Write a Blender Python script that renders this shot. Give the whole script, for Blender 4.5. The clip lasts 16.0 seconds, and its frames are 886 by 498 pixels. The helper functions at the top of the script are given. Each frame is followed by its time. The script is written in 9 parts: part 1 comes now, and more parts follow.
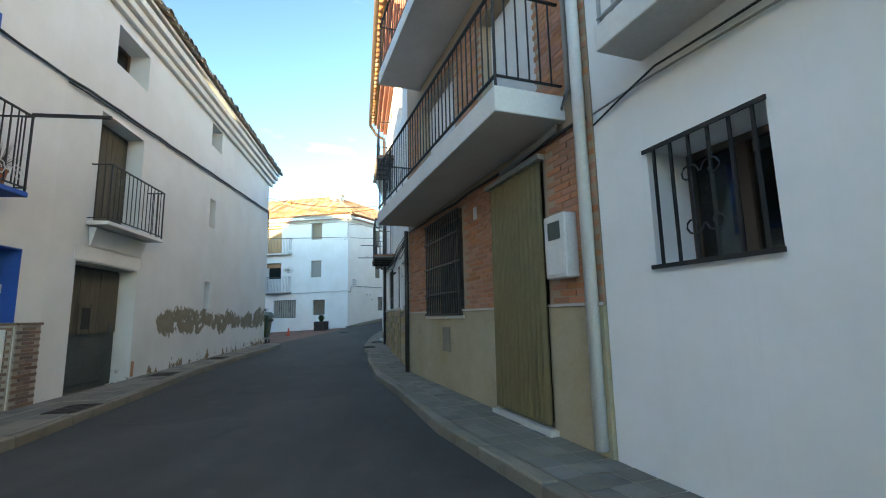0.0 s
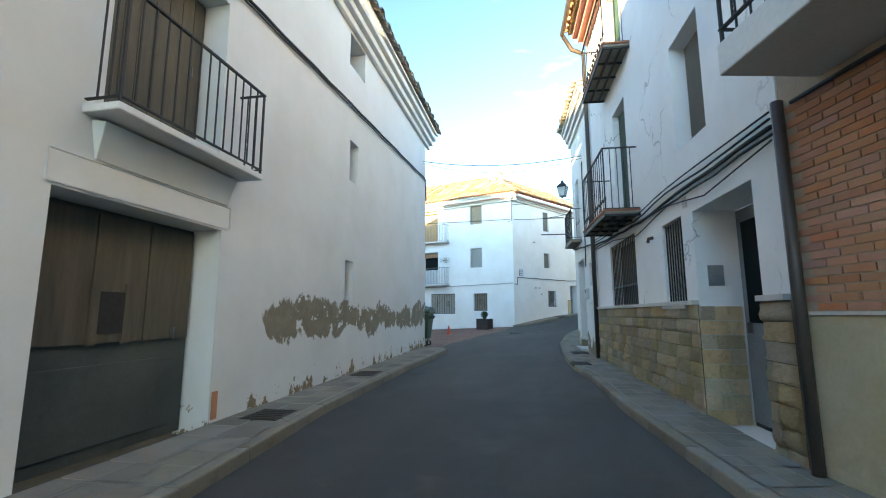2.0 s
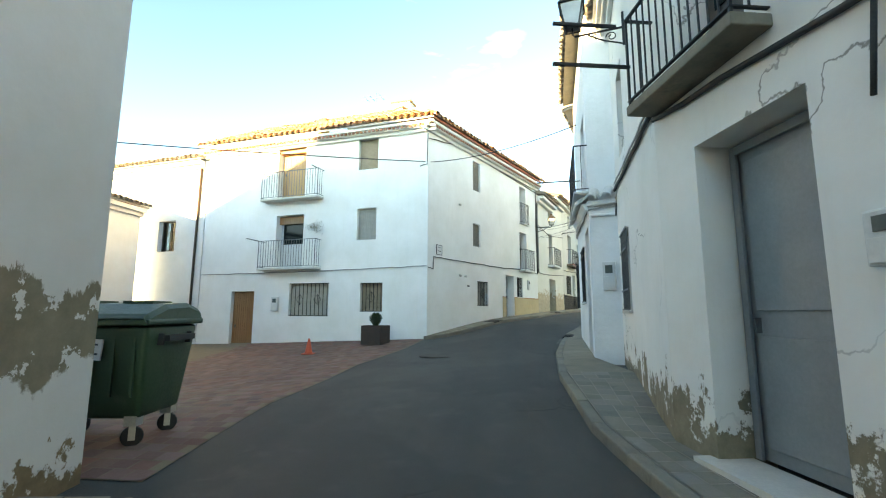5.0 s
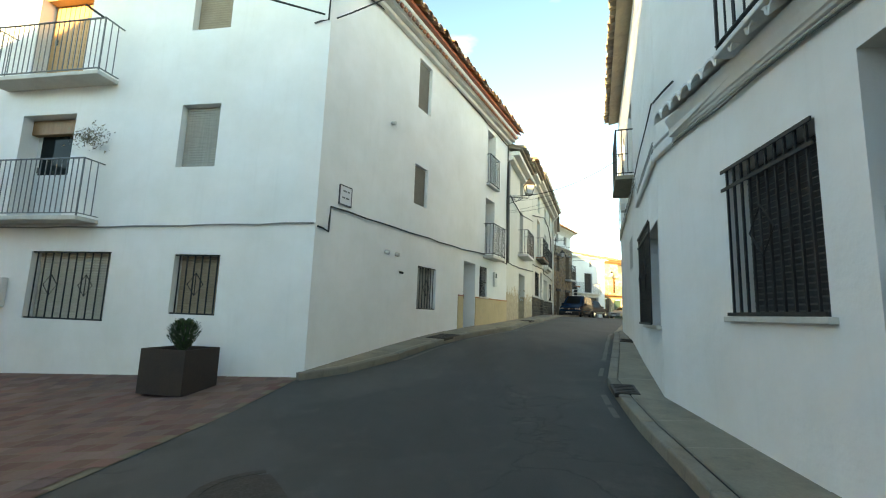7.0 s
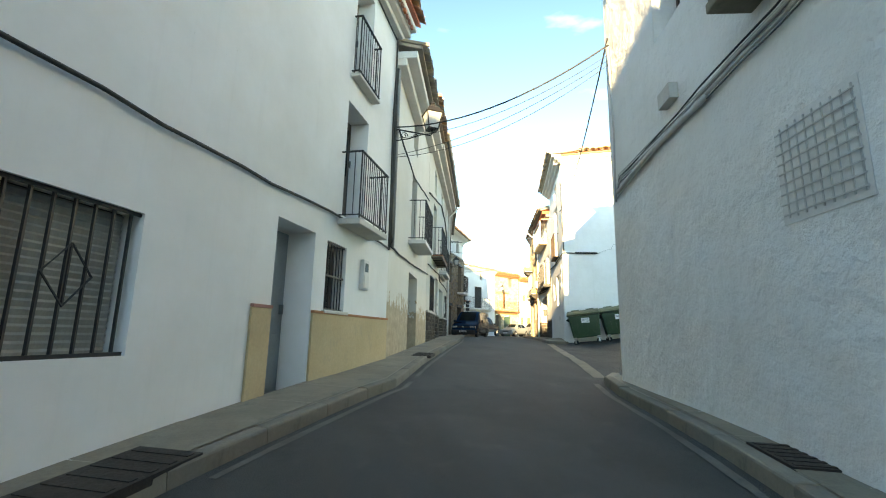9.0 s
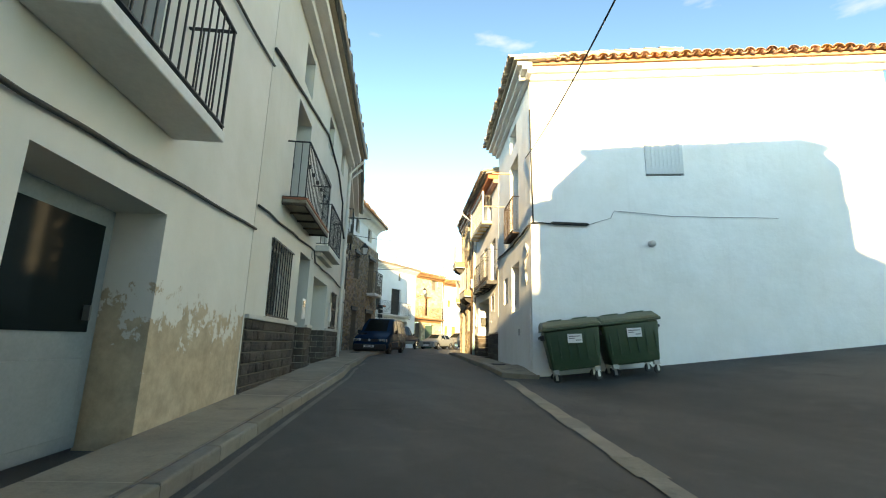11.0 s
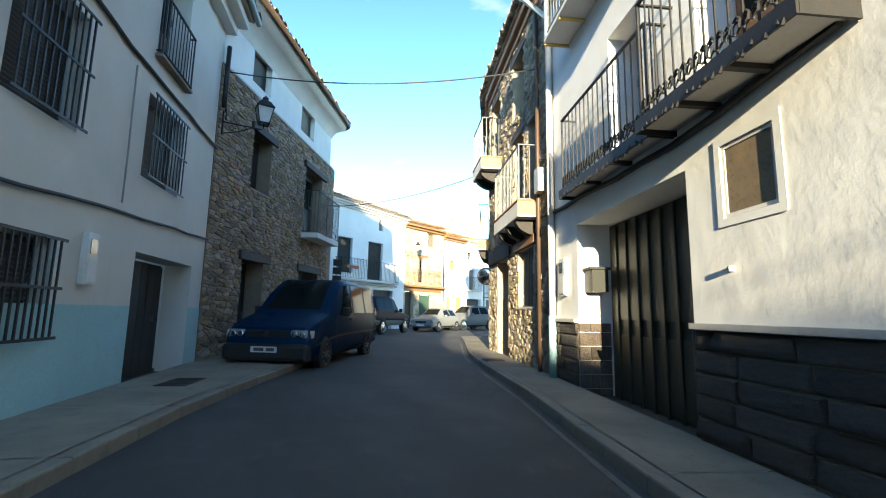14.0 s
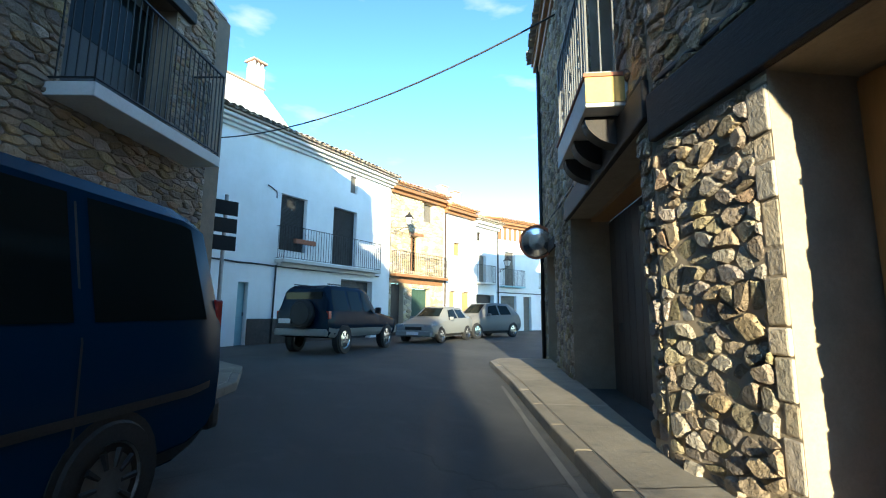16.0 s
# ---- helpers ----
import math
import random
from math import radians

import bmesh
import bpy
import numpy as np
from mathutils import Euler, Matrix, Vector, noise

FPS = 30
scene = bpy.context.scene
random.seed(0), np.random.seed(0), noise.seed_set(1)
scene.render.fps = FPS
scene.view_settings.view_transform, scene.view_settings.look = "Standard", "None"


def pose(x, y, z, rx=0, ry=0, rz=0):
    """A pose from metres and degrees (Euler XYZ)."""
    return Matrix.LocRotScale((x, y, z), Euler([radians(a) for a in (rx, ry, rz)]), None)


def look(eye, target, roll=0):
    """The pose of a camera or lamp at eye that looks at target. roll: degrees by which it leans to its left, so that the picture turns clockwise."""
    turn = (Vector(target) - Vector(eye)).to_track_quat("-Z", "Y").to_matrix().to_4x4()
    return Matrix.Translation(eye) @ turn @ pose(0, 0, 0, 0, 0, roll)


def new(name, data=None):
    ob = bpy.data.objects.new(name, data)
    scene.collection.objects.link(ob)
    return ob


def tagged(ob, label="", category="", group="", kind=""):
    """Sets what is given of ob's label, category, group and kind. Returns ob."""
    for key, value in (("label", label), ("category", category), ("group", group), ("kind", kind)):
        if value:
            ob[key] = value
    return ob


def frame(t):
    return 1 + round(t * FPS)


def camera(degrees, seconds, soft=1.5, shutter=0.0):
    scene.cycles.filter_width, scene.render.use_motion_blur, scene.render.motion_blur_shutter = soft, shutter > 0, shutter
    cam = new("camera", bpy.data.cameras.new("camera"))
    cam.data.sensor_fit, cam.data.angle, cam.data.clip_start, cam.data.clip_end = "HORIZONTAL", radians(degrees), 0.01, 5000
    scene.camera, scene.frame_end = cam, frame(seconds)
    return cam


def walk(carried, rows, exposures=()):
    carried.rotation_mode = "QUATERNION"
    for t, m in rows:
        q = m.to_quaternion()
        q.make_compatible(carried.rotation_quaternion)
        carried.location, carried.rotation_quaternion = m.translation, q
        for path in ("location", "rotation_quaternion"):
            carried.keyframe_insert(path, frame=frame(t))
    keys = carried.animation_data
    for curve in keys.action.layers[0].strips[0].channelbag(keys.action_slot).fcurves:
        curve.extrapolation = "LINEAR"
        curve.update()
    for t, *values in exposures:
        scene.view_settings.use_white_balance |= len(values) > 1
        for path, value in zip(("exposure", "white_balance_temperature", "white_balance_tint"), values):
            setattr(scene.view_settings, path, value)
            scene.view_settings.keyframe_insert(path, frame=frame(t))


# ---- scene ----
cam = camera(89.4, 16.0, soft=1.1)
METRES, EYE, TILT, LEAN, TURN = 66.0, 1.3, 0.0, 0.0, 0.0
ROWS = [
    (0.0, 0.0, 0.0, 0.0, 0.18, 8.47, 1.24),
    (0.5, -0.0067, 0.0175, 0.0004, 7.49, 8.53, 1.37),
    (1.0, -0.015, 0.0362, 0.0007, 13.35, 8.53, 1.31),
    (1.5, -0.0247, 0.0565, 0.0008, 17.61, 8.5, 0.59),
    (2.0, -0.0344, 0.079, 0.0011, 18.71, 8.25, 0.12),
    (2.5, -0.043, 0.1033, 0.0015, 17.47, 8.16, -0.4),
    (3.0, -0.05, 0.1296, 0.0017, 15.05, 8.28, -0.37),
    (3.5, -0.0565, 0.1566, 0.0019, 12.51, 8.22, -0.73),
    (4.0, -0.0615, 0.1851, 0.0022, 9.96, 8.25, -0.3),
    (6.5, -0.0731, 0.3379, 0.0061, 1.1, 7.93, -1.62),
    (7.0, -0.0728, 0.3699, 0.0066, -1.44, 8.2, -1.99),
    (7.5, -0.0714, 0.4014, 0.007, -3.97, 9.04, -2.41),
    (8.0, -0.068, 0.4317, 0.0082, -7.46, 9.83, -2.86),
    (8.5, -0.0612, 0.4607, 0.0095, -12.09, 10.66, -2.05),
    (9.0, -0.0527, 0.4884, 0.0109, -16.3, 10.71, -1.13),
    (9.5, -0.042, 0.5169, 0.0123, -20.31, 10.92, -0.56),
    (12.0, 0.0287, 0.6735, 0.0216, -27.37, 11.7, -2.07),
    (12.5, 0.0435, 0.7062, 0.0231, -27.14, 10.74, -2.4),
    (13.0, 0.0588, 0.7398, 0.0243, -26.71, 9.34, -2.44),
    (13.5, 0.0738, 0.7732, 0.0246, -26.63, 7.99, -1.82),
    (14.0, 0.0897, 0.8073, 0.0251, -26.91, 8.18, -1.03),
    (14.5, 0.1055, 0.8415, 0.0254, -27.22, 8.09, -0.63),
    (15.0, 0.1211, 0.8752, 0.0255, -27.54, 7.96, -0.46),
    (15.5, 0.137, 0.9085, 0.0256, -27.58, 8.45, -0.28),
    (16.0, 0.1524, 0.9416, 0.0256, -27.37, 8.19, -0.49),
]
walk(cam, [(t, pose(0, 0, EYE, TILT, LEAN, TURN) @ pose(METRES * x, METRES * y, METRES * z, 90 + pitch, roll, yaw)) for t, x, y, z, yaw, pitch, roll in ROWS], exposures=[(0.0, 2.68, 8400, 1), (1.0, 3.06, 8000, 1), (2.0, 3.16, 8400, 1), (2.5, 3.24, 9000, 1), (3.5, 3.1, 9300, 1), (4.0, 3.3, 9800, 1), (6.5, 2.78, 12600, 1), (9.5, 2.68, 10000, 1), (12.0, 2.05, 9900, 0), (13.0, 2.02, 7200, -1), (13.5, 2.30, 6800, -1), (14.0, 2.40, 6600, -2), (14.5, 2.34, 6500, -2), (15.0, 2.36, 6400, -3), (16.0, 2.16, 6100, -4)])

# ---- world, sun, exposure ----
SUN_AZ, SUN_EL = 28.5, 9.5          # the sun stands behind the start of the drive, low
world = bpy.data.worlds.new("world")
scene.world = world
world.use_nodes = True
wn = world.node_tree
wn.nodes.clear()
w_out = wn.nodes.new("ShaderNodeOutputWorld")
w_bg = wn.nodes.new("ShaderNodeBackground")
w_sky = wn.nodes.new("ShaderNodeTexSky")
w_sky.sky_type, w_sky.sun_disc = "NISHITA", False
w_sky.sun_elevation, w_sky.sun_rotation = radians(SUN_EL), radians(180 + SUN_AZ)
w_sky.altitude, w_sky.air_density, w_sky.dust_density, w_sky.ozone_density = 1800, 1.0, 0.4, 2.4
w_bg.inputs["Strength"].default_value = 0.118
# thin clouds, low in the sky
w_tc = wn.nodes.new("ShaderNodeTexCoord")
w_map = wn.nodes.new("ShaderNodeMapping")
w_map.inputs["Scale"].default_value = (1.6, 1.6, 5.0)
w_noise = wn.nodes.new("ShaderNodeTexNoise")
w_noise.inputs["Scale"].default_value, w_noise.inputs["Detail"].default_value = 2.6, 7.0
w_ramp = wn.nodes.new("ShaderNodeMapRange")
w_ramp.inputs["From Min"].default_value, w_ramp.inputs["From Max"].default_value = 0.60, 0.82
w_mix = wn.nodes.new("ShaderNodeMix")
w_mix.data_type = "RGBA"
w_mix.inputs[7].default_value = (2.6, 2.6, 2.6, 1)
wn.links.new(w_tc.outputs["Generated"], w_map.inputs["Vector"])
wn.links.new(w_map.outputs[0], w_noise.inputs["Vector"])
wn.links.new(w_noise.outputs[0], w_ramp.inputs["Value"])
wn.links.new(w_ramp.outputs[0], w_mix.inputs[0])
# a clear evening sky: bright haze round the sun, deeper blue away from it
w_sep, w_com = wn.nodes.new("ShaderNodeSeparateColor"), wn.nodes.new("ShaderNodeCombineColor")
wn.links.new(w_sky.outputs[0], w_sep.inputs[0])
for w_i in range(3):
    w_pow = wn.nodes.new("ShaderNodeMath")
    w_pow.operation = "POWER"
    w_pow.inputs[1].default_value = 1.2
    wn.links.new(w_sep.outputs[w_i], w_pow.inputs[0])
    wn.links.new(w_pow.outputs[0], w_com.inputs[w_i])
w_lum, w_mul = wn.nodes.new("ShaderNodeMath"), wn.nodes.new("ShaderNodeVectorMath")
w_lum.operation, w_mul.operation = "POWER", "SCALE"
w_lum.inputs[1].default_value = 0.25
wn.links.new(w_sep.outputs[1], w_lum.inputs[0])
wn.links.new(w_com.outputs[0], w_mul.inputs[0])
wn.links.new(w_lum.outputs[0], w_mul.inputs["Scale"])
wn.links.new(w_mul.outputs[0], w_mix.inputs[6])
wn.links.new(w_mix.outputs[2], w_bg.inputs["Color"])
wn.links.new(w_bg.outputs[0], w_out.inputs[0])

sun_data = bpy.data.lights.new("sun", "SUN")
sun_data.energy, sun_data.angle, sun_data.color = 4.6, radians(0.53), (1.0, 0.82, 0.60)
sun = new("sun", sun_data)
SUN_DIR = Vector((-math.sin(radians(SUN_AZ)) * math.cos(radians(SUN_EL)), -math.cos(radians(SUN_AZ)) * math.cos(radians(SUN_EL)), math.sin(radians(SUN_EL))))
sun.matrix_world = look(SUN_DIR * 80, (0, 0, 0))

# ---- materials ----
MATS = {}


def nodes_of(name):
    m = bpy.data.materials.new(name)
    m.use_nodes = True
    return m, m.node_tree, m.node_tree.nodes["Principled BSDF"]


def coords(nt, scale=(1, 1, 1)):
    tc = nt.nodes.new("ShaderNodeTexCoord")
    mp = nt.nodes.new("ShaderNodeMapping")
    mp.inputs["Scale"].default_value = scale
    nt.links.new(tc.outputs["Object"], mp.inputs["Vector"])
    return mp.outputs[0]


def noise_node(nt, vec, scale, detail=5.0, rough=0.6):
    n = nt.nodes.new("ShaderNodeTexNoise")
    n.inputs["Scale"].default_value, n.inputs["Detail"].default_value, n.inputs["Roughness"].default_value = scale, detail, rough
    nt.links.new(vec, n.inputs["Vector"])
    return n.outputs[0]


def ramp(nt, fac, lo, hi, a=0.0, b=1.0):
    r = nt.nodes.new("ShaderNodeMapRange")
    r.inputs["From Min"].default_value, r.inputs["From Max"].default_value = lo, hi
    r.inputs["To Min"].default_value, r.inputs["To Max"].default_value = a, b
    nt.links.new(fac, r.inputs["Value"])
    return r.outputs[0]


def mixc(nt, fac, a, b):
    m = nt.nodes.new("ShaderNodeMix")
    m.data_type = "RGBA"
    for sock, v in ((0, fac), (6, a), (7, b)):
        if isinstance(v, bpy.types.NodeSocket):
            nt.links.new(v, m.inputs[sock])
        elif isinstance(v, (int, float)):
            m.inputs[sock].default_value = v
        else:
            m.inputs[sock].default_value = (*v, 1)
    return m.outputs[2]


def math_node(nt, op, a, b=0.0):
    m = nt.nodes.new("ShaderNodeMath")
    m.operation = op
    for i, v in enumerate((a, b)):
        if isinstance(v, bpy.types.NodeSocket):
            nt.links.new(v, m.inputs[i])
        else:
            m.inputs[i].default_value = v
    return m.outputs[0]


def bump(nt, bsdf, height, strength, dist=0.01):
    b = nt.nodes.new("ShaderNodeBump")
    b.inputs["Strength"].default_value, b.inputs["Distance"].default_value = strength, dist
    nt.links.new(height, b.inputs["Height"])
    nt.links.new(b.outputs[0], bsdf.inputs["Normal"])


def surface(name, c1, c2, scale=3.0, fine=40.0, rough=0.8, metal=0.0, bumps=0.3, dist=0.01, vary=0.0, stretch=(1, 1, 1), dirt=None, spec=0.5):
    """Two-scale surface: large blotches from c1 to c2, fine grain and relief; vary: change from piece to piece."""
    if name in MATS:
        return MATS[name]
    m, nt, b = nodes_of(name)
    v = coords(nt, stretch)
    big = ramp(nt, noise_node(nt, v, scale, 6.0, 0.65), 0.3, 0.7)
    col = mixc(nt, big, c1, c2)
    grain = noise_node(nt, v, fine, 4.0, 0.7)
    col = mixc(nt, ramp(nt, grain, 0.35, 0.75, 0.0, 0.28), col, tuple(0.55 * x for x in c1))
    if dirt:
        spots = ramp(nt, noise_node(nt, v, scale * 2.3, 8.0, 0.7), 0.56, 0.72, 0.0, 0.55)
        col = mixc(nt, spots, col, dirt)
    if vary:
        oi = nt.nodes.new("ShaderNodeObjectInfo")
        geo = nt.nodes.new("ShaderNodeNewGeometry")
        r = math_node(nt, "FRACT", math_node(nt, "ADD", oi.outputs["Random"], geo.outputs["Random Per Island"]))
        hsv = nt.nodes.new("ShaderNodeHueSaturation")
        nt.links.new(ramp(nt, r, 0, 1, 1 - vary, 1 + vary), hsv.inputs["Value"])
        nt.links.new(ramp(nt, math_node(nt, "FRACT", math_node(nt, "MULTIPLY", r, 7.3)), 0, 1, 1 - vary, 1 + vary * 0.6), hsv.inputs["Saturation"])
        nt.links.new(ramp(nt, math_node(nt, "FRACT", math_node(nt, "MULTIPLY", r, 3.7)), 0, 1, 0.5 - 0.05 * vary, 0.5 + 0.05 * vary), hsv.inputs["Hue"])
        nt.links.new(col, hsv.inputs["Color"])
        col = hsv.outputs[0]
    nt.links.new(col, b.inputs["Base Color"])
    b.inputs["Metallic"].default_value = metal
    b.inputs["Specular IOR Level"].default_value = spec
    nt.links.new(ramp(nt, grain, 0.3, 0.7, max(0.02, rough - 0.08), min(1.0, rough + 0.08)), b.inputs["Roughness"])
    if bumps:
        h = math_node(nt, "ADD", math_node(nt, "MULTIPLY", grain, 0.5), noise_node(nt, v, scale * 4, 6.0, 0.6))
        bump(nt, b, h, bumps, dist)
    MATS[name] = m
    return m


def plaster(name, base=(0.80, 0.79, 0.76), grime=(0.55, 0.53, 0.48), lumps=0.35, dist=0.02, patch=None, patch_z=None, patch_s=None, low=None, cracks=False, size=3.2):
    """Limewashed plaster: uneven trowelling, streaks below sills, a little grime. patch: bare-render colour, flaked off in a band patch_z (low, high) over patch_s;
    low: bare-render colour of the flaking along the foot, up to that height."""
    if name in MATS:
        return MATS[name]
    m, nt, b = nodes_of(name)
    v = coords(nt)
    blot = ramp(nt, noise_node(nt, v, 0.7, 7.0, 0.65), 0.35, 0.75)
    col = mixc(nt, blot, base, tuple(k * x for k, x in zip((0.86, 0.85, 0.82), base)))
    streak = ramp(nt, noise_node(nt, coords(nt, (5, 5, 0.35)), 1.4, 7.0, 0.65), 0.56, 0.9, 0.0, 0.26)
    col = mixc(nt, streak, col, grime)
    fine = noise_node(nt, v, 22.0, 5.0, 0.7)
    lump = noise_node(nt, v, size, 5.0, 0.55)
    specks = ramp(nt, noise_node(nt, v, 9.0, 5.0, 0.8), 0.67, 0.74, 0.0, 0.5)
    col = mixc(nt, specks, col, grime)
    if cracks:
        vo = nt.nodes.new("ShaderNodeTexVoronoi")
        vo.feature = "DISTANCE_TO_EDGE"
        vo.inputs["Scale"].default_value = 0.55
        wob = nt.nodes.new("ShaderNodeVectorMath")
        wob.operation = "MULTIPLY_ADD"
        warp = nt.nodes.new("ShaderNodeTexNoise")
        warp.inputs["Scale"].default_value, warp.inputs["Detail"].default_value = 1.8, 6.0
        nt.links.new(v, warp.inputs["Vector"])
        nt.links.new(warp.outputs["Color"], wob.inputs[0])
        wob.inputs[1].default_value = (0.9, 0.9, 0.9)
        nt.links.new(v, wob.inputs[2])
        nt.links.new(wob.outputs[0], vo.inputs["Vector"])
        line = math_node(nt, "MULTIPLY", ramp(nt, vo.outputs[0], 0.007, 0.002), ramp(nt, noise_node(nt, v, 0.6, 3.0, 0.5), 0.48, 0.58, 0.0, 0.8))
        col = mixc(nt, line, col, (0.20, 0.18, 0.15))
    sep = nt.nodes.new("ShaderNodeSeparateXYZ")
    nt.links.new(v, sep.inputs[0])
    height = math_node(nt, "ADD", math_node(nt, "MULTIPLY", lump, 1.0), math_node(nt, "MULTIPLY", fine, 0.16))
    if patch:
        z0, z1 = patch_z
        wide = noise_node(nt, coords(nt, (1, 1, 0.2)), 0.75, 3.0, 0.55)
        teeth = noise_node(nt, coords(nt, (4.0, 4.0, 1.6)), 1.7, 7.0, 0.75)
        rag = noise_node(nt, coords(nt, (1.0, 1.0, 1.0)), 3.1, 6.0, 0.65)
        low_edge = noise_node(nt, coords(nt, (1.3, 1.3, 0.15)), 1.15, 4.0, 0.6)
        top = math_node(nt, "SUBTRACT", math_node(nt, "ADD", z1 - 0.95, math_node(nt, "ADD", math_node(nt, "MULTIPLY", wide, 1.35), math_node(nt, "MULTIPLY", teeth, 0.55))), sep.outputs[2])
        foot = math_node(nt, "SUBTRACT", sep.outputs[2], math_node(nt, "ADD", z0 - 0.65, math_node(nt, "ADD", math_node(nt, "MULTIPLY", low_edge, 0.9), math_node(nt, "MULTIPLY", rag, 0.4))))
        band = math_node(nt, "MINIMUM", top, foot)
        if patch_s:
            e0 = ramp(nt, sep.outputs[0], patch_s[0] - 0.15, patch_s[0] + 0.35, -0.6, 0.0)
            e1 = ramp(nt, sep.outputs[0], patch_s[1] + 0.15, patch_s[1] - 0.25, -0.6, 0.0)
            band = math_node(nt, "ADD", band, math_node(nt, "ADD", e0, e1))
        mask = ramp(nt, math_node(nt, "ADD", band, ramp(nt, rag, 0.54, 0.68, 0.0, -0.5)), 0.0, 0.035)
        bare = mixc(nt, ramp(nt, noise_node(nt, v, 3.0, 6.0, 0.7), 0.3, 0.7), patch, tuple(0.62 * x for x in patch))
        col = mixc(nt, mask, col, bare)
        height = math_node(nt, "SUBTRACT", height, math_node(nt, "MULTIPLY", mask, 0.5))
    if low:
        lc, lz, rise = low
        n = noise_node(nt, coords(nt, (1.2, 1.2, 1.0)), 2.6, 6.0, 0.72)
        mask = math_node(nt, "ADD", math_node(nt, "DIVIDE", math_node(nt, "ADD", lz, math_node(nt, "SUBTRACT", math_node(nt, "MULTIPLY", sep.outputs[0], rise), sep.outputs[2])), 0.5), math_node(nt, "MULTIPLY", math_node(nt, "SUBTRACT", n, 0.5), 5.0))
        mask = ramp(nt, mask, 0.45, 0.6)
        bare = mixc(nt, ramp(nt, noise_node(nt, v, 5.0, 6.0, 0.7), 0.3, 0.7), lc, tuple(0.6 * x for x in lc))
        col = mixc(nt, mask, col, bare)
        height = math_node(nt, "SUBTRACT", height, math_node(nt, "MULTIPLY", mask, 0.5))
    nt.links.new(col, b.inputs["Base Color"])
    b.inputs["Roughness"].default_value = 0.92
    b.inputs["Specular IOR Level"].default_value = 0.25
    bump(nt, b, height, lumps, dist)
    MATS[name] = m
    return m


def glass_pane():
    if "glass" in MATS:
        return MATS["glass"]
    m, nt, b = nodes_of("glass")
    nt.nodes.remove(b)
    out = nt.nodes["Material Output"]
    tr, gl, mx, fr = (nt.nodes.new(k) for k in ("ShaderNodeBsdfTransparent", "ShaderNodeBsdfGlossy", "ShaderNodeMixShader", "ShaderNodeFresnel"))
    tr.inputs[0].default_value = (0.72, 0.76, 0.76, 1)
    gl.inputs["Roughness"].default_value = 0.03
    fr.inputs["IOR"].default_value = 1.6
    nt.links.new(fr.outputs[0], mx.inputs[0])
    nt.links.new(tr.outputs[0], mx.inputs[1])
    nt.links.new(gl.outputs[0], mx.inputs[2])
    nt.links.new(mx.outputs[0], out.inputs[0])
    MATS["glass"] = m
    return m


WHITE = plaster("white_plaster")
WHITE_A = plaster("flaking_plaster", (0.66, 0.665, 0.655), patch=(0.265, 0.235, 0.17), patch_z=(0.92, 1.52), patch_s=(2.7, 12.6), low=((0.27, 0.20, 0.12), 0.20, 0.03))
WHITE_L0 = plaster("smooth_white_plaster", (0.80, 0.80, 0.79), lumps=0.15)
WHITE_OLD = plaster("greyed_white_plaster", (0.68, 0.685, 0.675), lumps=0.2)
WHITE_R1 = plaster("white_facade_plaster", (0.80, 0.79, 0.77), lumps=0.12, cracks=True)
WHITE_R1B = plaster("cracked_plaster", (0.80, 0.78, 0.73), lumps=0.5, cracks=True, low=((0.30, 0.25, 0.17), 0.75, 0.0))
WHITE_B = plaster("clean_white_plaster", (0.82, 0.80, 0.77), lumps=0.12)
WHITE_C = plaster("patched_plaster", (0.68, 0.655, 0.60), lumps=0.4, low=((0.54, 0.43, 0.30), 1.45, 0.0))
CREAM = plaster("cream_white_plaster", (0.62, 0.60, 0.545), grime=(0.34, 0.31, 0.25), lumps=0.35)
WHITE_D = plaster("rough_limewash", (0.82, 0.81, 0.79), lumps=0.42, dist=0.09, size=1.5)
WHITE_R2 = plaster("thick_limewash", (0.82, 0.81, 0.79), lumps=0.55, dist=0.03)
WHITE_R2B = plaster("peeling_limewash", (0.82, 0.81, 0.79), lumps=1.0, dist=0.09, size=2.2)
METER_GLASS = surface("meter_window", (0.10, 0.115, 0.10), (0.07, 0.08, 0.07), 6, 30, 0.15, bumps=0.0)
BLUE_BASE = surface("pale_blue_plaster", (0.36, 0.57, 0.58), (0.31, 0.50, 0.51), 1.4, 25, 0.9, bumps=0.4, dirt=(0.36, 0.34, 0.28))
OCHRE_BASE = surface("ochre_plaster", (0.58, 0.44, 0.26), (0.50, 0.37, 0.21), 1.2, 25, 0.9, bumps=0.25, dirt=(0.34, 0.28, 0.2))
SAND_BASE = surface("sand_plaster", (0.47, 0.41, 0.29), (0.38, 0.30, 0.165), 0.8, 30, 0.9, bumps=0.35, dirt=(0.27, 0.22, 0.15))
CONCRETE = surface("concrete", (0.30, 0.26, 0.195), (0.165, 0.142, 0.108), 1.1, 34, 0.9, bumps=0.6, dist=0.015, dirt=(0.075, 0.068, 0.056))
KERB = surface("kerb_concrete", (0.25, 0.218, 0.168), (0.165, 0.144, 0.112), 2.0, 35, 0.9, bumps=0.4, dirt=(0.085, 0.078, 0.065), vary=0.15)
SLAB_WHITE = surface("painted_slab", (0.72, 0.71, 0.68), (0.62, 0.60, 0.56), 1.5, 25, 0.8, bumps=0.15)
STONE_WHITE = surface("pale_stone", (0.62, 0.59, 0.53), (0.50, 0.47, 0.42), 2.5, 30, 0.85, bumps=0.3)
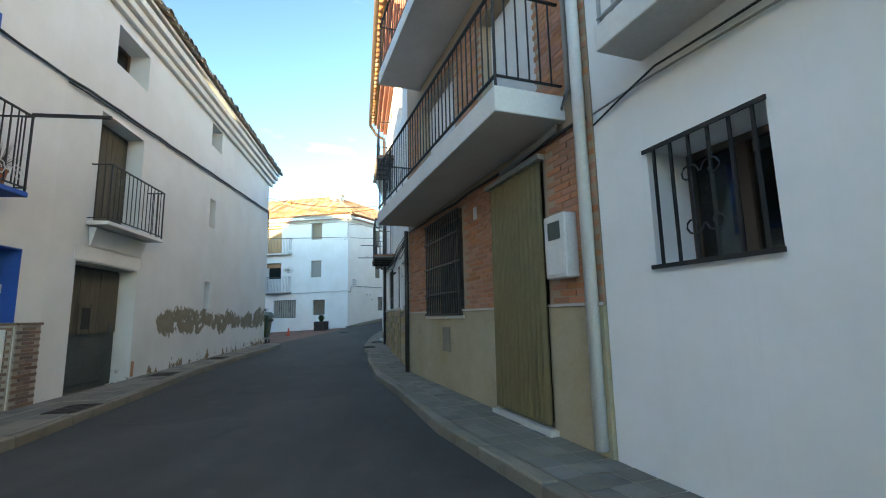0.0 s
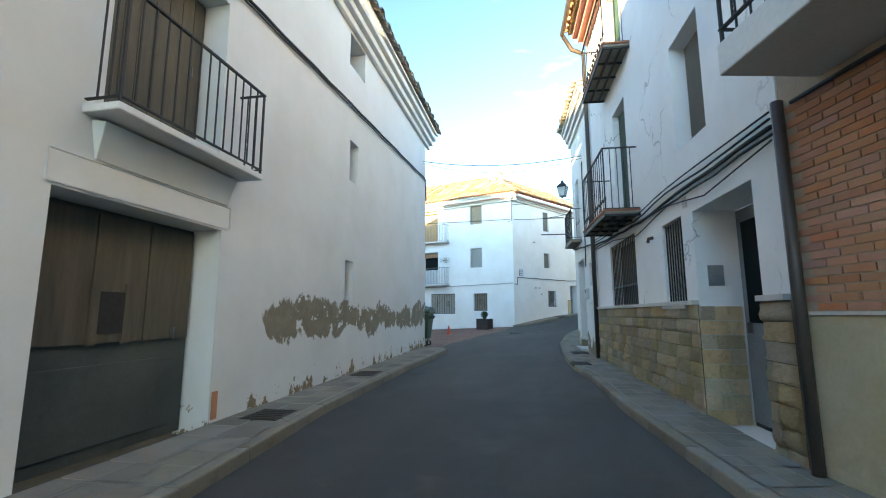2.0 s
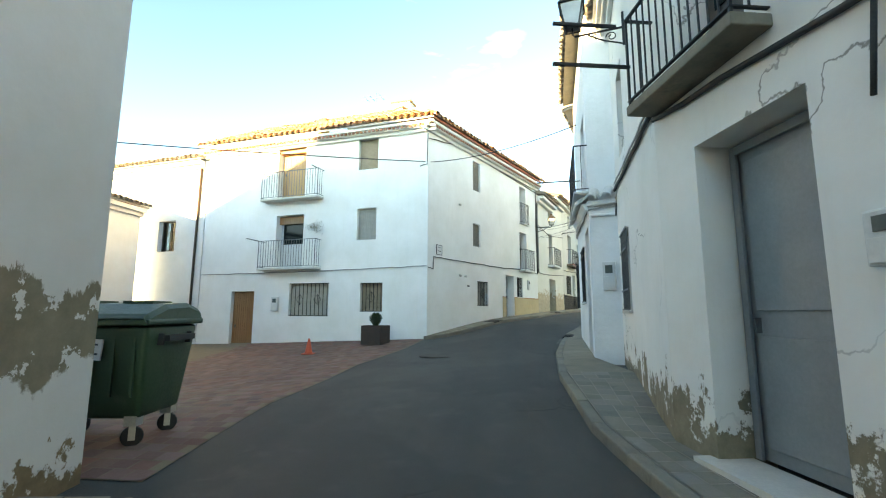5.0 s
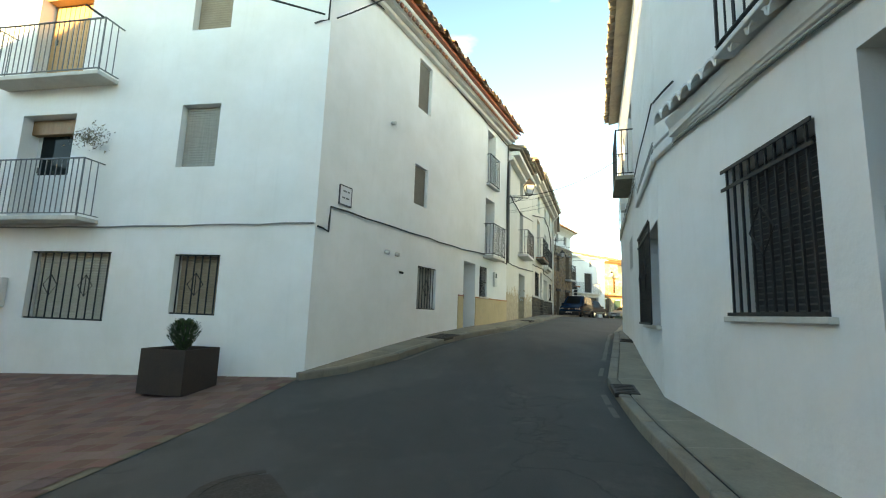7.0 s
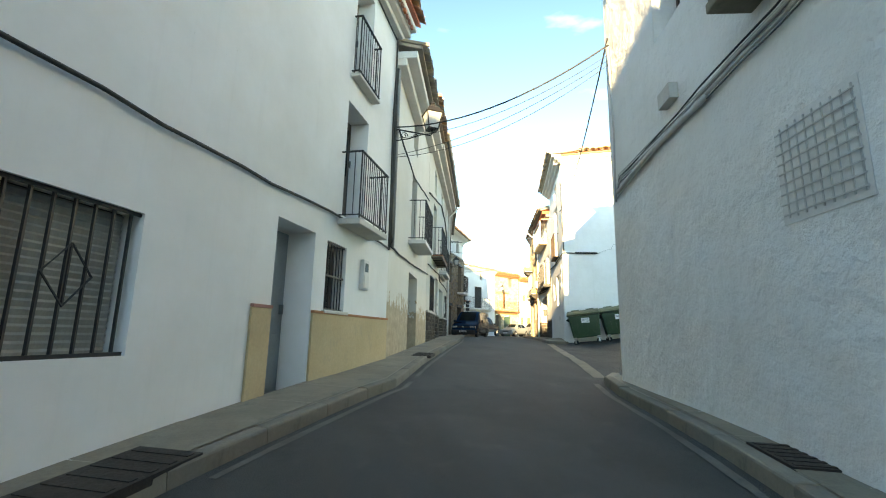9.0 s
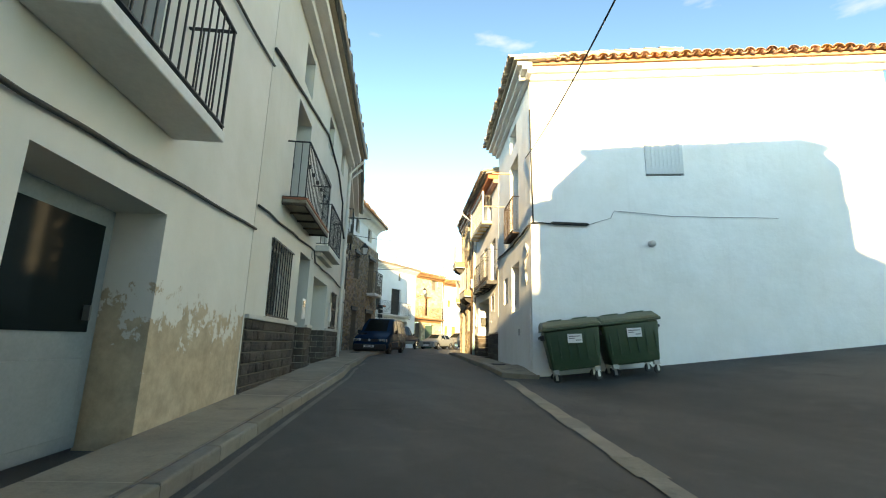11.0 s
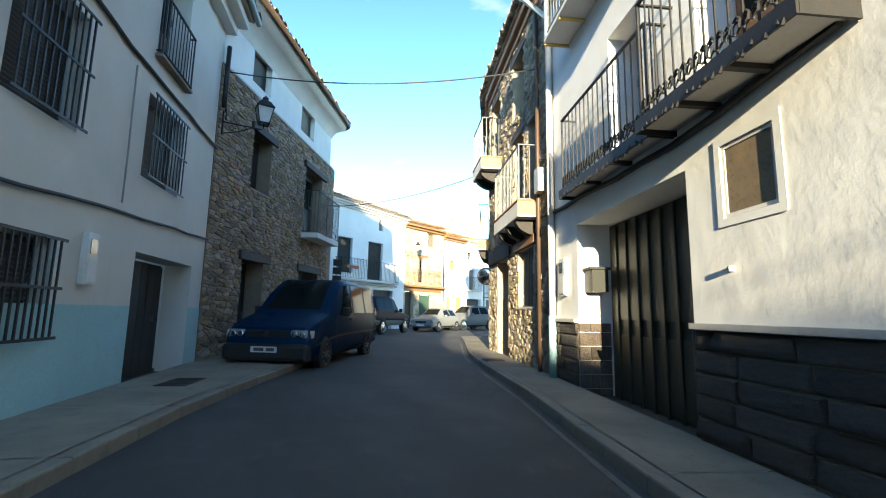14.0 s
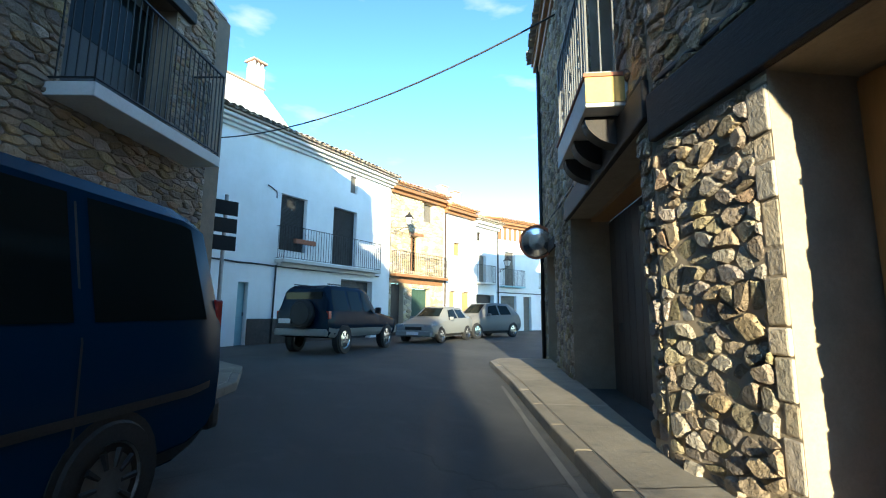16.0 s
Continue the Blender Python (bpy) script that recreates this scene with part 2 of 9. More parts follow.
BRICK = surface("red_brick", (0.47, 0.215, 0.115), (0.38, 0.17, 0.09), 6, 60, 0.9, bumps=0.4, vary=0.17)
MORTAR = surface("mortar", (0.42, 0.31, 0.22), (0.35, 0.26, 0.18), 4, 50, 0.95, bumps=0.4)
THIN_BRICK = surface("brown_brick", (0.20, 0.135, 0.105), (0.15, 0.10, 0.08), 6, 60, 0.9, bumps=0.4, vary=0.3)
SANDSTONE = surface("sandstone_block", (0.82, 0.64, 0.37), (0.63, 0.48, 0.27), 5, 35, 0.9, bumps=1.0, dist=0.09, vary=0.24, dirt=(0.42, 0.29, 0.14))
DARKBLOCK = surface("dark_stone_block", (0.135, 0.103, 0.08), (0.07, 0.057, 0.047), 7, 45, 0.85, bumps=1.0, dist=0.05, vary=0.28, dirt=(0.17, 0.145, 0.115))
BLOCK_JOINT = surface("block_joint", (0.22, 0.19, 0.145), (0.15, 0.13, 0.10), 5, 50, 0.95, bumps=0.3)
WHITE_E = plaster("raked_limewash", (0.82, 0.81, 0.79), lumps=0.3, dist=0.03)
SAND_JOINT = surface("sand_joint", (0.20, 0.155, 0.10), (0.15, 0.12, 0.08), 5, 50, 0.95, bumps=0.3)
JOINT = surface("pale_joint", (0.38, 0.34, 0.28), (0.30, 0.27, 0.22), 5, 50, 0.95, bumps=0.3)
RUBBLE = surface("rubble_stone", (0.37, 0.26, 0.15), (0.23, 0.18, 0.13), 3, 30, 0.9, bumps=1.0, dist=0.05, vary=0.40)
RUBBLE_E = surface("warm_rubble_stone", (0.46, 0.37, 0.25), (0.30, 0.235, 0.16), 5, 30, 0.9, bumps=1.0, dist=0.10, vary=0.42)
RUBBLE_MORTAR = surface("rubble_mortar", (0.25, 0.19, 0.13), (0.17, 0.135, 0.10), 4, 40, 0.95, bumps=0.5)
RUBBLE_MORTAR_E = surface("warm_rubble_mortar", (0.38, 0.31, 0.22), (0.28, 0.23, 0.165), 4, 40, 0.95, bumps=0.5)


def asphalt():
    """Worn asphalt: aggregate, dusty wheel tracks, darker repairs, fine wandering cracks."""
    m, nt, b = nodes_of("asphalt")
    v = coords(nt)
    col = mixc(nt, ramp(nt, noise_node(nt, coords(nt, (1, 0.28, 1)), 0.9, 6.0, 0.62), 0.32, 0.7), (0.030, 0.031, 0.030), (0.064, 0.064, 0.060))
    col = mixc(nt, ramp(nt, noise_node(nt, v, 0.33, 3.0, 0.5), 0.50, 0.53, 0.0, 0.45), col, (0.026, 0.027, 0.027))
    col = mixc(nt, ramp(nt, noise_node(nt, v, 2.4, 8.0, 0.75), 0.55, 0.75, 0.0, 0.5), col, (0.105, 0.10, 0.088))
    speck = noise_node(nt, v, 95.0, 3.0, 0.75)
    col = mixc(nt, ramp(nt, speck, 0.56, 0.70, 0.0, 0.55), col, (0.15, 0.145, 0.13))
    col = mixc(nt, ramp(nt, speck, 0.44, 0.32, 0.0, 0.5), col, (0.014, 0.014, 0.014))
    warp = nt.nodes.new("ShaderNodeTexNoise")
    warp.inputs["Scale"].default_value, warp.inputs["Detail"].default_value = 1.1, 7.0
    nt.links.new(v, warp.inputs["Vector"])
    mad = nt.nodes.new("ShaderNodeVectorMath")
    mad.operation = "MULTIPLY_ADD"
    mad.inputs[1].default_value = (1.6, 1.6, 1.6)
    nt.links.new(warp.outputs["Color"], mad.inputs[0])
    nt.links.new(v, mad.inputs[2])
    vo = nt.nodes.new("ShaderNodeTexVoronoi")
    vo.feature = "DISTANCE_TO_EDGE"
    vo.inputs["Scale"].default_value = 0.42
    nt.links.new(mad.outputs[0], vo.inputs["Vector"])
    crack = math_node(nt, "MULTIPLY", ramp(nt, vo.outputs[0], 0.010, 0.003), ramp(nt, noise_node(nt, v, 0.45, 3.0, 0.5), 0.53, 0.63))
    col = mixc(nt, math_node(nt, "MULTIPLY", crack, 0.55), col, (0.010, 0.010, 0.010))
    nt.links.new(col, b.inputs["Base Color"])
    nt.links.new(ramp(nt, speck, 0.3, 0.7, 0.72, 0.95), b.inputs["Roughness"])
    bump(nt, b, math_node(nt, "SUBTRACT", speck, crack), 0.7, 0.012)
    MATS["asphalt"] = m
    return m


ASPHALT = asphalt()
PAINT_LINE = surface("worn_white_line", (0.14, 0.135, 0.12), (0.08, 0.076, 0.07), 3, 60, 0.85, bumps=0.2, dirt=(0.04, 0.04, 0.04))
PAVER = surface("grey_paver", (0.25, 0.225, 0.18), (0.155, 0.138, 0.112), 1.0, 40, 0.9, bumps=0.5, vary=0.22, dirt=(0.08, 0.073, 0.062))
RED_PAVER = surface("red_paver", (0.19, 0.098, 0.078), (0.14, 0.078, 0.062), 0.8, 40, 0.9, bumps=0.3, vary=0.25)
TILE = surface("roof_tile", (0.50, 0.265, 0.135), (0.36, 0.21, 0.125), 3, 40, 0.9, bumps=0.4, vary=0.35, dirt=(0.16, 0.14, 0.10))
TILE_OLD = surface("weathered_roof_tile", (0.40, 0.33, 0.25), (0.28, 0.24, 0.19), 3, 40, 0.9, bumps=0.5, vary=0.35, dirt=(0.13, 0.12, 0.09))
TILE_UNDER = surface("eaves_brick", (0.42, 0.17, 0.10), (0.34, 0.14, 0.09), 3, 40, 0.9, bumps=0.3, vary=0.25)
IRON = surface("black_iron", (0.018, 0.018, 0.020), (0.030, 0.027, 0.024), 8, 60, 0.55, metal=0.3, bumps=0.1)
IRON_GREY = surface("grey_iron", (0.16, 0.17, 0.17), (0.11, 0.11, 0.11), 8, 60, 0.5, metal=0.5, bumps=0.1)
IRON_RUST = surface("rusty_iron", (0.09, 0.055, 0.035), (0.05, 0.035, 0.028), 8, 60, 0.75, metal=0.3, bumps=0.2)
GALV = surface("galvanised_pipe", (0.42, 0.42, 0.41), (0.33, 0.33, 0.32), 4, 40, 0.45, metal=0.6, bumps=0.1)
PIPE_WHITE = surface("white_pipe", (0.70, 0.69, 0.66), (0.60, 0.59, 0.55), 2, 40, 0.5, bumps=0.08)
PIPE_BLUE = surface("pale_blue_pipe", (0.30, 0.46, 0.48), (0.26, 0.40, 0.42), 2, 40, 0.5, bumps=0.08)
PIPE_COPPER = surface("brown_copper_pipe", (0.10, 0.06, 0.038), (0.065, 0.042, 0.03), 3, 40, 0.5, metal=0.2, bumps=0.1)
PIPE_BROWN = surface("brown_pipe", (0.055, 0.038, 0.03), (0.04, 0.03, 0.025), 3, 40, 0.5, bumps=0.1)
CABLE = surface("black_cable", (0.025, 0.024, 0.023), (0.04, 0.038, 0.035), 6, 60, 0.7, bumps=0.1)
CABLE_LIME = surface("limewashed_cable", (0.56, 0.55, 0.52), (0.44, 0.43, 0.40), 6, 60, 0.85, bumps=0.2)
CABLE_WHITE = surface("painted_cable", (0.34, 0.33, 0.31), (0.24, 0.23, 0.21), 6, 60, 0.8, bumps=0.1)
WOOD_GREY = surface("weathered_wood", (0.12, 0.105, 0.075), (0.062, 0.058, 0.046), 2, 30, 0.85, bumps=0.5, stretch=(6, 6, 0.6), dirt=(0.08, 0.075, 0.07))
WOOD_BROWN = surface("varnished_wood", (0.30, 0.15, 0.06), (0.22, 0.10, 0.04), 2, 30, 0.5, bumps=0.2, stretch=(8, 8, 0.6))
WOOD_LIGHT = surface("light_varnished_wood", (0.46, 0.26, 0.10), (0.38, 0.20, 0.08), 2, 30, 0.45, bumps=0.2, stretch=(8, 8, 0.6))
WOOD_DARK = surface("dark_wood", (0.075, 0.05, 0.035), (0.05, 0.035, 0.026), 2, 30, 0.6, bumps=0.3, stretch=(8, 8, 0.6))
BEAM = surface("dark_beam", (0.038, 0.031, 0.026), (0.022, 0.019, 0.017), 2, 30, 0.75, bumps=0.6, stretch=(1, 6, 6))
DOOR_GREY = surface("grey_painted_door", (0.24, 0.27, 0.28), (0.19, 0.21, 0.22), 2, 30, 0.55, bumps=0.1)
DOOR_TEAL = surface("patched_sheet_metal", (0.085, 0.10, 0.095), (0.038, 0.05, 0.05), 1.1, 30, 0.6, metal=0.2, bumps=0.25, dirt=(0.06, 0.06, 0.055))
DOOR_WHITE = surface("white_joinery", (0.62, 0.64, 0.63), (0.55, 0.57, 0.56), 2, 30, 0.45, bumps=0.05)
GREEN_BLIND = surface("green_blind", (0.04, 0.085, 0.06), (0.03, 0.07, 0.05), 3, 40, 0.7, bumps=0.1)
OLIVE_SHEET = surface("olive_corrugated_curtain", (0.17, 0.135, 0.055), (0.13, 0.105, 0.045), 2, 40, 0.6, bumps=0.1)
GARAGE_SHEET = surface("dark_olive_sheet", (0.062, 0.060, 0.040), (0.045, 0.044, 0.032), 2, 40, 0.5, metal=0.2, bumps=0.1)
BLUE_PAINT = surface("bright_blue_paint", (0.012, 0.09, 0.40), (0.010, 0.07, 0.32), 2, 40, 0.7, bumps=0.15)
# near-black colour painted for the shade inside rooms and openings
PAINTED_DARK = surface("painted_unlit_interior", (0.020, 0.019, 0.018), (0.028, 0.026, 0.024), 2, 20, 0.95, bumps=0)
PALE_CURTAIN = surface("cream_curtain", (0.52, 0.48, 0.41), (0.42, 0.39, 0.33), 6, 30, 0.95, bumps=0.3, stretch=(5, 5, 0.3))
TAN_BLIND = surface("tan_blind", (0.34, 0.27, 0.20), (0.28, 0.22, 0.16), 4, 30, 0.8, bumps=0.2)
CURTAIN = surface("pale_curtain", (0.40, 0.38, 0.34), (0.30, 0.29, 0.26), 6, 30, 0.95, bumps=0.3, stretch=(5, 5, 0.3))
SHUTTER = surface("dark_shutter", (0.035, 0.036, 0.036), (0.028, 0.029, 0.029), 3, 40, 0.6, bumps=0.1)
MID_SHUTTER = surface("slatted_blind", (0.085, 0.078, 0.07), (0.065, 0.06, 0.054), 3, 40, 0.7, bumps=0.1)
GREY_SHUTTER = surface("grey_roller_blind", (0.20, 0.18, 0.15), (0.16, 0.145, 0.12), 3, 40, 0.7, bumps=0.1)
METER = surface("meter_box_plastic", (0.68, 0.67, 0.64), (0.62, 0.61, 0.57), 2, 30, 0.5, bumps=0.05)
BAR_INK = surface("sign_ink", (0.06, 0.06, 0.07), (0.08, 0.08, 0.09), 6, 40, 0.6, bumps=0)
PLATE_WHITE = surface("sign_white", (0.66, 0.67, 0.68), (0.60, 0.61, 0.62), 4, 40, 0.4, bumps=0)
BIN_GREEN = surface("green_bin_plastic", (0.022, 0.058, 0.026), (0.018, 0.045, 0.022), 2, 40, 0.5, bumps=0.12, dirt=(0.06, 0.07, 0.05))
BIN_LID = surface("bin_lid_plastic", (0.075, 0.105, 0.06), (0.06, 0.085, 0.05), 2, 40, 0.55, bumps=0.12)
RUBBER = surface("rubber", (0.009, 0.009, 0.009), (0.015, 0.015, 0.015), 5, 60, 0.75, bumps=0.2)


def car_paint(name, c, rough=0.25, gloss=0.35):
    """Paint or dark glass under a thin gloss coat, a little dusty."""
    m, nt, b = nodes_of(name)
    nt.nodes.remove(b)
    di, gl, mx, fr = (nt.nodes.new(k) for k in ("ShaderNodeBsdfDiffuse", "ShaderNodeBsdfGlossy", "ShaderNodeMixShader", "ShaderNodeFresnel"))
    dust = ramp(nt, noise_node(nt, coords(nt), 2.6, 6.0, 0.7), 0.45, 0.85, 0.0, 0.5)
    nt.links.new(mixc(nt, dust, c, tuple(0.95 * x + 0.002 for x in c)), di.inputs[0])
    gl.inputs["Roughness"].default_value = rough
    fr.inputs["IOR"].default_value = 1.4
    nt.links.new(math_node(nt, "MULTIPLY", fr.outputs[0], gloss), mx.inputs[0])
    nt.links.new(di.outputs[0], mx.inputs[1])
    nt.links.new(gl.outputs[0], mx.inputs[2])
    nt.links.new(mx.outputs[0], nt.nodes["Material Output"].inputs[0])
    MATS[name] = m
    return m


VAN_BLUE = car_paint("van_blue_paint", (0.002, 0.021, 0.055), 0.22, 0.32)
SUV_BLUE = car_paint("suv_navy_paint", (0.004, 0.014, 0.030), 0.22, 0.3)
SILVER = car_paint("silver_car_paint", (0.20, 0.205, 0.195), 0.3, 0.6)
TAUPE = car_paint("taupe_car_paint", (0.13, 0.128, 0.125), 0.3, 0.6)
JAMB = surface("dressed_jamb_stone", (0.47, 0.395, 0.29), (0.38, 0.32, 0.235), 4, 35, 0.9, bumps=0.7, dist=0.02, vary=0.25)
YELLOW_RUBBLE = surface("yellow_rubble_stone", (0.56, 0.46, 0.30), (0.46, 0.37, 0.24), 3, 30, 0.9, bumps=0.8, dist=0.03, vary=0.30)
YELLOW_MORTAR = surface("cream_mortar", (0.50, 0.42, 0.29), (0.42, 0.35, 0.25), 3, 40, 0.95, bumps=0.4)
CAR_BLACK = surface("black_bumper_plastic", (0.010, 0.011, 0.012), (0.016, 0.016, 0.017), 2, 60, 0.6, bumps=0.1)
CAR_GLASS = car_paint("tinted_car_glass", (0.008, 0.012, 0.012), 0.06, 0.38)
CHROME = surface("chrome", (0.60, 0.60, 0.60), (0.55, 0.55, 0.55), 2, 40, 0.18, metal=1.0, bumps=0.0)
LENS = surface("clear_headlight", (0.36, 0.38, 0.39), (0.26, 0.28, 0.30), 8, 60, 0.12, metal=0.3, bumps=0.1)
RED_LENS = surface("red_tail_light", (0.30, 0.015, 0.012), (0.26, 0.012, 0.01), 4, 40, 0.2, bumps=0.0)
CONE_ORANGE = surface("cone_orange", (0.62, 0.085, 0.03), (0.55, 0.07, 0.025), 3, 40, 0.6, bumps=0.05)
PLANTER = surface("rusted_planter_steel", (0.035, 0.022, 0.018), (0.05, 0.03, 0.022), 4, 50, 0.7, bumps=0.2)
LEAF = surface("conifer_leaf", (0.035, 0.07, 0.025), (0.05, 0.09, 0.035), 6, 40, 0.8, bumps=0, vary=0.4)
DRY_LEAF = surface("dry_plant", (0.24, 0.20, 0.13), (0.16, 0.14, 0.09), 6, 40, 0.9, bumps=0, vary=0.3)
TERRACOTTA = surface("terracotta", (0.34, 0.13, 0.07), (0.28, 0.10, 0.055), 4, 40, 0.85, bumps=0.2)
YELLOW_TRIM = surface("yellow_painted_edge", (0.62, 0.44, 0.14), (0.52, 0.36, 0.11), 3, 40, 0.8, bumps=0.2)
MOULD_GREEN = surface("olive_mailbox", (0.012, 0.014, 0.008), (0.009, 0.010, 0.006), 3, 40, 0.5, metal=0.0, bumps=0.05)
STEEL_COVER = surface("cast_iron_cover", (0.055, 0.040, 0.032), (0.035, 0.028, 0.024), 6, 50, 0.7, metal=0.4, bumps=0.4)
FABRIC_RED = surface("red_yellow_cloth", (0.55, 0.12, 0.03), (0.50, 0.22, 0.04), 4, 30, 0.9, bumps=0.1)
ROCK = surface("hill", (0.13, 0.14, 0.08), (0.18, 0.16, 0.10), 0.02, 0.4, 0.95, bumps=0.0)

# ---- building helpers ----
GY = [-60, 0, 8, 17.4, 25, 30, 32, 35, 38, 41, 46, 49, 52, 60, 75]
GZ = [0, 0, .05, .16, .3, .45, .6, .93, 1.25, 1.43, 1.58, 1.68, 1.77, 1.83, 1.86]


def gz(y):
    """Height of the road surface."""
    return float(np.interp(y, GY, GZ))


def finish(bm, smooth=False):
    bmesh.ops.recalc_face_normals(bm, faces=bm.faces)
    me = bpy.data.meshes.new("mesh")
    bm.to_mesh(me)
    bm.free()
    if smooth:
        for f in me.polygons:
            f.use_smooth = True
    return me


def part(name, bm, material, parent, label="", smooth=False):
    """One mesh object under a thing or a part."""
    me = finish(bm, smooth) if isinstance(bm, bmesh.types.BMesh) else bm
    if not me.materials:
        me.materials.append(material)
    ob = new(name, me)
    ob.parent = parent
    if label:
        ob["label"] = label
    return ob


def thing(name, m, label, category, group="", kind=""):
    ob = new(name)
    ob.matrix_world = m
    ob.matrix_basis = m
    return tagged(ob, label, category, group, kind)


def solid(name, bm, material, label="", category="", group="", kind="", m=None, smooth=False):
    """A thing of one mesh."""
    me = finish(bm, smooth)
    me.materials.append(material)
    ob = new(name, me)
    if m is not None:
        ob.matrix_basis = m
    return tagged(ob, label, category, group, kind)


def quad_box(bm, p):
    """A box from eight corners: bottom ring, then top ring."""
    v = [bm.verts.new(q) for q in p]
    for a in ((0, 1, 2, 3), (4, 5, 6, 7), (0, 1, 5, 4), (1, 2, 6, 5), (2, 3, 7, 6), (3, 0, 4, 7)):
        bm.faces.new([v[i] for i in a])
    return v


def box(bm, x0, x1, y0, y1, z0, z1):
    return quad_box(bm, [(x0, y0, z0), (x1, y0, z0), (x1, y1, z0), (x0, y1, z0), (x0, y0, z1), (x1, y0, z1), (x1, y1, z1), (x0, y1, z1)])


def boxes(*rows):
    bm = bmesh.new()
    for r in rows:
        box(bm, *r)
    return bm


def tube(bm, pts, r, n=6, caps=True):
    """A round bar along points; r may be a list."""
    pts = [Vector(p) for p in pts]
    rings = []
    for i, p in enumerate(pts):
        t = (pts[min(i + 1, len(pts) - 1)] - pts[max(i - 1, 0)]).normalized()
        a = t.cross(Vector((0.0123, 0.0371, 1)) if abs(t.z) < 0.9 else Vector((1, 0.02, 0))).normalized()
        b = t.cross(a)
        rr = r[i] if isinstance(r, (list, tuple)) else r
        rings.append([bm.verts.new(p + rr * (math.cos(2 * math.pi * j / n) * a + math.sin(2 * math.pi * j / n) * b)) for j in range(n)])
    for q0, q1 in zip(rings, rings[1:]):
        for j in range(n):
            bm.faces.new((q0[j], q0[(j + 1) % n], q1[(j + 1) % n], q1[j]))
    if caps:
        bm.faces.new(rings[0][::-1])
        bm.faces.new(rings[-1])
    return bm


def lathe(bm, profile, n=16, c=(0, 0, 0), caps=True):
    rings = [[bm.verts.new((c[0] + r * math.cos(2 * math.pi * j / n), c[1] + r * math.sin(2 * math.pi * j / n), c[2] + z)) for j in range(n)] for r, z in profile]
    for q0, q1 in zip(rings, rings[1:]):
        for j in range(n):
            bm.faces.new((q0[j], q0[(j + 1) % n], q1[(j + 1) % n], q1[j]))
    if caps:
        bm.faces.new(rings[0][::-1])
        bm.faces.new(rings[-1])
    return bm


def unit_bar(w=0.014):
    bm = bmesh.new()
    box(bm, -w / 2, w / 2, -w / 2, w / 2, 0, 1)
    return finish(bm)


BAR_MESH = {}


def bar_mesh(material, w=0.014):
    key = (material.name, w)
    if key not in BAR_MESH:
        me = unit_bar(w)
        me.materials.append(material)
        BAR_MESH[key] = me
    return BAR_MESH[key]


def piece(name, me, parent, m, label=""):
    ob = new(name, me)
    ob.parent = parent
    ob.matrix_basis = m
    if label:
        ob["label"] = label
    return ob


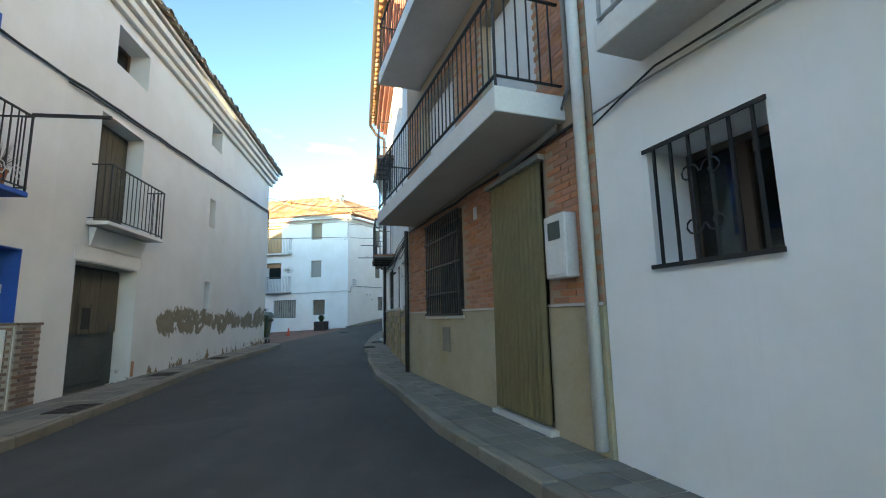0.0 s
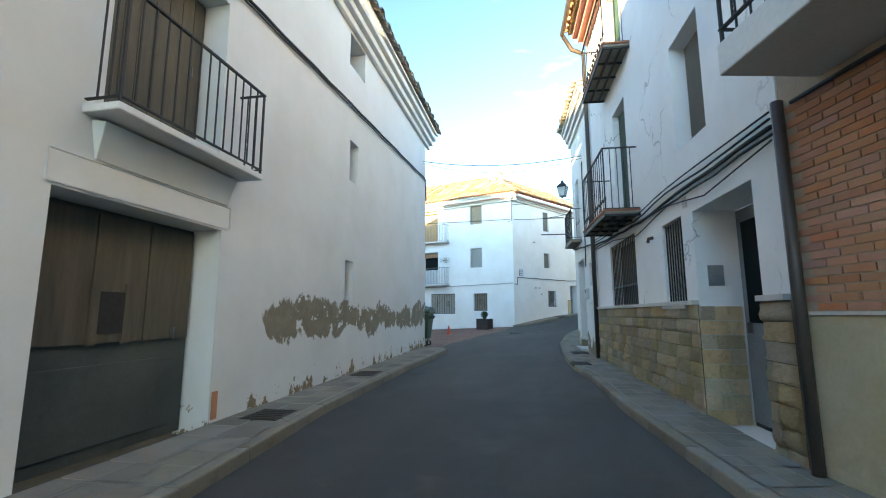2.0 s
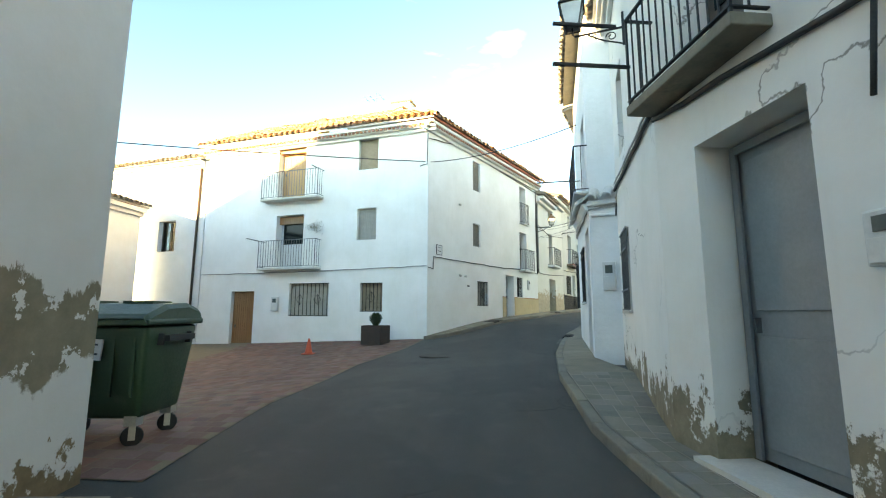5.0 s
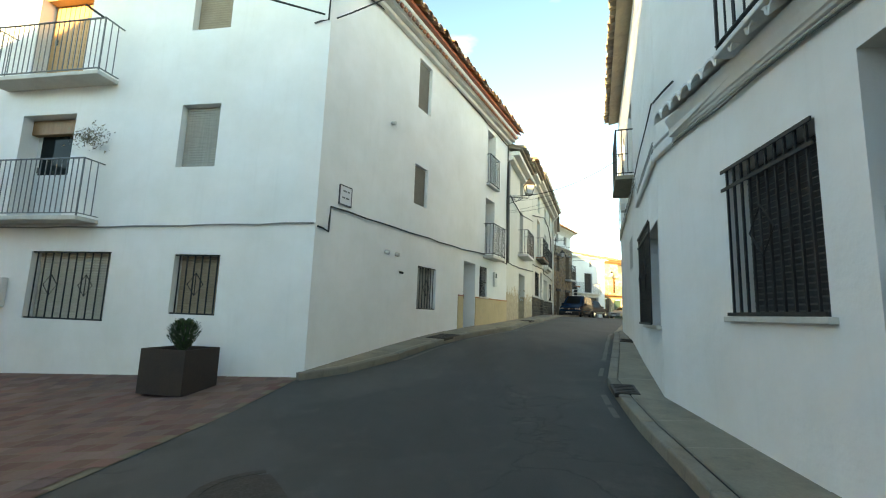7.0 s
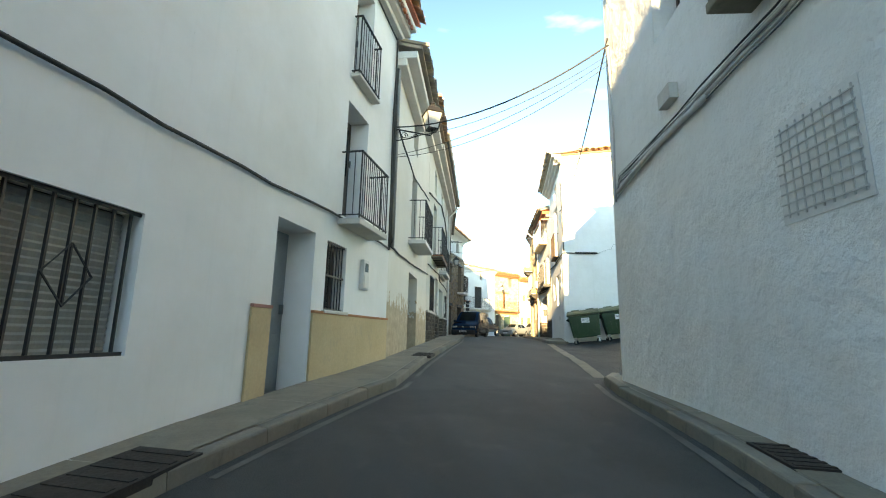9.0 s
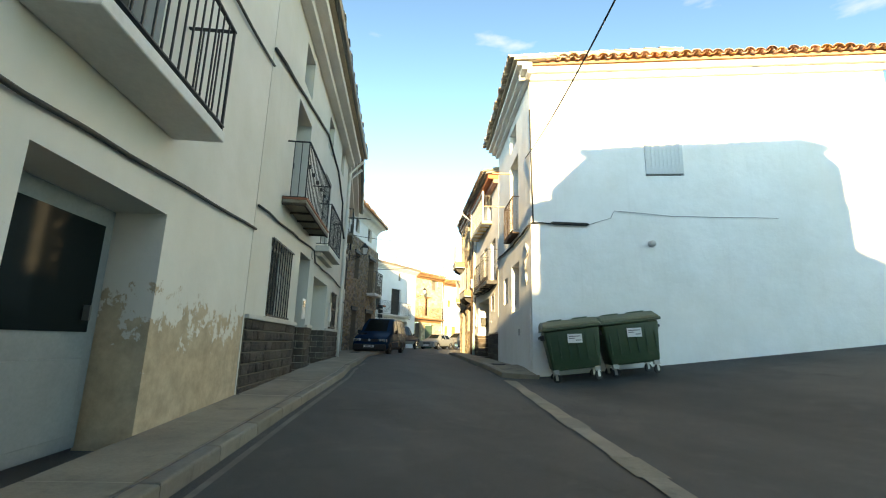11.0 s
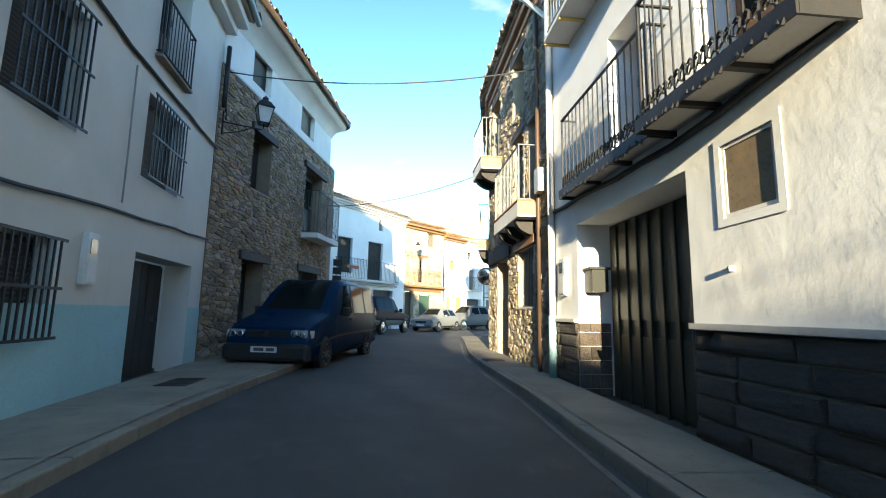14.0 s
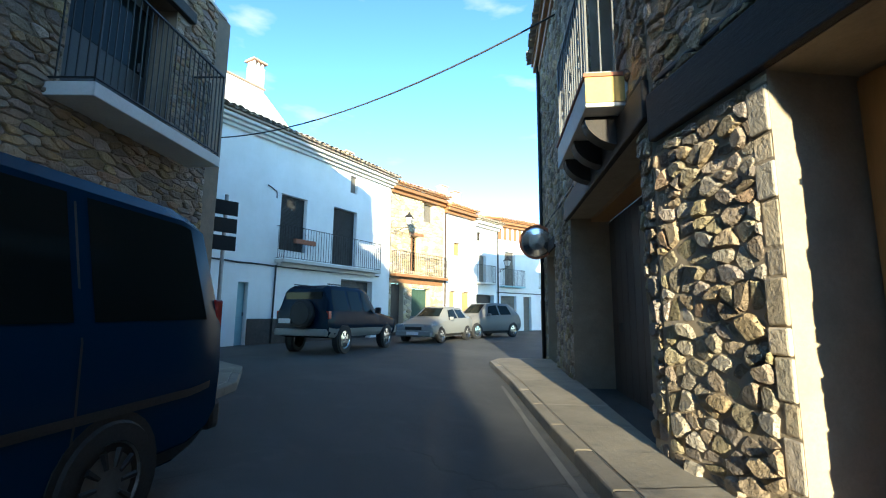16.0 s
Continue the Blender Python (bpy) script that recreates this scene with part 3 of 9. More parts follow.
class Facade:
    """A street front: s runs along it from p towards q, d into the house, z up (world height).
    side = 1 where the front lies on the left of the drive, -1 on the right."""

    def __init__(self, p, q, side, z0, label="", category="house", house=None, grow=0.0, name="house"):
        p, q = Vector((*p, 0)), Vector((*q, 0))
        u = (q - p).normalized()
        self.u, self.p, self.side, self.z0, self.grow = u, p, side, z0, grow
        x = u * side
        y = Vector((-x.y, x.x, 0))
        self.m = Matrix(((x.x, y.x, 0, p.x), (x.y, y.y, 0, p.y), (0, 0, 1, z0), (0, 0, 0, 1)))
        if house is None:
            self.house = thing(name, self.m, label, category)
            self.t = Matrix.Identity(4)
            self.home = self.m
        else:
            self.house = house.house
            self.home = house.home
            self.t = house.home.inverted() @ self.m

    def at(self, s, d, z):
        h = (z - self.z0) * (1 + self.grow * s)
        return self.t @ Vector((self.side * s, d, h))

    def world(self, s, d, z):
        return self.home @ self.at(s, d, z)

    def box(self, bm, s0, s1, d0, d1, z0, z1):
        return quad_box(bm, [self.at(s0, d0, z0), self.at(s1, d0, z0), self.at(s1, d1, z0), self.at(s0, d1, z0),
                             self.at(s0, d0, z1), self.at(s1, d0, z1), self.at(s1, d1, z1), self.at(s0, d1, z1)])

    def block(self, name, material, *rows, parent=None, label="", bevel=0.0):
        if len(rows) > 1 and name in ("lintel", "plinth_cap", "plinth_mortar", "floor_frame", "corbel", "clothes_arm", "side_leaf"):
            return [self.block(name, material, r, parent=parent, label=label, bevel=bevel) for r in rows][0]
        bm = bmesh.new()
        for r in rows:
            self.box(bm, *r)
        if bevel:
            bmesh.ops.bevel(bm, geom=bm.edges[:], offset=bevel, segments=2, affect="EDGES", profile=0.5)
        return part(name, bm, material, parent or self.house, label)

    def pipe(self, name, material, pts, r, parent=None, label="", n=8):
        bm = bmesh.new()
        tube(bm, [self.at(*p) for p in pts], r, n)
        return part(name, bm, material, parent or self.house, label, smooth=True)

    def wall(self, s0, s1, z0, z1, holes, material, th=0.45, name="wall", label="", d0=0.0):
        """A wall with thickness and rectangular openings through it."""
        ss = sorted({s0, s1, *[min(max(v, s0), s1) for h in holes for v in h[:2]]})
        zs = sorted({z0, z1, *[min(max(v, z0), z1) for h in holes for v in h[2:4]]})
        ss = sorted({*ss, *[s0 + (s1 - s0) * i / 8 for i in range(1, 8)]}) if self.grow else ss
        bm = bmesh.new()
        cache = {}

        def v(i, j, d):
            if (i, j, d) not in cache:
                cache[(i, j, d)] = bm.verts.new(self.at(ss[i], d, zs[j]))
            return cache[(i, j, d)]

        def is_open(i, j):
            if i < 0 or j < 0 or i >= len(ss) - 1 or j >= len(zs) - 1:
                return True
            a, b = (ss[i] + ss[i + 1]) / 2, (zs[j] + zs[j + 1]) / 2
            return any(h[0] < a < h[1] and h[2] < b < h[3] for h in holes)

        for i in range(len(ss) - 1):
            for j in range(len(zs) - 1):
                if is_open(i, j):
                    continue
                for d in (d0, d0 + th):
                    bm.faces.new((v(i, j, d), v(i + 1, j, d), v(i + 1, j + 1, d), v(i, j + 1, d)))
                for (di, dj), (e0, e1) in {(-1, 0): ((i, j), (i, j + 1)), (1, 0): ((i + 1, j), (i + 1, j + 1)), (0, -1): ((i, j), (i + 1, j)), (0, 1): ((i, j + 1), (i + 1, j + 1))}.items():
                    if is_open(i + di, j + dj):
                        bm.faces.new((v(*e0, d0), v(*e1, d0), v(*e1, d0 + th), v(*e0, d0 + th)))
        return part(name, bm, material, self.house, label)

    def shell(self, s0, s1, z0, z1, depth, material, th=0.45):
        """The two end walls and the back wall that close the house."""
        for a, b in ((s0, s0 + 0.3), (s1 - 0.3, s1)):
            self.block("wall", material, (a, b, th + 0.003, depth, z0, z1))
        self.block("wall", material, (s0, s1, depth, depth + 0.3, z0, z1))

    def window(self, s0, s1, z0, z1, depth=0.22, frame=None, bars=0, bar_mat=None, leaf=2, cover=None, cover_mat=None, sill=None, proud=0.03, cross=(), motif=False, fw=0.05, label=""):
        frame = frame or WOOD_DARK
        bm = bmesh.new()
        g = 0.004
        a, b, c, e = s0 + g, s1 - g, z0 + g, z1 - g
        self.box(bm, a, a + fw, depth, depth + 0.06, c, e)
        self.box(bm, b - fw, b, depth, depth + 0.06, c, e)
        self.box(bm, a + fw, b - fw, depth, depth + 0.06, e - fw, e)
        self.box(bm, a + fw, b - fw, depth, depth + 0.06, c, c + fw)
        if leaf == 2 and s1 - s0 > 0.5:
            m = (s0 + s1) / 2
            self.box(bm, m - 0.04, m + 0.04, depth + 0.002, depth + 0.055, c + fw, e - fw)
        w = part("window", bm, frame, self.house, label)
        self.block("pane", glass_pane(), (a + fw, b - fw, depth + 0.025, depth + 0.031, c + fw, e - fw), parent=w).visible_shadow = False
        if cover == "curtain":
            bm = bmesh.new()
            n = max(8, int((s1 - s0) / 0.05))
            lo, hi = [], []
            for i in range(n + 1):
                s = a + (b - a) * i / n
                dd = depth + 0.14 + 0.02 * math.sin(i * 1.9)
                lo.append(bm.verts.new(self.at(s, dd, c)))
                hi.append(bm.verts.new(self.at(s, dd, e)))
            for i in range(n):
                bm.faces.new((lo[i], lo[i + 1], hi[i + 1], hi[i]))
            part("curtain", bm, cover_mat or CURTAIN, w)
        elif cover == "blind":
            bm = bmesh.new()
            n = max(4, int((e - c) / 0.05)) * 2
            ring = [[bm.verts.new(self.at(q, depth - 0.012 - (0.016 if i % 2 else 0.0), c + (e - c) * (i + (0.35 if i % 2 else 0.0)) / (n + 0.4))) for q in (a + 0.01, b - 0.01)] for i in range(n + 1)]
            for q0, q1 in zip(ring, ring[1:]):
                bm.faces.new((q0[0], q0[1], q1[1], q1[0]))
            part("roller_blind", bm, cover_mat or GREY_SHUTTER, w)
        # dark sheet behind the pane, painted in place of the unlit room
        self.block("room_back", PAINTED_DARK, (a, b, depth + 0.2, depth + 0.22, c, e), parent=w)
        if sill:
            self.block("window_sill", sill, (s0 - 0.06, s1 + 0.06, -0.06, 0.05, z0 - 0.05, z0 - 0.003), parent=w, bevel=0.008)
        if bars:
            bm_ = bar_mat or IRON
            me = bar_mesh(bm_, 0.018)
            for i in range(bars):
                s = s0 + (s1 - s0) * (i + 0.5) / bars
                piece("bar", me, w, Matrix.Translation(self.at(s, -proud, z0 + 0.01)) @ Matrix.Diagonal((1, 1, (z1 - z0 - 0.02) * (1 + self.grow * s), 1)))
            for f in (0.012, 0.988, *cross):
                zz = z0 + (z1 - z0) * f
                self.block("cross_bar", bm_, (s0 - 0.02, s1 + 0.02, -proud - 0.022, -proud - 0.010, zz - 0.015, zz + 0.015), parent=w)
            if motif:
                m, zc, r = (s0 + s1) / 2, (z0 + z1) / 2, min(0.16, (s1 - s0) * 0.2)
                for c0 in ([m] if s1 - s0 < 1.3 else [m - (s1 - s0) * 0.22, m + (s1 - s0) * 0.22]):
                    bm = bmesh.new()
                    tube(bm, [self.at(c0 + r * math.sin(q), -proud - 0.03, zc + 1.25 * r * math.cos(q)) for q in [math.pi / 2 * i for i in range(5)]], 0.009, 5)
                    tube(bm, [self.at(c0, -proud - 0.028, zc - 1.25 * r), self.at(c0, -proud - 0.028, zc + 1.25 * r)], 0.009, 5)
                    part("ornament", bm, bm_, w)
        return w

    def door(self, s0, s1, z0, z1, depth, material, planks=0, glass=False, label="", frame=None, handle=True):
        bm = bmesh.new()
        g = 0.004
        self.box(bm, s0 + g, s1 - g, depth, depth + 0.06, z0, z1 - g)
        d = part("door", bm, material, self.house, label)
        if planks:
            w = (s1 - s0 - 2 * g) / planks
            for i in range(planks):
                self.block("plank", material, (s0 + g + i * w + 0.006, s0 + g + (i + 1) * w - 0.006, depth - 0.022, depth - 0.002, z0 + 0.02, z1 - 0.03), parent=d)
        else:
            fw = min(0.12, (s1 - s0) * 0.14)
            zr = [z0 + 0.02, z0 + (z1 - z0) * 0.42, z1 - 0.04]
            for k0, k1 in zip(zr, zr[1:]):
                if glass and k0 > z0 + 0.5:
                    self.block("pane", CAR_GLASS, (s0 + fw, s1 - fw, depth - 0.012, depth - 0.003, k0 + fw * 0.7, k1 - fw), parent=d)
                else:
                    self.block("panel", material, (s0 + fw, s1 - fw, depth - 0.02, depth - 0.002, k0 + fw * 0.7, k1 - fw), parent=d, bevel=0.006)
        if frame:
            self.block("door_frame", frame, (s0 + g, s0 + 0.07, depth - 0.05, depth - 0.024, z0, z1 - g), (s1 - 0.07, s1 - g, depth - 0.05, depth - 0.024, z0, z1 - g), (s0 + 0.07, s1 - 0.07, depth - 0.05, depth - 0.024, z1 - 0.08, z1 - g), parent=d)
        if handle:
            sh = s0 + (s1 - s0) * 0.85
            self.block("handle", IRON_GREY, (sh, sh + 0.02, depth - 0.075, depth - 0.023, z0 + 1.0, z0 + 1.12), parent=d)
        return d

    def balcony(self, s0, s1, z, out, slab_mat, th=0.1, rail_h=0.95, bars=None, bar_mat=None, slab_label="", brackets=0, bracket_mat=None, low_rail=0.06, edge=None):
        """Slab with its top at z, standing out from the front, with an iron railing of single bars."""
        bar_mat = bar_mat or IRON
        bm = bmesh.new()
        self.box(bm, s0, s1, -out, -0.002, z - th, z)
        bmesh.ops.bevel(bm, geom=bm.edges[:], offset=0.012, segments=2, affect="EDGES", profile=0.5)
        b = part("balcony", bm, slab_mat, self.house, slab_label)
        if edge:
            self.block("slab_edge", edge, (s0 - 0.012, s1 + 0.012, -out - 0.015, -0.004, z + 0.001, z + 0.035), parent=b)
        n = bars or max(4, int(round((s1 - s0) / 0.12)))
        i0 = 0.03
        me = bar_mesh(bar_mat, 0.013)
        post = bar_mesh(bar_mat, 0.022)
        zl = z + low_rail
        for i in range(n + 1):
            s = s0 + i0 + (s1 - s0 - 2 * i0) * i / n
            corner = i in (0, n)
            piece("post" if corner else "bar", post if corner else me, b, Matrix.Translation(self.at(s, -out + i0, z if corner else zl)) @ Matrix.Diagonal((1, 1, (rail_h - (0 if corner else low_rail)) * (1 + self.grow * s), 1)))
        k = max(2, int(round(out / 0.13)))
        for s in (s0 + i0, s1 - i0):
            for i in range(1, k):
                d = -out + i0 + (out - i0) * i / k
                piece("bar", me, b, Matrix.Translation(self.at(s, d, zl)) @ Matrix.Diagonal((1, 1, rail_h - low_rail, 1)))
        for nm, zz, hh in (("handrail", z + rail_h, 0.018), ("lower_rail", zl, 0.012)):
            bm = bmesh.new()
            self.box(bm, s0 + i0 - 0.016, s1 - i0 + 0.016, -out + i0 - 0.018, -out + i0 + 0.018, zz - hh, zz)
            for s in (s0 + i0, s1 - i0):
                self.box(bm, s - 0.016, s + 0.016, -out + i0 + 0.019, -0.002, zz - hh, zz)
            part(nm, bm, bar_mat, b)
        for i in range(brackets):
            s = s0 + (s1 - s0) * (i + 0.5) / brackets
            bm = bmesh.new()
            pr = [(-0.003, z - th - 0.003)] + [(-0.003 - out * 0.92 * math.sin(q), z - th - 0.003 - 0.30 * math.cos(q)) for q in [math.pi / 2 * k / 7 for k in range(8)]]
            k = len(pr)
            va = [bm.verts.new(self.at(s - 0.09, d, zz)) for d, zz in pr]
            vb = [bm.verts.new(self.at(s + 0.09, d, zz)) for d, zz in pr]
            bm.faces.new(va)
            bm.faces.new(vb[::-1])
            for j in range(k):
                bm.faces.new((va[j], va[(j + 1) % k], vb[(j + 1) % k], vb[j]))
            part("bracket", bm, bracket_mat or slab_mat, b)
        return b

    def roof(self, s0, s1, z, over, depth, rise, tile_mat, cornice=None, step=0.26, under=None, steps=2, seg=0.42, dz=0.0, hip=0.0, nose=0.13, drop=0.34):
        """Sloping roof over the front, with rows of barrel tiles; cornice: material of the mouldings below the eaves."""
        def reach(q):
            """How far back the roof runs at q: a hip cuts it short beside a corner."""
            return min(depth, max(0.05, hip * (q - s0)) - over) if hip else depth

        def up(y):
            return rise * (y + over) / (depth + over)

        bm = bmesh.new()
        za = z + 0.02
        edge = [s0, s1] if not hip else [s0, min(s1, s0 + (depth + over) / hip), s1]
        rows = [[bm.verts.new(self.at(q, y, za + up(y) + h)) for y, h in ((-over, 0.0), (-over, 0.07), (reach(q), 0.1), (reach(q), 0.0))] for q in edge]
        for q0, q1 in zip(rows, rows[1:]):
            for j in range(4):
                bm.faces.new((q0[j], q0[(j + 1) % 4], q1[(j + 1) % 4], q1[j]))
        bm.faces.new(rows[0])
        bm.faces.new(rows[-1])
        r = part("roof", bm, under or tile_mat, self.house)
        if cornice:
            for i in range(steps):
                bm = bmesh.new()
                f0, f1 = i / steps, (i + 1) / steps
                self.box(bm, s0 + 0.02, s1 - 0.02, -over * 0.82 * f1, -0.003, z - drop * (1 - f0), z - drop * (1 - f1) - 0.002)
                bmesh.ops.bevel(bm, geom=bm.edges[:], offset=0.012, segments=1, affect="EDGES")
                part("cornice", bm, cornice, self.house)
        slope = rise / (depth + over)
        made = {}

        def row(length):
            """A row of barrel tiles, shared by all rows of its length."""
            n = max(1, round(length / seg))
            if n not in made:
                bm = bmesh.new()
                for i in range(n):
                    y0, y1 = -nose + seg * i, -nose + seg * (i + 1) + 0.05
                    ring = []
                    for y, lift, rr in ((y0, 0.04, 0.135), (y1, 0.0, 0.115)):
                        ring.append([bm.verts.new((rr * math.cos(math.pi * j / 6), y, slope * (y + nose) + lift + rr * 0.75 * math.sin(math.pi * j / 6))) for j in range(7)])
                        ring.append([bm.verts.new(((rr - 0.016) * math.cos(math.pi * j / 6), y, slope * (y + nose) + lift + (rr - 0.016) * 0.75 * math.sin(math.pi * j / 6))) for j in range(7)])
                    for j in range(6):
                        bm.faces.new((ring[0][j], ring[0][j + 1], ring[2][j + 1], ring[2][j]))
                        bm.faces.new((ring[1][j], ring[1][j + 1], ring[0][j + 1], ring[0][j]))
                        if i == 0:
                            bm.faces.new((ring[1][j], ring[1][j + 1], ring[3][j + 1], ring[3][j]))
                made[n] = finish(bm)
                made[n].materials.append(tile_mat)
            return made[n]

        m = int((s1 - s0) / step)
        rot = self.t.to_3x3().to_4x4()
        for i in range(m):
            s = s0 + (s1 - s0) * (i + 0.5) / m
            j1, j2 = random.uniform(-0.014, 0.014), random.uniform(-0.035, 0.035)
            p = self.at(s, -over + j2, z + 0.085 + dz)
            piece("roof_tile", row(reach(s) + over), r, Matrix.Translation(p + Vector((0, 0, j1))) @ rot @ Matrix.Rotation(random.uniform(-0.025, 0.025), 4, "Z"))
        # the gutters between the rows: hollow tiles, joined
        bm = bmesh.new()
        for i in range(m + 1):
            s = s0 + (s1 - s0) * i / m
            a0, a1 = -over - nose + random.uniform(-0.02, 0.02), reach(s)
            for q0, q1 in ((-0.09, -0.04), (-0.04, 0.04), (0.04, 0.09)):
                h0, h1 = (0.07, 0.0) if q0 < -0.05 else ((0.0, 0.0) if q0 < 0 else (0.0, 0.07))
                low = [self.at(min(max(s + q, s0), s1), a, z + 0.088 + h + up(max(a, -over))) for q, h, a in ((q0, h0, a0), (q1, h1, a0), (q1, h1, a1), (q0, h0, a1))]
                vs = [bm.verts.new(v) for v in low]
                bm.faces.new(vs)
                wd = [bm.verts.new(v + Vector((0, 0, -0.016))) for v in low[:2]]
                bm.faces.new((vs[0], vs[1], wd[1], wd[0]))
        part("gutter_tile", bm, tile_mat, r)["kind"] = "stuff"
        return r

    def cable(self, pts, r=0.018, material=None, name="cable"):
        """A cable clipped along the front, a little uneven."""
        rnd = random.Random(len(pts) * 7 + int(abs(pts[0][0]) * 10))
        out = []
        for a, b in zip(pts, pts[1:]):
            L = math.dist((a[0], a[2]), (b[0], b[2]))
            n = max(2, int(L / 0.5))
            for i in range(n):
                f = i / n
                out.append((a[0] + (b[0] - a[0]) * f, -0.03 - 0.012 * rnd.random(), a[2] + (b[2] - a[2]) * f + 0.02 * math.sin(i * 2.1) * rnd.random()))
        out.append((pts[-1][0], -0.035, pts[-1][2]))
        return self.pipe(name, material or CABLE, out, r, n=5)

    def meter(self, s, z, w=0.36, h=0.56, out=0.12, parent=None):
        m = self.block("meter_box", METER, (s - w / 2, s + w / 2, -out, -0.003, z, z + h), label="pale plastic meter box", bevel=0.012)
        self.block("meter_glass", METER_GLASS, (s - w * 0.28, s + w * 0.28, -out - 0.008, -out - 0.001, z + h * 0.60, z + h * 0.88), parent=m)
        self.block("meter_door", METER, (s - w * 0.42, s + w * 0.42, -out - 0.012, -out - 0.002, z + h * 0.05, z + h * 0.50), parent=m, bevel=0.004)
        return m


def cut(poly, nx, ny, c):
    """The part of a convex outline on the side nx * x + ny * y < c."""
    out = []
    for (x0, y0), (x1, y1) in zip(poly, poly[1:] + poly[:1]):
        d0, d1 = nx * x0 + ny * y0 - c, nx * x1 + ny * y1 - c
        if d0 <= 0:
            out.append((x0, y0))
        if d0 * d1 < 0:
            f = d0 / (d0 - d1)
            out.append((x0 + (x1 - x0) * f, y0 + (y1 - y0) * f))
    return out


def area(poly):
    return 0.5 * sum(x0 * y1 - x1 * y0 for (x0, y0), (x1, y1) in zip(poly, poly[1:] + poly[:1]))


def rubble(fac, s0, s1, z0, z1, holes, rnd, h=0.14, stretch=1.6, proud=0.05, single=None, joint=0.010, taper=0.72):
    """Random rubble: stones of uneven outline and size fitted to one another, each with its own edges and swell. h: mean height, stretch: width over height;
    single: (s0, s1, z0, z1), the stretch whose stones are parts."""
    rest, loose = bmesh.new(), []
    w = h * stretch
    nu, nv = int((s1 - s0) / w) + 1, int((z1 - z0) / h) + 1
    seeds = {}
    for v in range(-1, nv + 1):
        shift = rnd.random()
        for u in range(-1, nu + 1):
            k = rnd.random()
            seeds[(u, v)] = [(u + shift + rnd.uniform(-0.42, 0.42), v + 0.5 + rnd.uniform(-0.36, 0.36))] if k > 0.13 else []
            if k > 0.82:
                seeds[(u, v)].append((u + shift + rnd.uniform(-0.5, 0.5), v + 0.5 + rnd.uniform(-0.45, 0.45)))
    for (u, v), own in seeds.items():
        for p in own:
            poly = [(p[0] - 1.6, p[1] - 1.6), (p[0] + 1.6, p[1] - 1.6), (p[0] + 1.6, p[1] + 1.6), (p[0] - 1.6, p[1] + 1.6)]
            for dv in (-2, -1, 0, 1, 2):
                for du in (-3, -2, -1, 0, 1, 2, 3):
                    for q in seeds.get((u + du, v + dv), ()):
                        if q is not p and abs(q[0] - p[0]) < 3 and poly:
                            nx, ny = q[0] - p[0], q[1] - p[1]
                            poly = cut(poly, nx, ny, (q[0] ** 2 + q[1] ** 2 - p[0] ** 2 - p[1] ** 2) / 2)
            poly = [(s0 + x * w, z0 + y * h) for x, y in poly]
            for nx, ny, c in ((-1, 0, -s0), (1, 0, s1), (0, -1, -z0), (0, 1, z1)):
                poly = cut(poly, nx, ny, c) if poly else poly
            for a, b, lo, hi in holes:
                if not poly:
                    break
                xs, ys = [q[0] for q in poly], [q[1] for q in poly]
                if min(xs) < b and max(xs) > a and min(ys) < hi and max(ys) > lo:
                    poly = max((cut(poly, *k) for k in ((1, 0, a), (-1, 0, -b), (0, 1, lo), (0, -1, -hi))), key=lambda g: area(g) if len(g) > 2 else 0.0)
            if len(poly) < 3 or area(poly) < 0.0012:
                continue
            mid, mz = sum(q[0] for q in poly) / len(poly), sum(q[1] for q in poly) / len(poly)
            ring = []
            for (x0, y0), (x1, y1) in zip(poly, poly[1:] + poly[:1]):
                for f in (0.24, 0.76):
                    x, y = x0 + (x1 - x0) * f + rnd.uniform(-0.006, 0.006), y0 + (y1 - y0) * f + rnd.uniform(-0.006, 0.006)
                    r = max(1e-6, math.hypot(x - mid, y - mz))
                    k = max(0.4, 1 - joint / r)
                    ring.append((mid + (x - mid) * k, mz + (y - mz) * k))
            n = len(ring)
            pr = proud * rnd.uniform(0.6, 1.3)
            lonely = single and single[0] < mid < single[1] and single[2] < mz < single[3] and len(loose) < 290
            bm = bmesh.new() if lonely else rest
            tl, tm = rnd.uniform(-0.25, 0.25) * pr / w, rnd.uniform(-0.25, 0.25) * pr / h
            v0 = [bm.verts.new(fac.at(x, 0.0, y)) for x, y in ring]
            v1 = [bm.verts.new(fac.at(x, -pr * 0.66 + tl * (x - mid) + tm * (y - mz), y)) for x, y in ring]
            v2 = [bm.verts.new(fac.at(mid + (x - mid) * taper, -pr + tl * (x - mid) + tm * (y - mz), mz + (y - mz) * taper)) for x, y in ring]
            for q0, q1 in ((v0, v1), (v1, v2)):
                for i in range(n):
                    bm.faces.new((q0[i], q0[(i + 1) % n], q1[(i + 1) % n], q1[i]))
            bm.faces.new(v2)
            if lonely:
                loose.append(bm)
    return rest, loose


def niche_blocks(fac, parent, s0, s1, d0, d1, z0, z1, h, material, rnd, name="block"):
    """Coursed blocks lining the side of a recess."""
    z, r = z0, 0
    while z < z1 - 0.03:
        top = min(z + h, z1)
        m = d0 + (d1 - d0) * (0.36 if r % 2 else 0.64)
        for a, b in ((d0, m), (m, d1)):
            fac.block(name, material, (s0 - rnd.uniform(0, 0.004), s1 + rnd.uniform(0, 0.004), a + 0.004, b - 0.004, z + 0.004, top - 0.004), parent=parent, bevel=0.006)
        z, r = top, r + 1


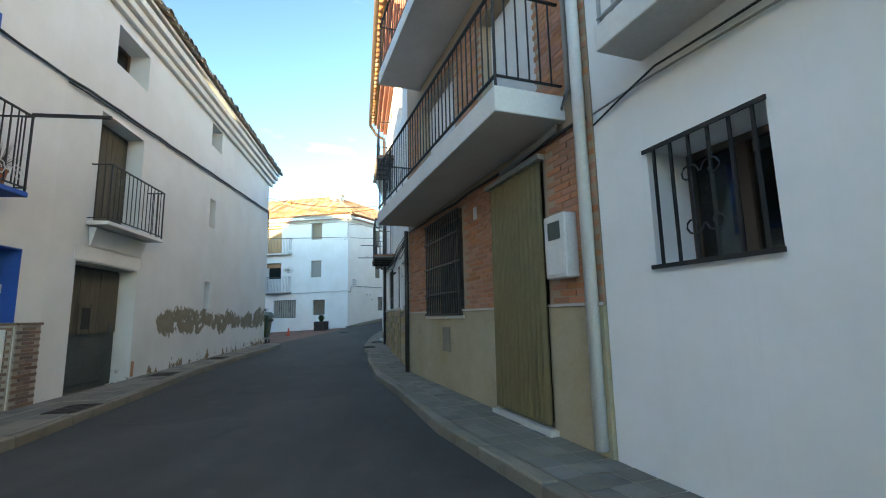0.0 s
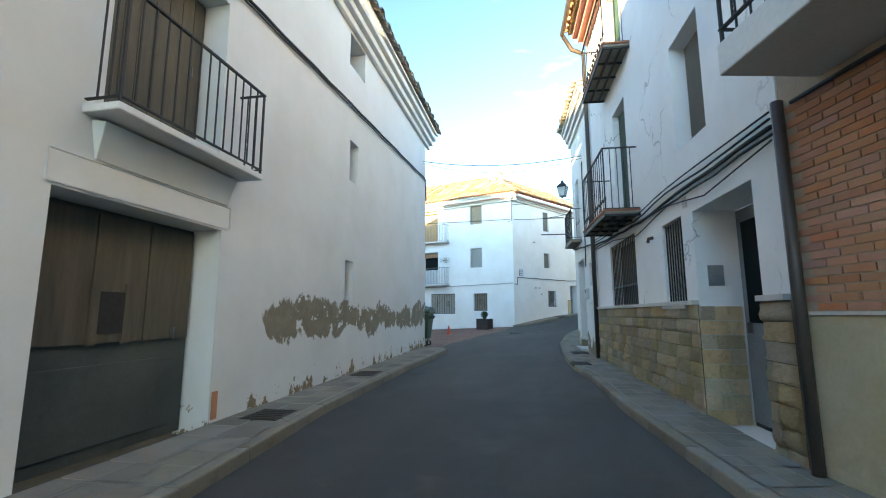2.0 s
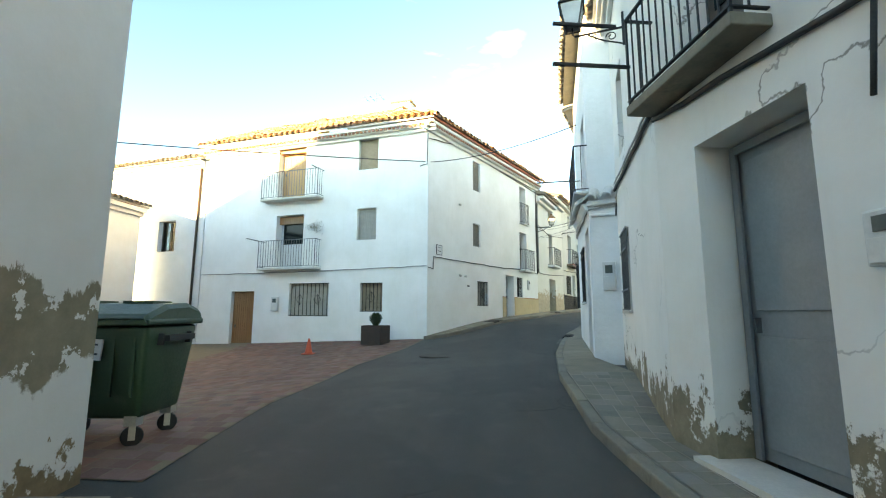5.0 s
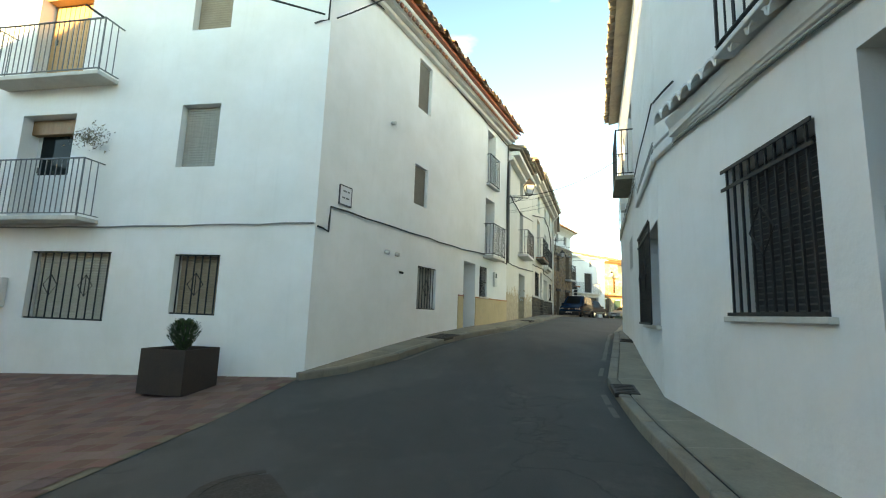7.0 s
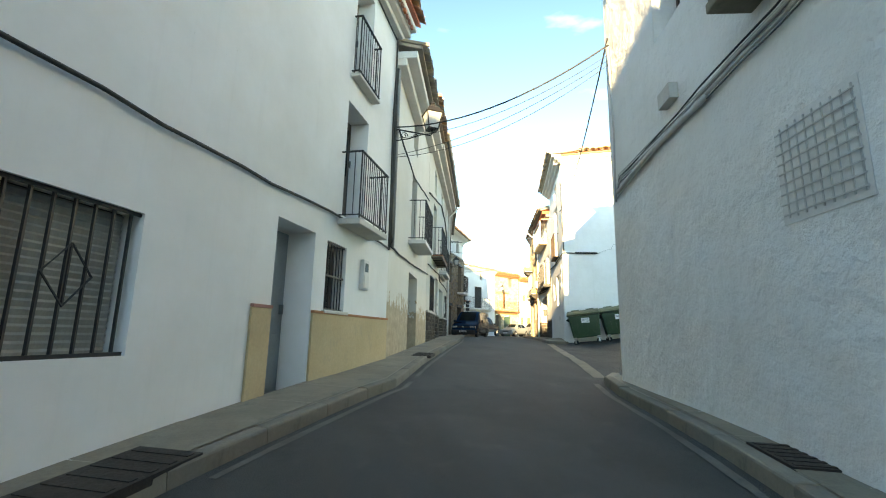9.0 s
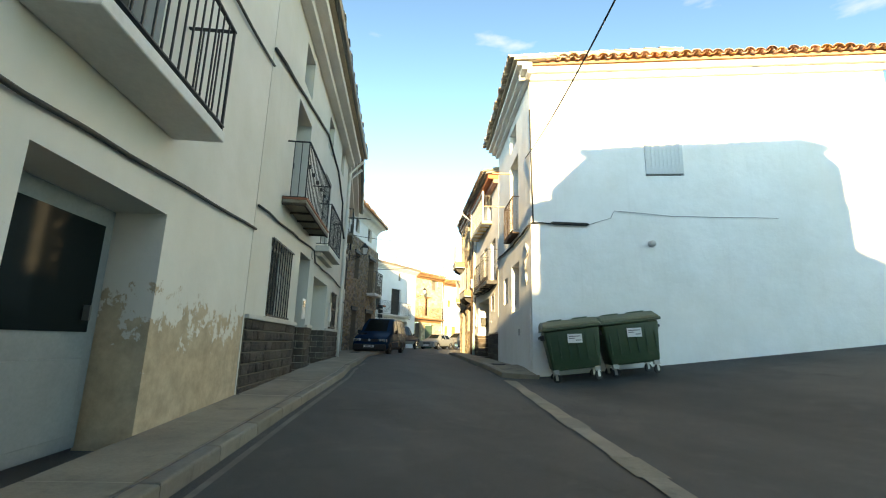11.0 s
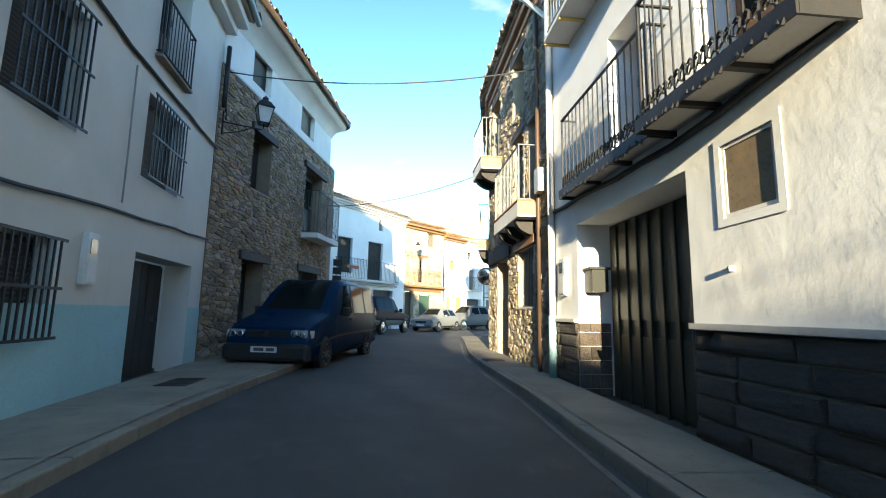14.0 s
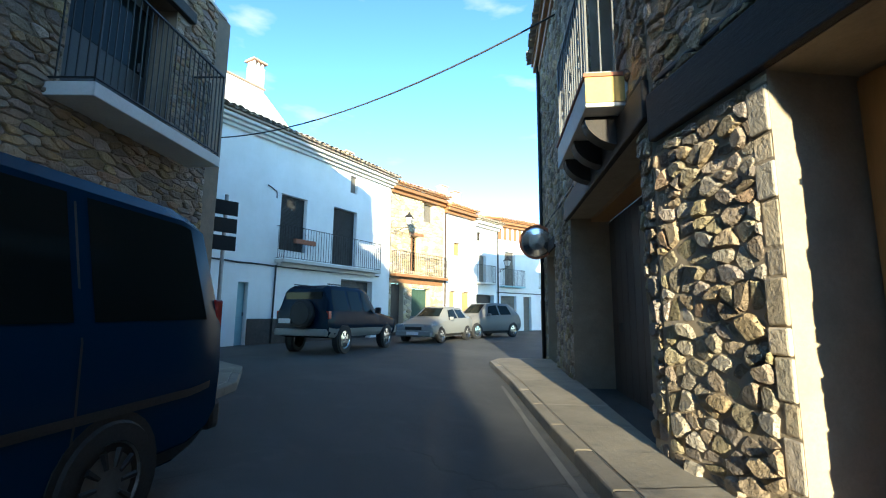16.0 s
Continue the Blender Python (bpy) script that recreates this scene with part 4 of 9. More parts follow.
def hang(p, q, sag, r=0.014, n=14, name="overhead_cable", label="black cable hung across the street", material=None):
    """A sagging cable between two points."""
    p, q = Vector(p), Vector(q)
    bm = bmesh.new()
    tube(bm, [p.lerp(q, i / n) - Vector((0, 0, 4 * sag * (i / n) * (1 - i / n))) for i in range(n + 1)], r, 5)
    return solid(name, bm, material or CABLE, label, "cable", smooth=True)

# ---- ground, road, pavements ----
def smooth01(v):
    v = min(max(v, 0.0), 1.0)
    return v * v * (3 - 2 * v)


def ground_z(x, y):
    """Road height, with the square sinking to the west and the alley rising to the east."""
    z = gz(y)
    z -= 0.068 * min(max(-6.9 - x, 0.0), 12.0) * smooth01((y - 20) / 5) * (1 - smooth01((y - 34) / 4))
    z += 0.05 * min(max(x + 7.0, 0.0), 5.5) * smooth01((y - 20) / 5) * (1 - smooth01((y - 34) / 5))
    z += 0.17 * min(max(x - 6.8, 0.0), 8.0) * smooth01((y - 38) / 3) * (1 - smooth01((y - 50) / 2))
    return z


def sheet(xs, ys):
    bm = bmesh.new()
    grid = [[bm.verts.new((x, y, ground_z(x, y) if abs(x) < 90 and -70 < y < 160 else (0.0 if y < 0 else 1.8))) for y in ys] for x in xs]
    for i in range(len(xs) - 1):
        for j in range(len(ys) - 1):
            bm.faces.new((grid[i][j], grid[i + 1][j], grid[i + 1][j + 1], grid[i][j + 1]))
    return bm


gx = [-2500, -400, -89] + [-40 + 0.8 * i for i in range(126)] + [89, 400, 2500]
gy = [-2500, -400, -69] + [-40 + 0.8 * i for i in range(188)] + [159, 400, 2500]
solid("ground", sheet(gx, gy), ASPHALT, "dark grey worn asphalt road surface", "road", kind="structure", smooth=True)

LEFT_1 = [(-3.2, -9), (-3.9, 0), (-4.5, 4.9), (-5.1, 7.8), (-5.7, 10.5), (-6.25, 14.4), (-6.5, 17.1), (-6.65, 18.5), (-6.95, 19.1)]
RIGHT_1 = [(4.0, -7), (1.4, 1.5), (-.1, 5.1), (-.9, 7.8), (-1.35, 9.0), (-2.0, 11.8), (-2.4, 14.2), (-2.8, 15.8), (-3.1, 17.6), (-3.5, 21.3), (-3.45, 24.0), (-3.15, 26.6), (-2.7, 29.0), (-2.2, 31.1), (-1.2, 33.4), (-.1, 36), (.5, 37.5), (1.0, 38.5), (1.5, 39.0)]
LEFT_2 = [(-6.9, 31.85), (-6.2, 32.3), (-5.4, 33.3), (-4.7, 34.6), (-2.3, 38.5), (-1.9, 39.5), (.7, 45.9), (2.4, 49.9), (3.0, 51.6), (3.9, 53.9), (4.3, 55), (5.7, 58.9), (6.6, 60.8), (7.4, 62.4), (9.2, 66.5), (10.5, 69.6), (10.7, 71.6), (10.2, 73.2)]
RIGHT_2 = [(6.75, 48.9), (6.2, 49.6), (8.6, 55.5), (9.1, 56.7), (9.8, 58.3), (10.9, 61.2), (11.9, 63.5), (13, 65.6), (14.4, 68.2), (15.6, 70.6), (16.2, 71.1)]
WALL_A = ((-6.09, 7.35), (-7.74, 19.3))


def along(poly, step):
    """Even steps along a polyline: point, direction."""
    out = []
    for a, b in zip(poly, poly[1:]):
        a, b = Vector(a), Vector(b)
        L = (b - a).length
        n = max(1, round(L / step))
        for i in range(n):
            out.append((a.lerp(b, i / n), a.lerp(b, (i + 1) / n)))
    return out


def kerb_line(poly, inner, name, label, step=0.9, rise=0.12, tile=0.42, rows=3, tile_mat=None):
    """Kerb stones along poly, and paving between them and the inner line (the house fronts)."""
    th = thing(name, Matrix.Identity(4), label, "pavement", kind="structure")
    me_cache = {}
    for a, b in along(poly, step):
        L = (b - a).length
        key = round(L, 1)
        if key not in me_cache:
            bm = bmesh.new()
            box(bm, -0.5, 0.5, 0.0, 0.14, -0.14, 0.0)
            bmesh.ops.bevel(bm, geom=[e for e in bm.edges if all(v.co.z > -0.01 for v in e.verts)], offset=0.02, segments=2, affect="EDGES", profile=0.5)
            me_cache[key] = finish(bm)
            me_cache[key].materials.append(KERB)
        mid = (a + b) / 2
        z = ground_z(*mid) + rise
        u = (b - a).normalized()
        side = inner(mid) - mid
        n = Vector((-u.y, u.x))
        if n.dot(side) < 0:
            u = -u
            n = -n
        dz = ground_z(*b) - ground_z(*a)
        if u.dot(b - a) < 0:
            dz = -dz
        e0 = Vector((u.x, u.y, dz / L)).normalized()
        e1 = Vector((n.x, n.y, 0))
        e2 = e0.cross(e1)
        m = Matrix(((e0.x, e1.x, e2.x, mid.x), (e0.y, e1.y, e2.y, mid.y), (e0.z, e1.z, e2.z, z + random.uniform(-0.003, 0.003)), (0, 0, 0, 1))) @ Matrix.Diagonal((math.hypot(L, dz) - 0.008, 1, 1, 1))
        piece("kerb_stone", me_cache[key], th, m)
    bm = bmesh.new()
    base = bmesh.new()
    for a, b in along(poly, tile):
        ia, ib = inner(a), inner(b)
        na, nb = (ia - a), (ib - b)
        if na.length < 0.18 or nb.length < 0.18:
            continue
        a0, b0 = a + na.normalized() * 0.145, b + nb.normalized() * 0.145
        k = max(1, int(rows * (na.length + nb.length) / 2 / 1.2 + 0.5))
        v = [base.verts.new((*q, ground_z(*q) + rise - 0.012)) for q in (a0, b0, ib, ia)]
        base.faces.new(v)
        for i in range(k):
            f0, f1 = i / k, (i + 1) / k
            c = [a0.lerp(ia, f0), b0.lerp(ib, f0), b0.lerp(ib, f1), a0.lerp(ia, f1)]
            mid = sum(c, Vector((0, 0))) / 4
            h = random.uniform(-0.003, 0.004)
            if rows == 1:
                bm = bmesh.new()
            vs = [bm.verts.new((*(mid + (q - mid) * (1 - 0.006 / max(0.05, (q - mid).length))), ground_z(*q) + rise + h)) for q in c]
            f = bm.faces.new(vs)
            if rows == 1:
                part("paving_slab", bm, tile_mat or PAVER, th)
    part("bedding", base, JOINT, th)
    if rows > 1:
        part("paving_slab", bm, tile_mat or PAVER, th)["kind"] = "stuff"
    return th


def line_at(p, q):
    p, q = Vector(p), Vector(q)
    u = (q - p).normalized()
    return lambda v: p + u * (v - p).dot(u)


def poly_inner(poly):
    """Foot of the nearest point on a polyline of house fronts."""
    segs = [(Vector(a), Vector(b)) for a, b in zip(poly, poly[1:])]

    def f(v):
        best = None
        for a, b in segs:
            u = b - a
            k = min(max((v - a).dot(u) / u.dot(u), 0), 1)
            q = a + u * k
            if best is None or (q - v).length < (best - v).length:
                best = q
        return best
    return f


FRONT_L2 = [(-7.0, 32.1), (-6.86, 32.03), (-2.14, 40.8), (2.88, 53.97), (5.65, 63.41), (9.4, 70.5)]
FRONT_R1 = [(4.5, -5.2), (1.12, 4.35), (-.74, 9.51), (-2.2, 17.3), (-2.84, 20.78), (-2.05, 25.15), (-2.52, 25.5), (-2.3, 27.2), (-1.93, 30.0), (.53, 36.75), (1.45, 38.5)]
FRONT_R2 = [(6.9, 49.3), (9.09, 54.15), (13.12, 64.39), (17.58, 71.04)]
kerb_line(LEFT_1, line_at(*WALL_A), "pavement_west", "narrow grey concrete pavement with a low kerb along the white houses")
kerb_line(RIGHT_1[:11], poly_inner(FRONT_R1), "pavement_east", "grey paved walk with a worn kerb below the house fronts", tile=0.24, rows=5)
kerb_line(RIGHT_1[10:], poly_inner(FRONT_R1), "pavement_bend_east", "worn concrete pavement with a low kerb round the bend", tile=0.9, rows=1, tile_mat=CONCRETE)
kerb_line(LEFT_2, poly_inner(FRONT_L2), "pavement_uphill_west", "stained concrete pavement rising along the white houses", tile=0.9, rows=1, tile_mat=CONCRETE)
kerb_line(RIGHT_2, poly_inner(FRONT_R2), "pavement_uphill_east", "stained concrete pavement before the stone house", tile=0.9, rows=1, tile_mat=CONCRETE)

# red brick paving of the small square
bm = bmesh.new()
EDGE = [(-7.3, 19.6), (-7.75, 22.5), (-7.75, 26.7), (-7.5, 28.2), (-6.95, 31.9), (-7.3, 34.3)]
rng = random.Random(5)
for a, b in along(EDGE, 0.22):
    for i in range(62):
        x0, x1 = -0.2 * i - (0.1 if int(a.y * 5) % 2 else 0), -0.2 * (i + 1) - (0.1 if int(a.y * 5) % 2 else 0)
        c = [(a.x + x1, a.y), (a.x + x0, a.y), (b.x + x0, b.y), (b.x + x1, b.y)]
        mid = ((c[0][0] + c[1][0]) / 2, (c[0][1] + c[2][1]) / 2)
        h = 0.012 + rng.uniform(0, 0.004)
        bm.faces.new([bm.verts.new((mid[0] + (x - mid[0]) * 0.95, mid[1] + (y - mid[1]) * 0.95, ground_z(x, y) + h)) for x, y in c])
sq = thing("paving", Matrix.Identity(4), "red brick paving of the small square beside the road", "paving", kind="structure")
part("red_brick", bm, RED_PAVER, sq)["kind"] = "stuff"
bm = bmesh.new()
for a, b in along(EDGE, 0.5):
    xs = [0.0, -3.2, -6.4, -12.6]
    for x0, x1 in zip(xs, xs[1:]):
        bm.faces.new([bm.verts.new((x, y, ground_z(x, y) + 0.007)) for x, y in ((a.x + x1, a.y), (a.x + x0, a.y), (b.x + x0, b.y), (b.x + x1, b.y))])
part("bedding", bm, SAND_JOINT, sq)


def strip(poly, w, material, name, label, off=0.0, gap=None, lift=0.006):
    """A painted line or gutter strip on the road along a polyline."""
    bm = bmesh.new()
    rr = random.Random(3)
    for a, b in along(poly, 0.6):
        if gap and rr.random() < gap:
            continue
        u = (b - a).normalized()
        n = Vector((-u.y, u.x))
        w0 = w * rr.uniform(0.75, 1.1)
        c = [a + n * (off - w0 / 2), b + n * (off - w0 / 2), b + n * (off + w0 / 2), a + n * (off + w0 / 2)]
        bm.faces.new([bm.verts.new((*q, ground_z(*q) + lift)) for q in c])
    return solid(name, bm, material, label, "road marking", kind="structure")


strip(LEFT_2[2:11], 0.07, PAINT_LINE, "gutter_line", "worn pale gutter strip along the kerb", off=-0.12, gap=0.12)
strip(RIGHT_1[12:18], 0.08, PAINT_LINE, "gutter_line", "worn pale gutter strip along the kerb", off=0.13, gap=0.3)
strip(RIGHT_2[1:9], 0.06, PAINT_LINE, "gutter_line", "worn pale gutter strip along the kerb", off=0.12, gap=0.3)
# flush concrete band across the mouth of the alley
strip([(1.35, 39.1), (3.6, 43.9), (5.95, 48.9)], 0.26, KERB, "alley_band", "flush concrete band across the alley mouth", lift=0.012)

def on_slope(x, y, turn, lift):
    """A frame that lies on the sloping ground."""
    c, s_ = math.cos(radians(turn)), math.sin(radians(turn))
    e0 = Vector((c, s_, (ground_z(x + c * 0.3, y + s_ * 0.3) - ground_z(x - c * 0.3, y - s_ * 0.3)) / 0.6)).normalized()
    e1 = Vector((-s_, c, (ground_z(x - s_ * 0.3, y + c * 0.3) - ground_z(x + s_ * 0.3, y - c * 0.3)) / 0.6))
    e2 = e0.cross(e1).normalized()
    e1 = e2.cross(e0)
    return Matrix(((e0.x, e1.x, e2.x, x), (e0.y, e1.y, e2.y, y), (e0.z, e1.z, e2.z, ground_z(x, y) + lift), (0, 0, 0, 1)))


# iron covers in the pavements and the road
for x, y, w, l, rz, dz in ((-6.0, 9.8, 0.45, 0.5, 8, 0.128), (-6.55, 13.2, 0.45, 0.6, 8, 0.128), (-5.05, 6.3, 0.4, 0.6, 8, 0.128), (-2.65, 16.0, 0.4, 0.5, 11, 0.128), (-2.75, 18.4, 0.45, 0.6, 9, 0.128),
                           (-2.25, 30.4, 0.3, 0.5, -15, 0.128), (-.35, 34.6, 0.35, 0.5, -22, 0.128), (-4.5, 35.4, 0.5, 0.8, -30, 0.128), (-1.1, 41.8, 0.4, 0.8, -22, 0.128), (6.9, 50.0, 0.45, 0.5, -22, 0.128), (5.6, 60.6, 0.4, 0.7, -20, 0.128), (11.5, 61.8, 0.45, 0.5, -22, 0.128), (7.6, 51.9, 0.4, 0.45, -22, 0.128)):
    bm = bmesh.new()
    box(bm, -w / 2, w / 2, -l / 2, l / 2, -0.05, 0.006)
    dc = solid("drain_cover", bm, STEEL_COVER, "rusty cast iron cover set in the pavement", "drain cover", "drain covers", m=on_slope(x, y, rz, dz - 0.004))
    for i in range(6):
        part("rib", boxes((-w / 2 + 0.03, w / 2 - 0.03, -l / 2 + l * (i + 0.3) / 6, -l / 2 + l * (i + 0.7) / 6, 0.0062, 0.012)), STEEL_COVER, dc)
bm = bmesh.new()
lathe(bm, [(0.50, -0.03), (0.50, 0.006), (0.43, 0.006), (0.425, 0.002), (0.40, 0.002), (0.395, 0.007), (0.02, 0.008)], 32)
solid("manhole_cover", bm, STEEL_COVER, "round iron manhole cover in the asphalt", "manhole cover", m=pose(-5.93, 27.79, ground_z(-5.93, 27.79), 0, 0, 0))

# ---- houses on the left ----
A = Facade((-6.09, 7.35), (-7.74, 19.3), 1, 0.1, "white plastered three-storey house with flaking render along its foot", "house")
L0 = Facade((-6.09, 7.35), (-7.74, 19.3), 1, 0.05, "white house with bright blue trim and a blue balcony", "house")
holes = [(-4.4, -1.12, 0.0, 2.36), (-3.6, -2.35, 3.05, 5.2)]
# the stretch behind the start is unseen, added to block low sun and sky
L0.wall(-34, -0.63, -0.2, 8.6, holes, WHITE_OLD)
L0.shell(-34, -0.63, -0.2, 8.6, 7, WHITE_L0)
L0.block("wall", WHITE_L0, (-34, -0.63, 0.46, 7.3, 8.61, 8.75), label="flat roof slab")
L0.block("door_trim", BLUE_PAINT, (-1.135, -1.123, 0.004, 0.4, 1.33, 2.34), (-4.4, -1.123, 0.004, 0.4, 2.34, 2.356), label="bright blue painted reveal of the garage opening")
L0.block("plinth", JOINT, (-1.10, -0.66, -0.03, -0.002, 0.0, 1.29))
L0.block("plinth", JOINT, (-1.14, -1.123, 0.0, 0.4, 0.0, 1.29))
pl = L0.block("plinth_cap", THIN_BRICK, (-1.15, -0.64, -0.05, -0.002, 1.292, 1.33), (-1.15, -1.123, 0.0, 0.4, 1.292, 1.328))
bm0 = bmesh.new()
box(bm0, -0.105, 0.105, -0.012, 0.012, 0.0, 0.042)
tb = finish(bm0)
tb.materials.append(THIN_BRICK)
for r in range(23):
    for c in range(3):
        s = -1.06 + 0.22 * c + (0.11 if r % 2 else 0) - 0.05
        if -1.02 < s < -0.74:
            piece("brick", tb, pl, Matrix.Translation(L0.at(s, -0.036, 0.12 + r * 0.05)))
    for c in range(2):
        piece("brick", tb, pl, Matrix.Translation(L0.at(-1.146, 0.1 + 0.2 * c + (0.05 if r % 2 else 0), 0.12 + r * 0.05)) @ Matrix.Rotation(math.pi / 2, 4, "Z") @ Matrix.Diagonal((0.88, 1, 1, 1)))
L0.block("utility_door", METER, (-1.172, -1.160, 0.06, 0.34, 0.66, 1.24), label="pale utility cupboard door", bevel=0.005)
L0.door(-4.4, -1.13, 0.05, 2.33, 0.42, WOOD_GREY, planks=16, label="weathered boarded garage door")
L0.block("switch_box", METER, (-1.17, -1.136, 0.2, 0.28, 1.74, 1.86))
L0.window(-3.6, -2.35, 3.05, 5.2, frame=BLUE_PAINT)
L0.block("window_trim", BLUE_PAINT, (-2.345, -1.95, -0.025, -0.002, 3.05, 5.4), (-4.0, -3.605, -0.025, -0.002, 3.05, 5.4), (-3.6, -2.35, -0.025, -0.002, 5.202, 5.4), label="bright blue painted window surround")
b = L0.balcony(-4.3, -1.72, 3.02, 0.42, BLUE_PAINT, th=0.07, rail_h=1.05, slab_label="bright blue balcony slab")
for i in range(9):
    s = -4.15 + i * 0.28
    bm = bmesh.new()
    tube(bm, [L0.at(s + (0.03 + 0.008 * q) * math.cos(q * 0.9), -0.405, 3.22 + (0.03 + 0.008 * q) * math.sin(q * 0.9)) for q in range(12)], 0.007, 5)
    part("scroll", bm, DOOR_WHITE, b, "white iron scroll")
L0.block("clothes_rail", IRON, (-1.76, -1.72, -1.35, -0.38, 4.07, 4.11))
L0.cable([(-9, 0, 4.9), (-0.63, 0, 5.22)], 0.02, CABLE)
pot = solid("flower_pot", lathe(bmesh.new(), [(0.07, 0), (0.10, 0.18), (0.11, 0.18), (0.11, 0.2)], 14), TERRACOTTA, "blue and clay pot with a dark spiky plant on the balcony", "plant pot", m=Matrix.Translation(L0.world(-1.95, -0.2, 3.06)))
bm = bmesh.new()
rp = random.Random(8)
for i in range(70):
    a, l = rp.uniform(0, 6.28), rp.uniform(0.2, 0.5)
    e = rp.uniform(0.3, 1.4)
    d = Vector((math.cos(a) * math.cos(e), math.sin(a) * math.cos(e), math.sin(e)))
    q = Vector((-d.y, d.x, 0)).normalized() * 0.008
    vs = [bm.verts.new(p) for p in (Vector((0, 0, 0.2)) - q, Vector((0, 0, 0.2)) + q, Vector((0, 0, 0.2)) + d * l)]
    bm.faces.new(vs)
part("leaf", bm, WOOD_DARK, pot)["kind"] = "stuff"

holes = [(0.0, 1.9, 0.0, 2.34), (0.33, 1.78, 3.06, 5.13), (0.6, 1.76, 6.24, 7.04), (5.45, 6.3, 6.5, 7.2), (5.58, 6.03, 4.05, 4.9), (5.5, 5.9, 1.64, 2.42)]
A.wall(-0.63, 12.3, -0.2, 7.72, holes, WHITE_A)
A.shell(-0.63, 12.3, -0.2, 7.72, 8, WHITE)
A.roof(-0.63, 12.6, 7.72, 0.4, 5.0, 2.6, TILE_OLD, SLAB_WHITE, under=SLAB_WHITE, steps=3, drop=0.46)
# ridge height and unseen rear block are set to shade the houses beyond
A.block("ridge_wall", WHITE, (-0.6, 12.28, 4.9, 5.1, 7.73, 10.25))
A.block("rear_shade_block", WHITE, (10.2, 12.25, 5.6, 8.2, 7.74, 10.85), label="unseen white block added to shade the corner house")
d = A.door(0.02, 1.88, 0.12, 2.33, 0.34, DOOR_TEAL, label="weathered garage door of old boards above and dented sheet metal below")
for i, (a0, a1) in enumerate(((0.06, 0.66), (0.68, 1.24), (1.26, 1.84))):
    A.block("plank", WOOD_GREY, (a0, a1, 0.30, 0.338, 1.12, 2.28), parent=d)
# the open hole's shade, painted as a dark block
A.block("hatch", PAINTED_DARK, (0.74, 1.0, 0.285, 0.299, 1.2, 1.58), parent=d)
A.block("hatch_frame", WOOD_GREY, (0.66, 0.74, 0.28, 0.299, 1.1, 1.66), (1.0, 1.08, 0.28, 0.299, 1.1, 1.66), parent=d)
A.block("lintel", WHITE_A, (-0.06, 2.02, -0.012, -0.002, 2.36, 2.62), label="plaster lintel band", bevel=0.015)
b = A.balcony(0.15, 2.12, 3.05, 0.36, SLAB_WHITE, th=0.07, rail_h=1.02, bars=14)
bm = bmesh.new()
quad_box(bm, [A.at(0.3, -0.02, 2.64), A.at(1.96, -0.02, 2.64), A.at(1.96, -0.003, 2.64), A.at(0.3, -0.003, 2.64), A.at(0.28, -0.11, 2.957), A.at(1.98, -0.11, 2.957), A.at(2.02, -0.003, 2.957), A.at(0.24, -0.003, 2.957)])
bmesh.ops.bevel(bm, geom=bm.edges[:], offset=0.006, segments=1, affect="EDGES")
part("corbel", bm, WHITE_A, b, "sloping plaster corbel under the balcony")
A.door(0.35, 1.76, 3.08, 5.12, 0.33, WOOD_GREY, planks=8, label="weathered wooden balcony shutters")
A.window(0.6, 1.76, 6.24, 7.04, 0.4, leaf=0)
A.window(5.45, 6.3, 6.5, 7.2, 0.38)
A.window(5.58, 6.03, 4.05, 4.9, 0.36, leaf=0)
A.window(5.5, 5.9, 1.64, 2.42, 0.36, leaf=0, frame=DOOR_WHITE)
A.cable([(-0.63, 0, 5.22), (0.3, 0, 5.3), (12.25, 0, 6.05), (12.26, 0, 5.3)], 0.024)
A.cable([(-0.63, 0, 5.16), (0.3, 0, 5.24), (12.2, 0, 5.97)], 0.014)
A.block("exposed_brick", BRICK, (1.93, 2.02, -0.012, -0.002, 0.22, 0.52), label="bare red brick where the plaster has fallen")

# the white corner house at the square
BF = Facade((-6.86, 32.03), (-16.66, 34.03), -1, 0.4, "large white corner house with tiled eaves and barred windows", "house")
BS = Facade((-6.86, 32.03), (-2.14, 40.8), 1, 0.4, house=BF)
hf = [(7.5, 8.65, -0.3, 2.38), (4.03, 5.83, 1.38, 2.66), (1.76, 2.68, 1.56, 2.63), (5.3, 6.6, 3.32, 5.45), (2.08, 2.9, 4.27, 5.5), (5.32, 6.65, 6.18, 8.4), (2.06, 2.9, 7.05, 8.3)]
BF.wall(0, 10.35, -0.6, 8.6, hf, WHITE_B)
hs = [(3.55, 4.5, 1.82, 2.86), (3.22, 3.86, 4.33, 5.32), (3.24, 3.88, 6.77, 8.08), (6.22, 7.1, 1.2, 3.3), (7.45, 8.1, 2.31, 3.28), (7.85, 8.7, 3.75, 5.63), (7.95, 8.7, 6.1, 8.05)]
BS.wall(0, 10.05, 0.2, 8.6, hs, WHITE_B)
BS.block("wall", WHITE, (9.75, 10.05, 0.455, 8, 0.5, 8.59))
BF.block("wall", WHITE, (10.05, 10.35, 0.455, 9, -0.5, 8.59))
BF.roof(-0.35, 10.5, 8.6, 0.45, 4.2, 2.7, TILE, SLAB_WHITE, under=SLAB_WHITE, steps=3, hip=1.35)
BS.roof(-0.35, 10.25, 8.6, 0.45, 4.2, 2.7, TILE, SLAB_WHITE, under=TILE_UNDER, steps=3, hip=1.35)
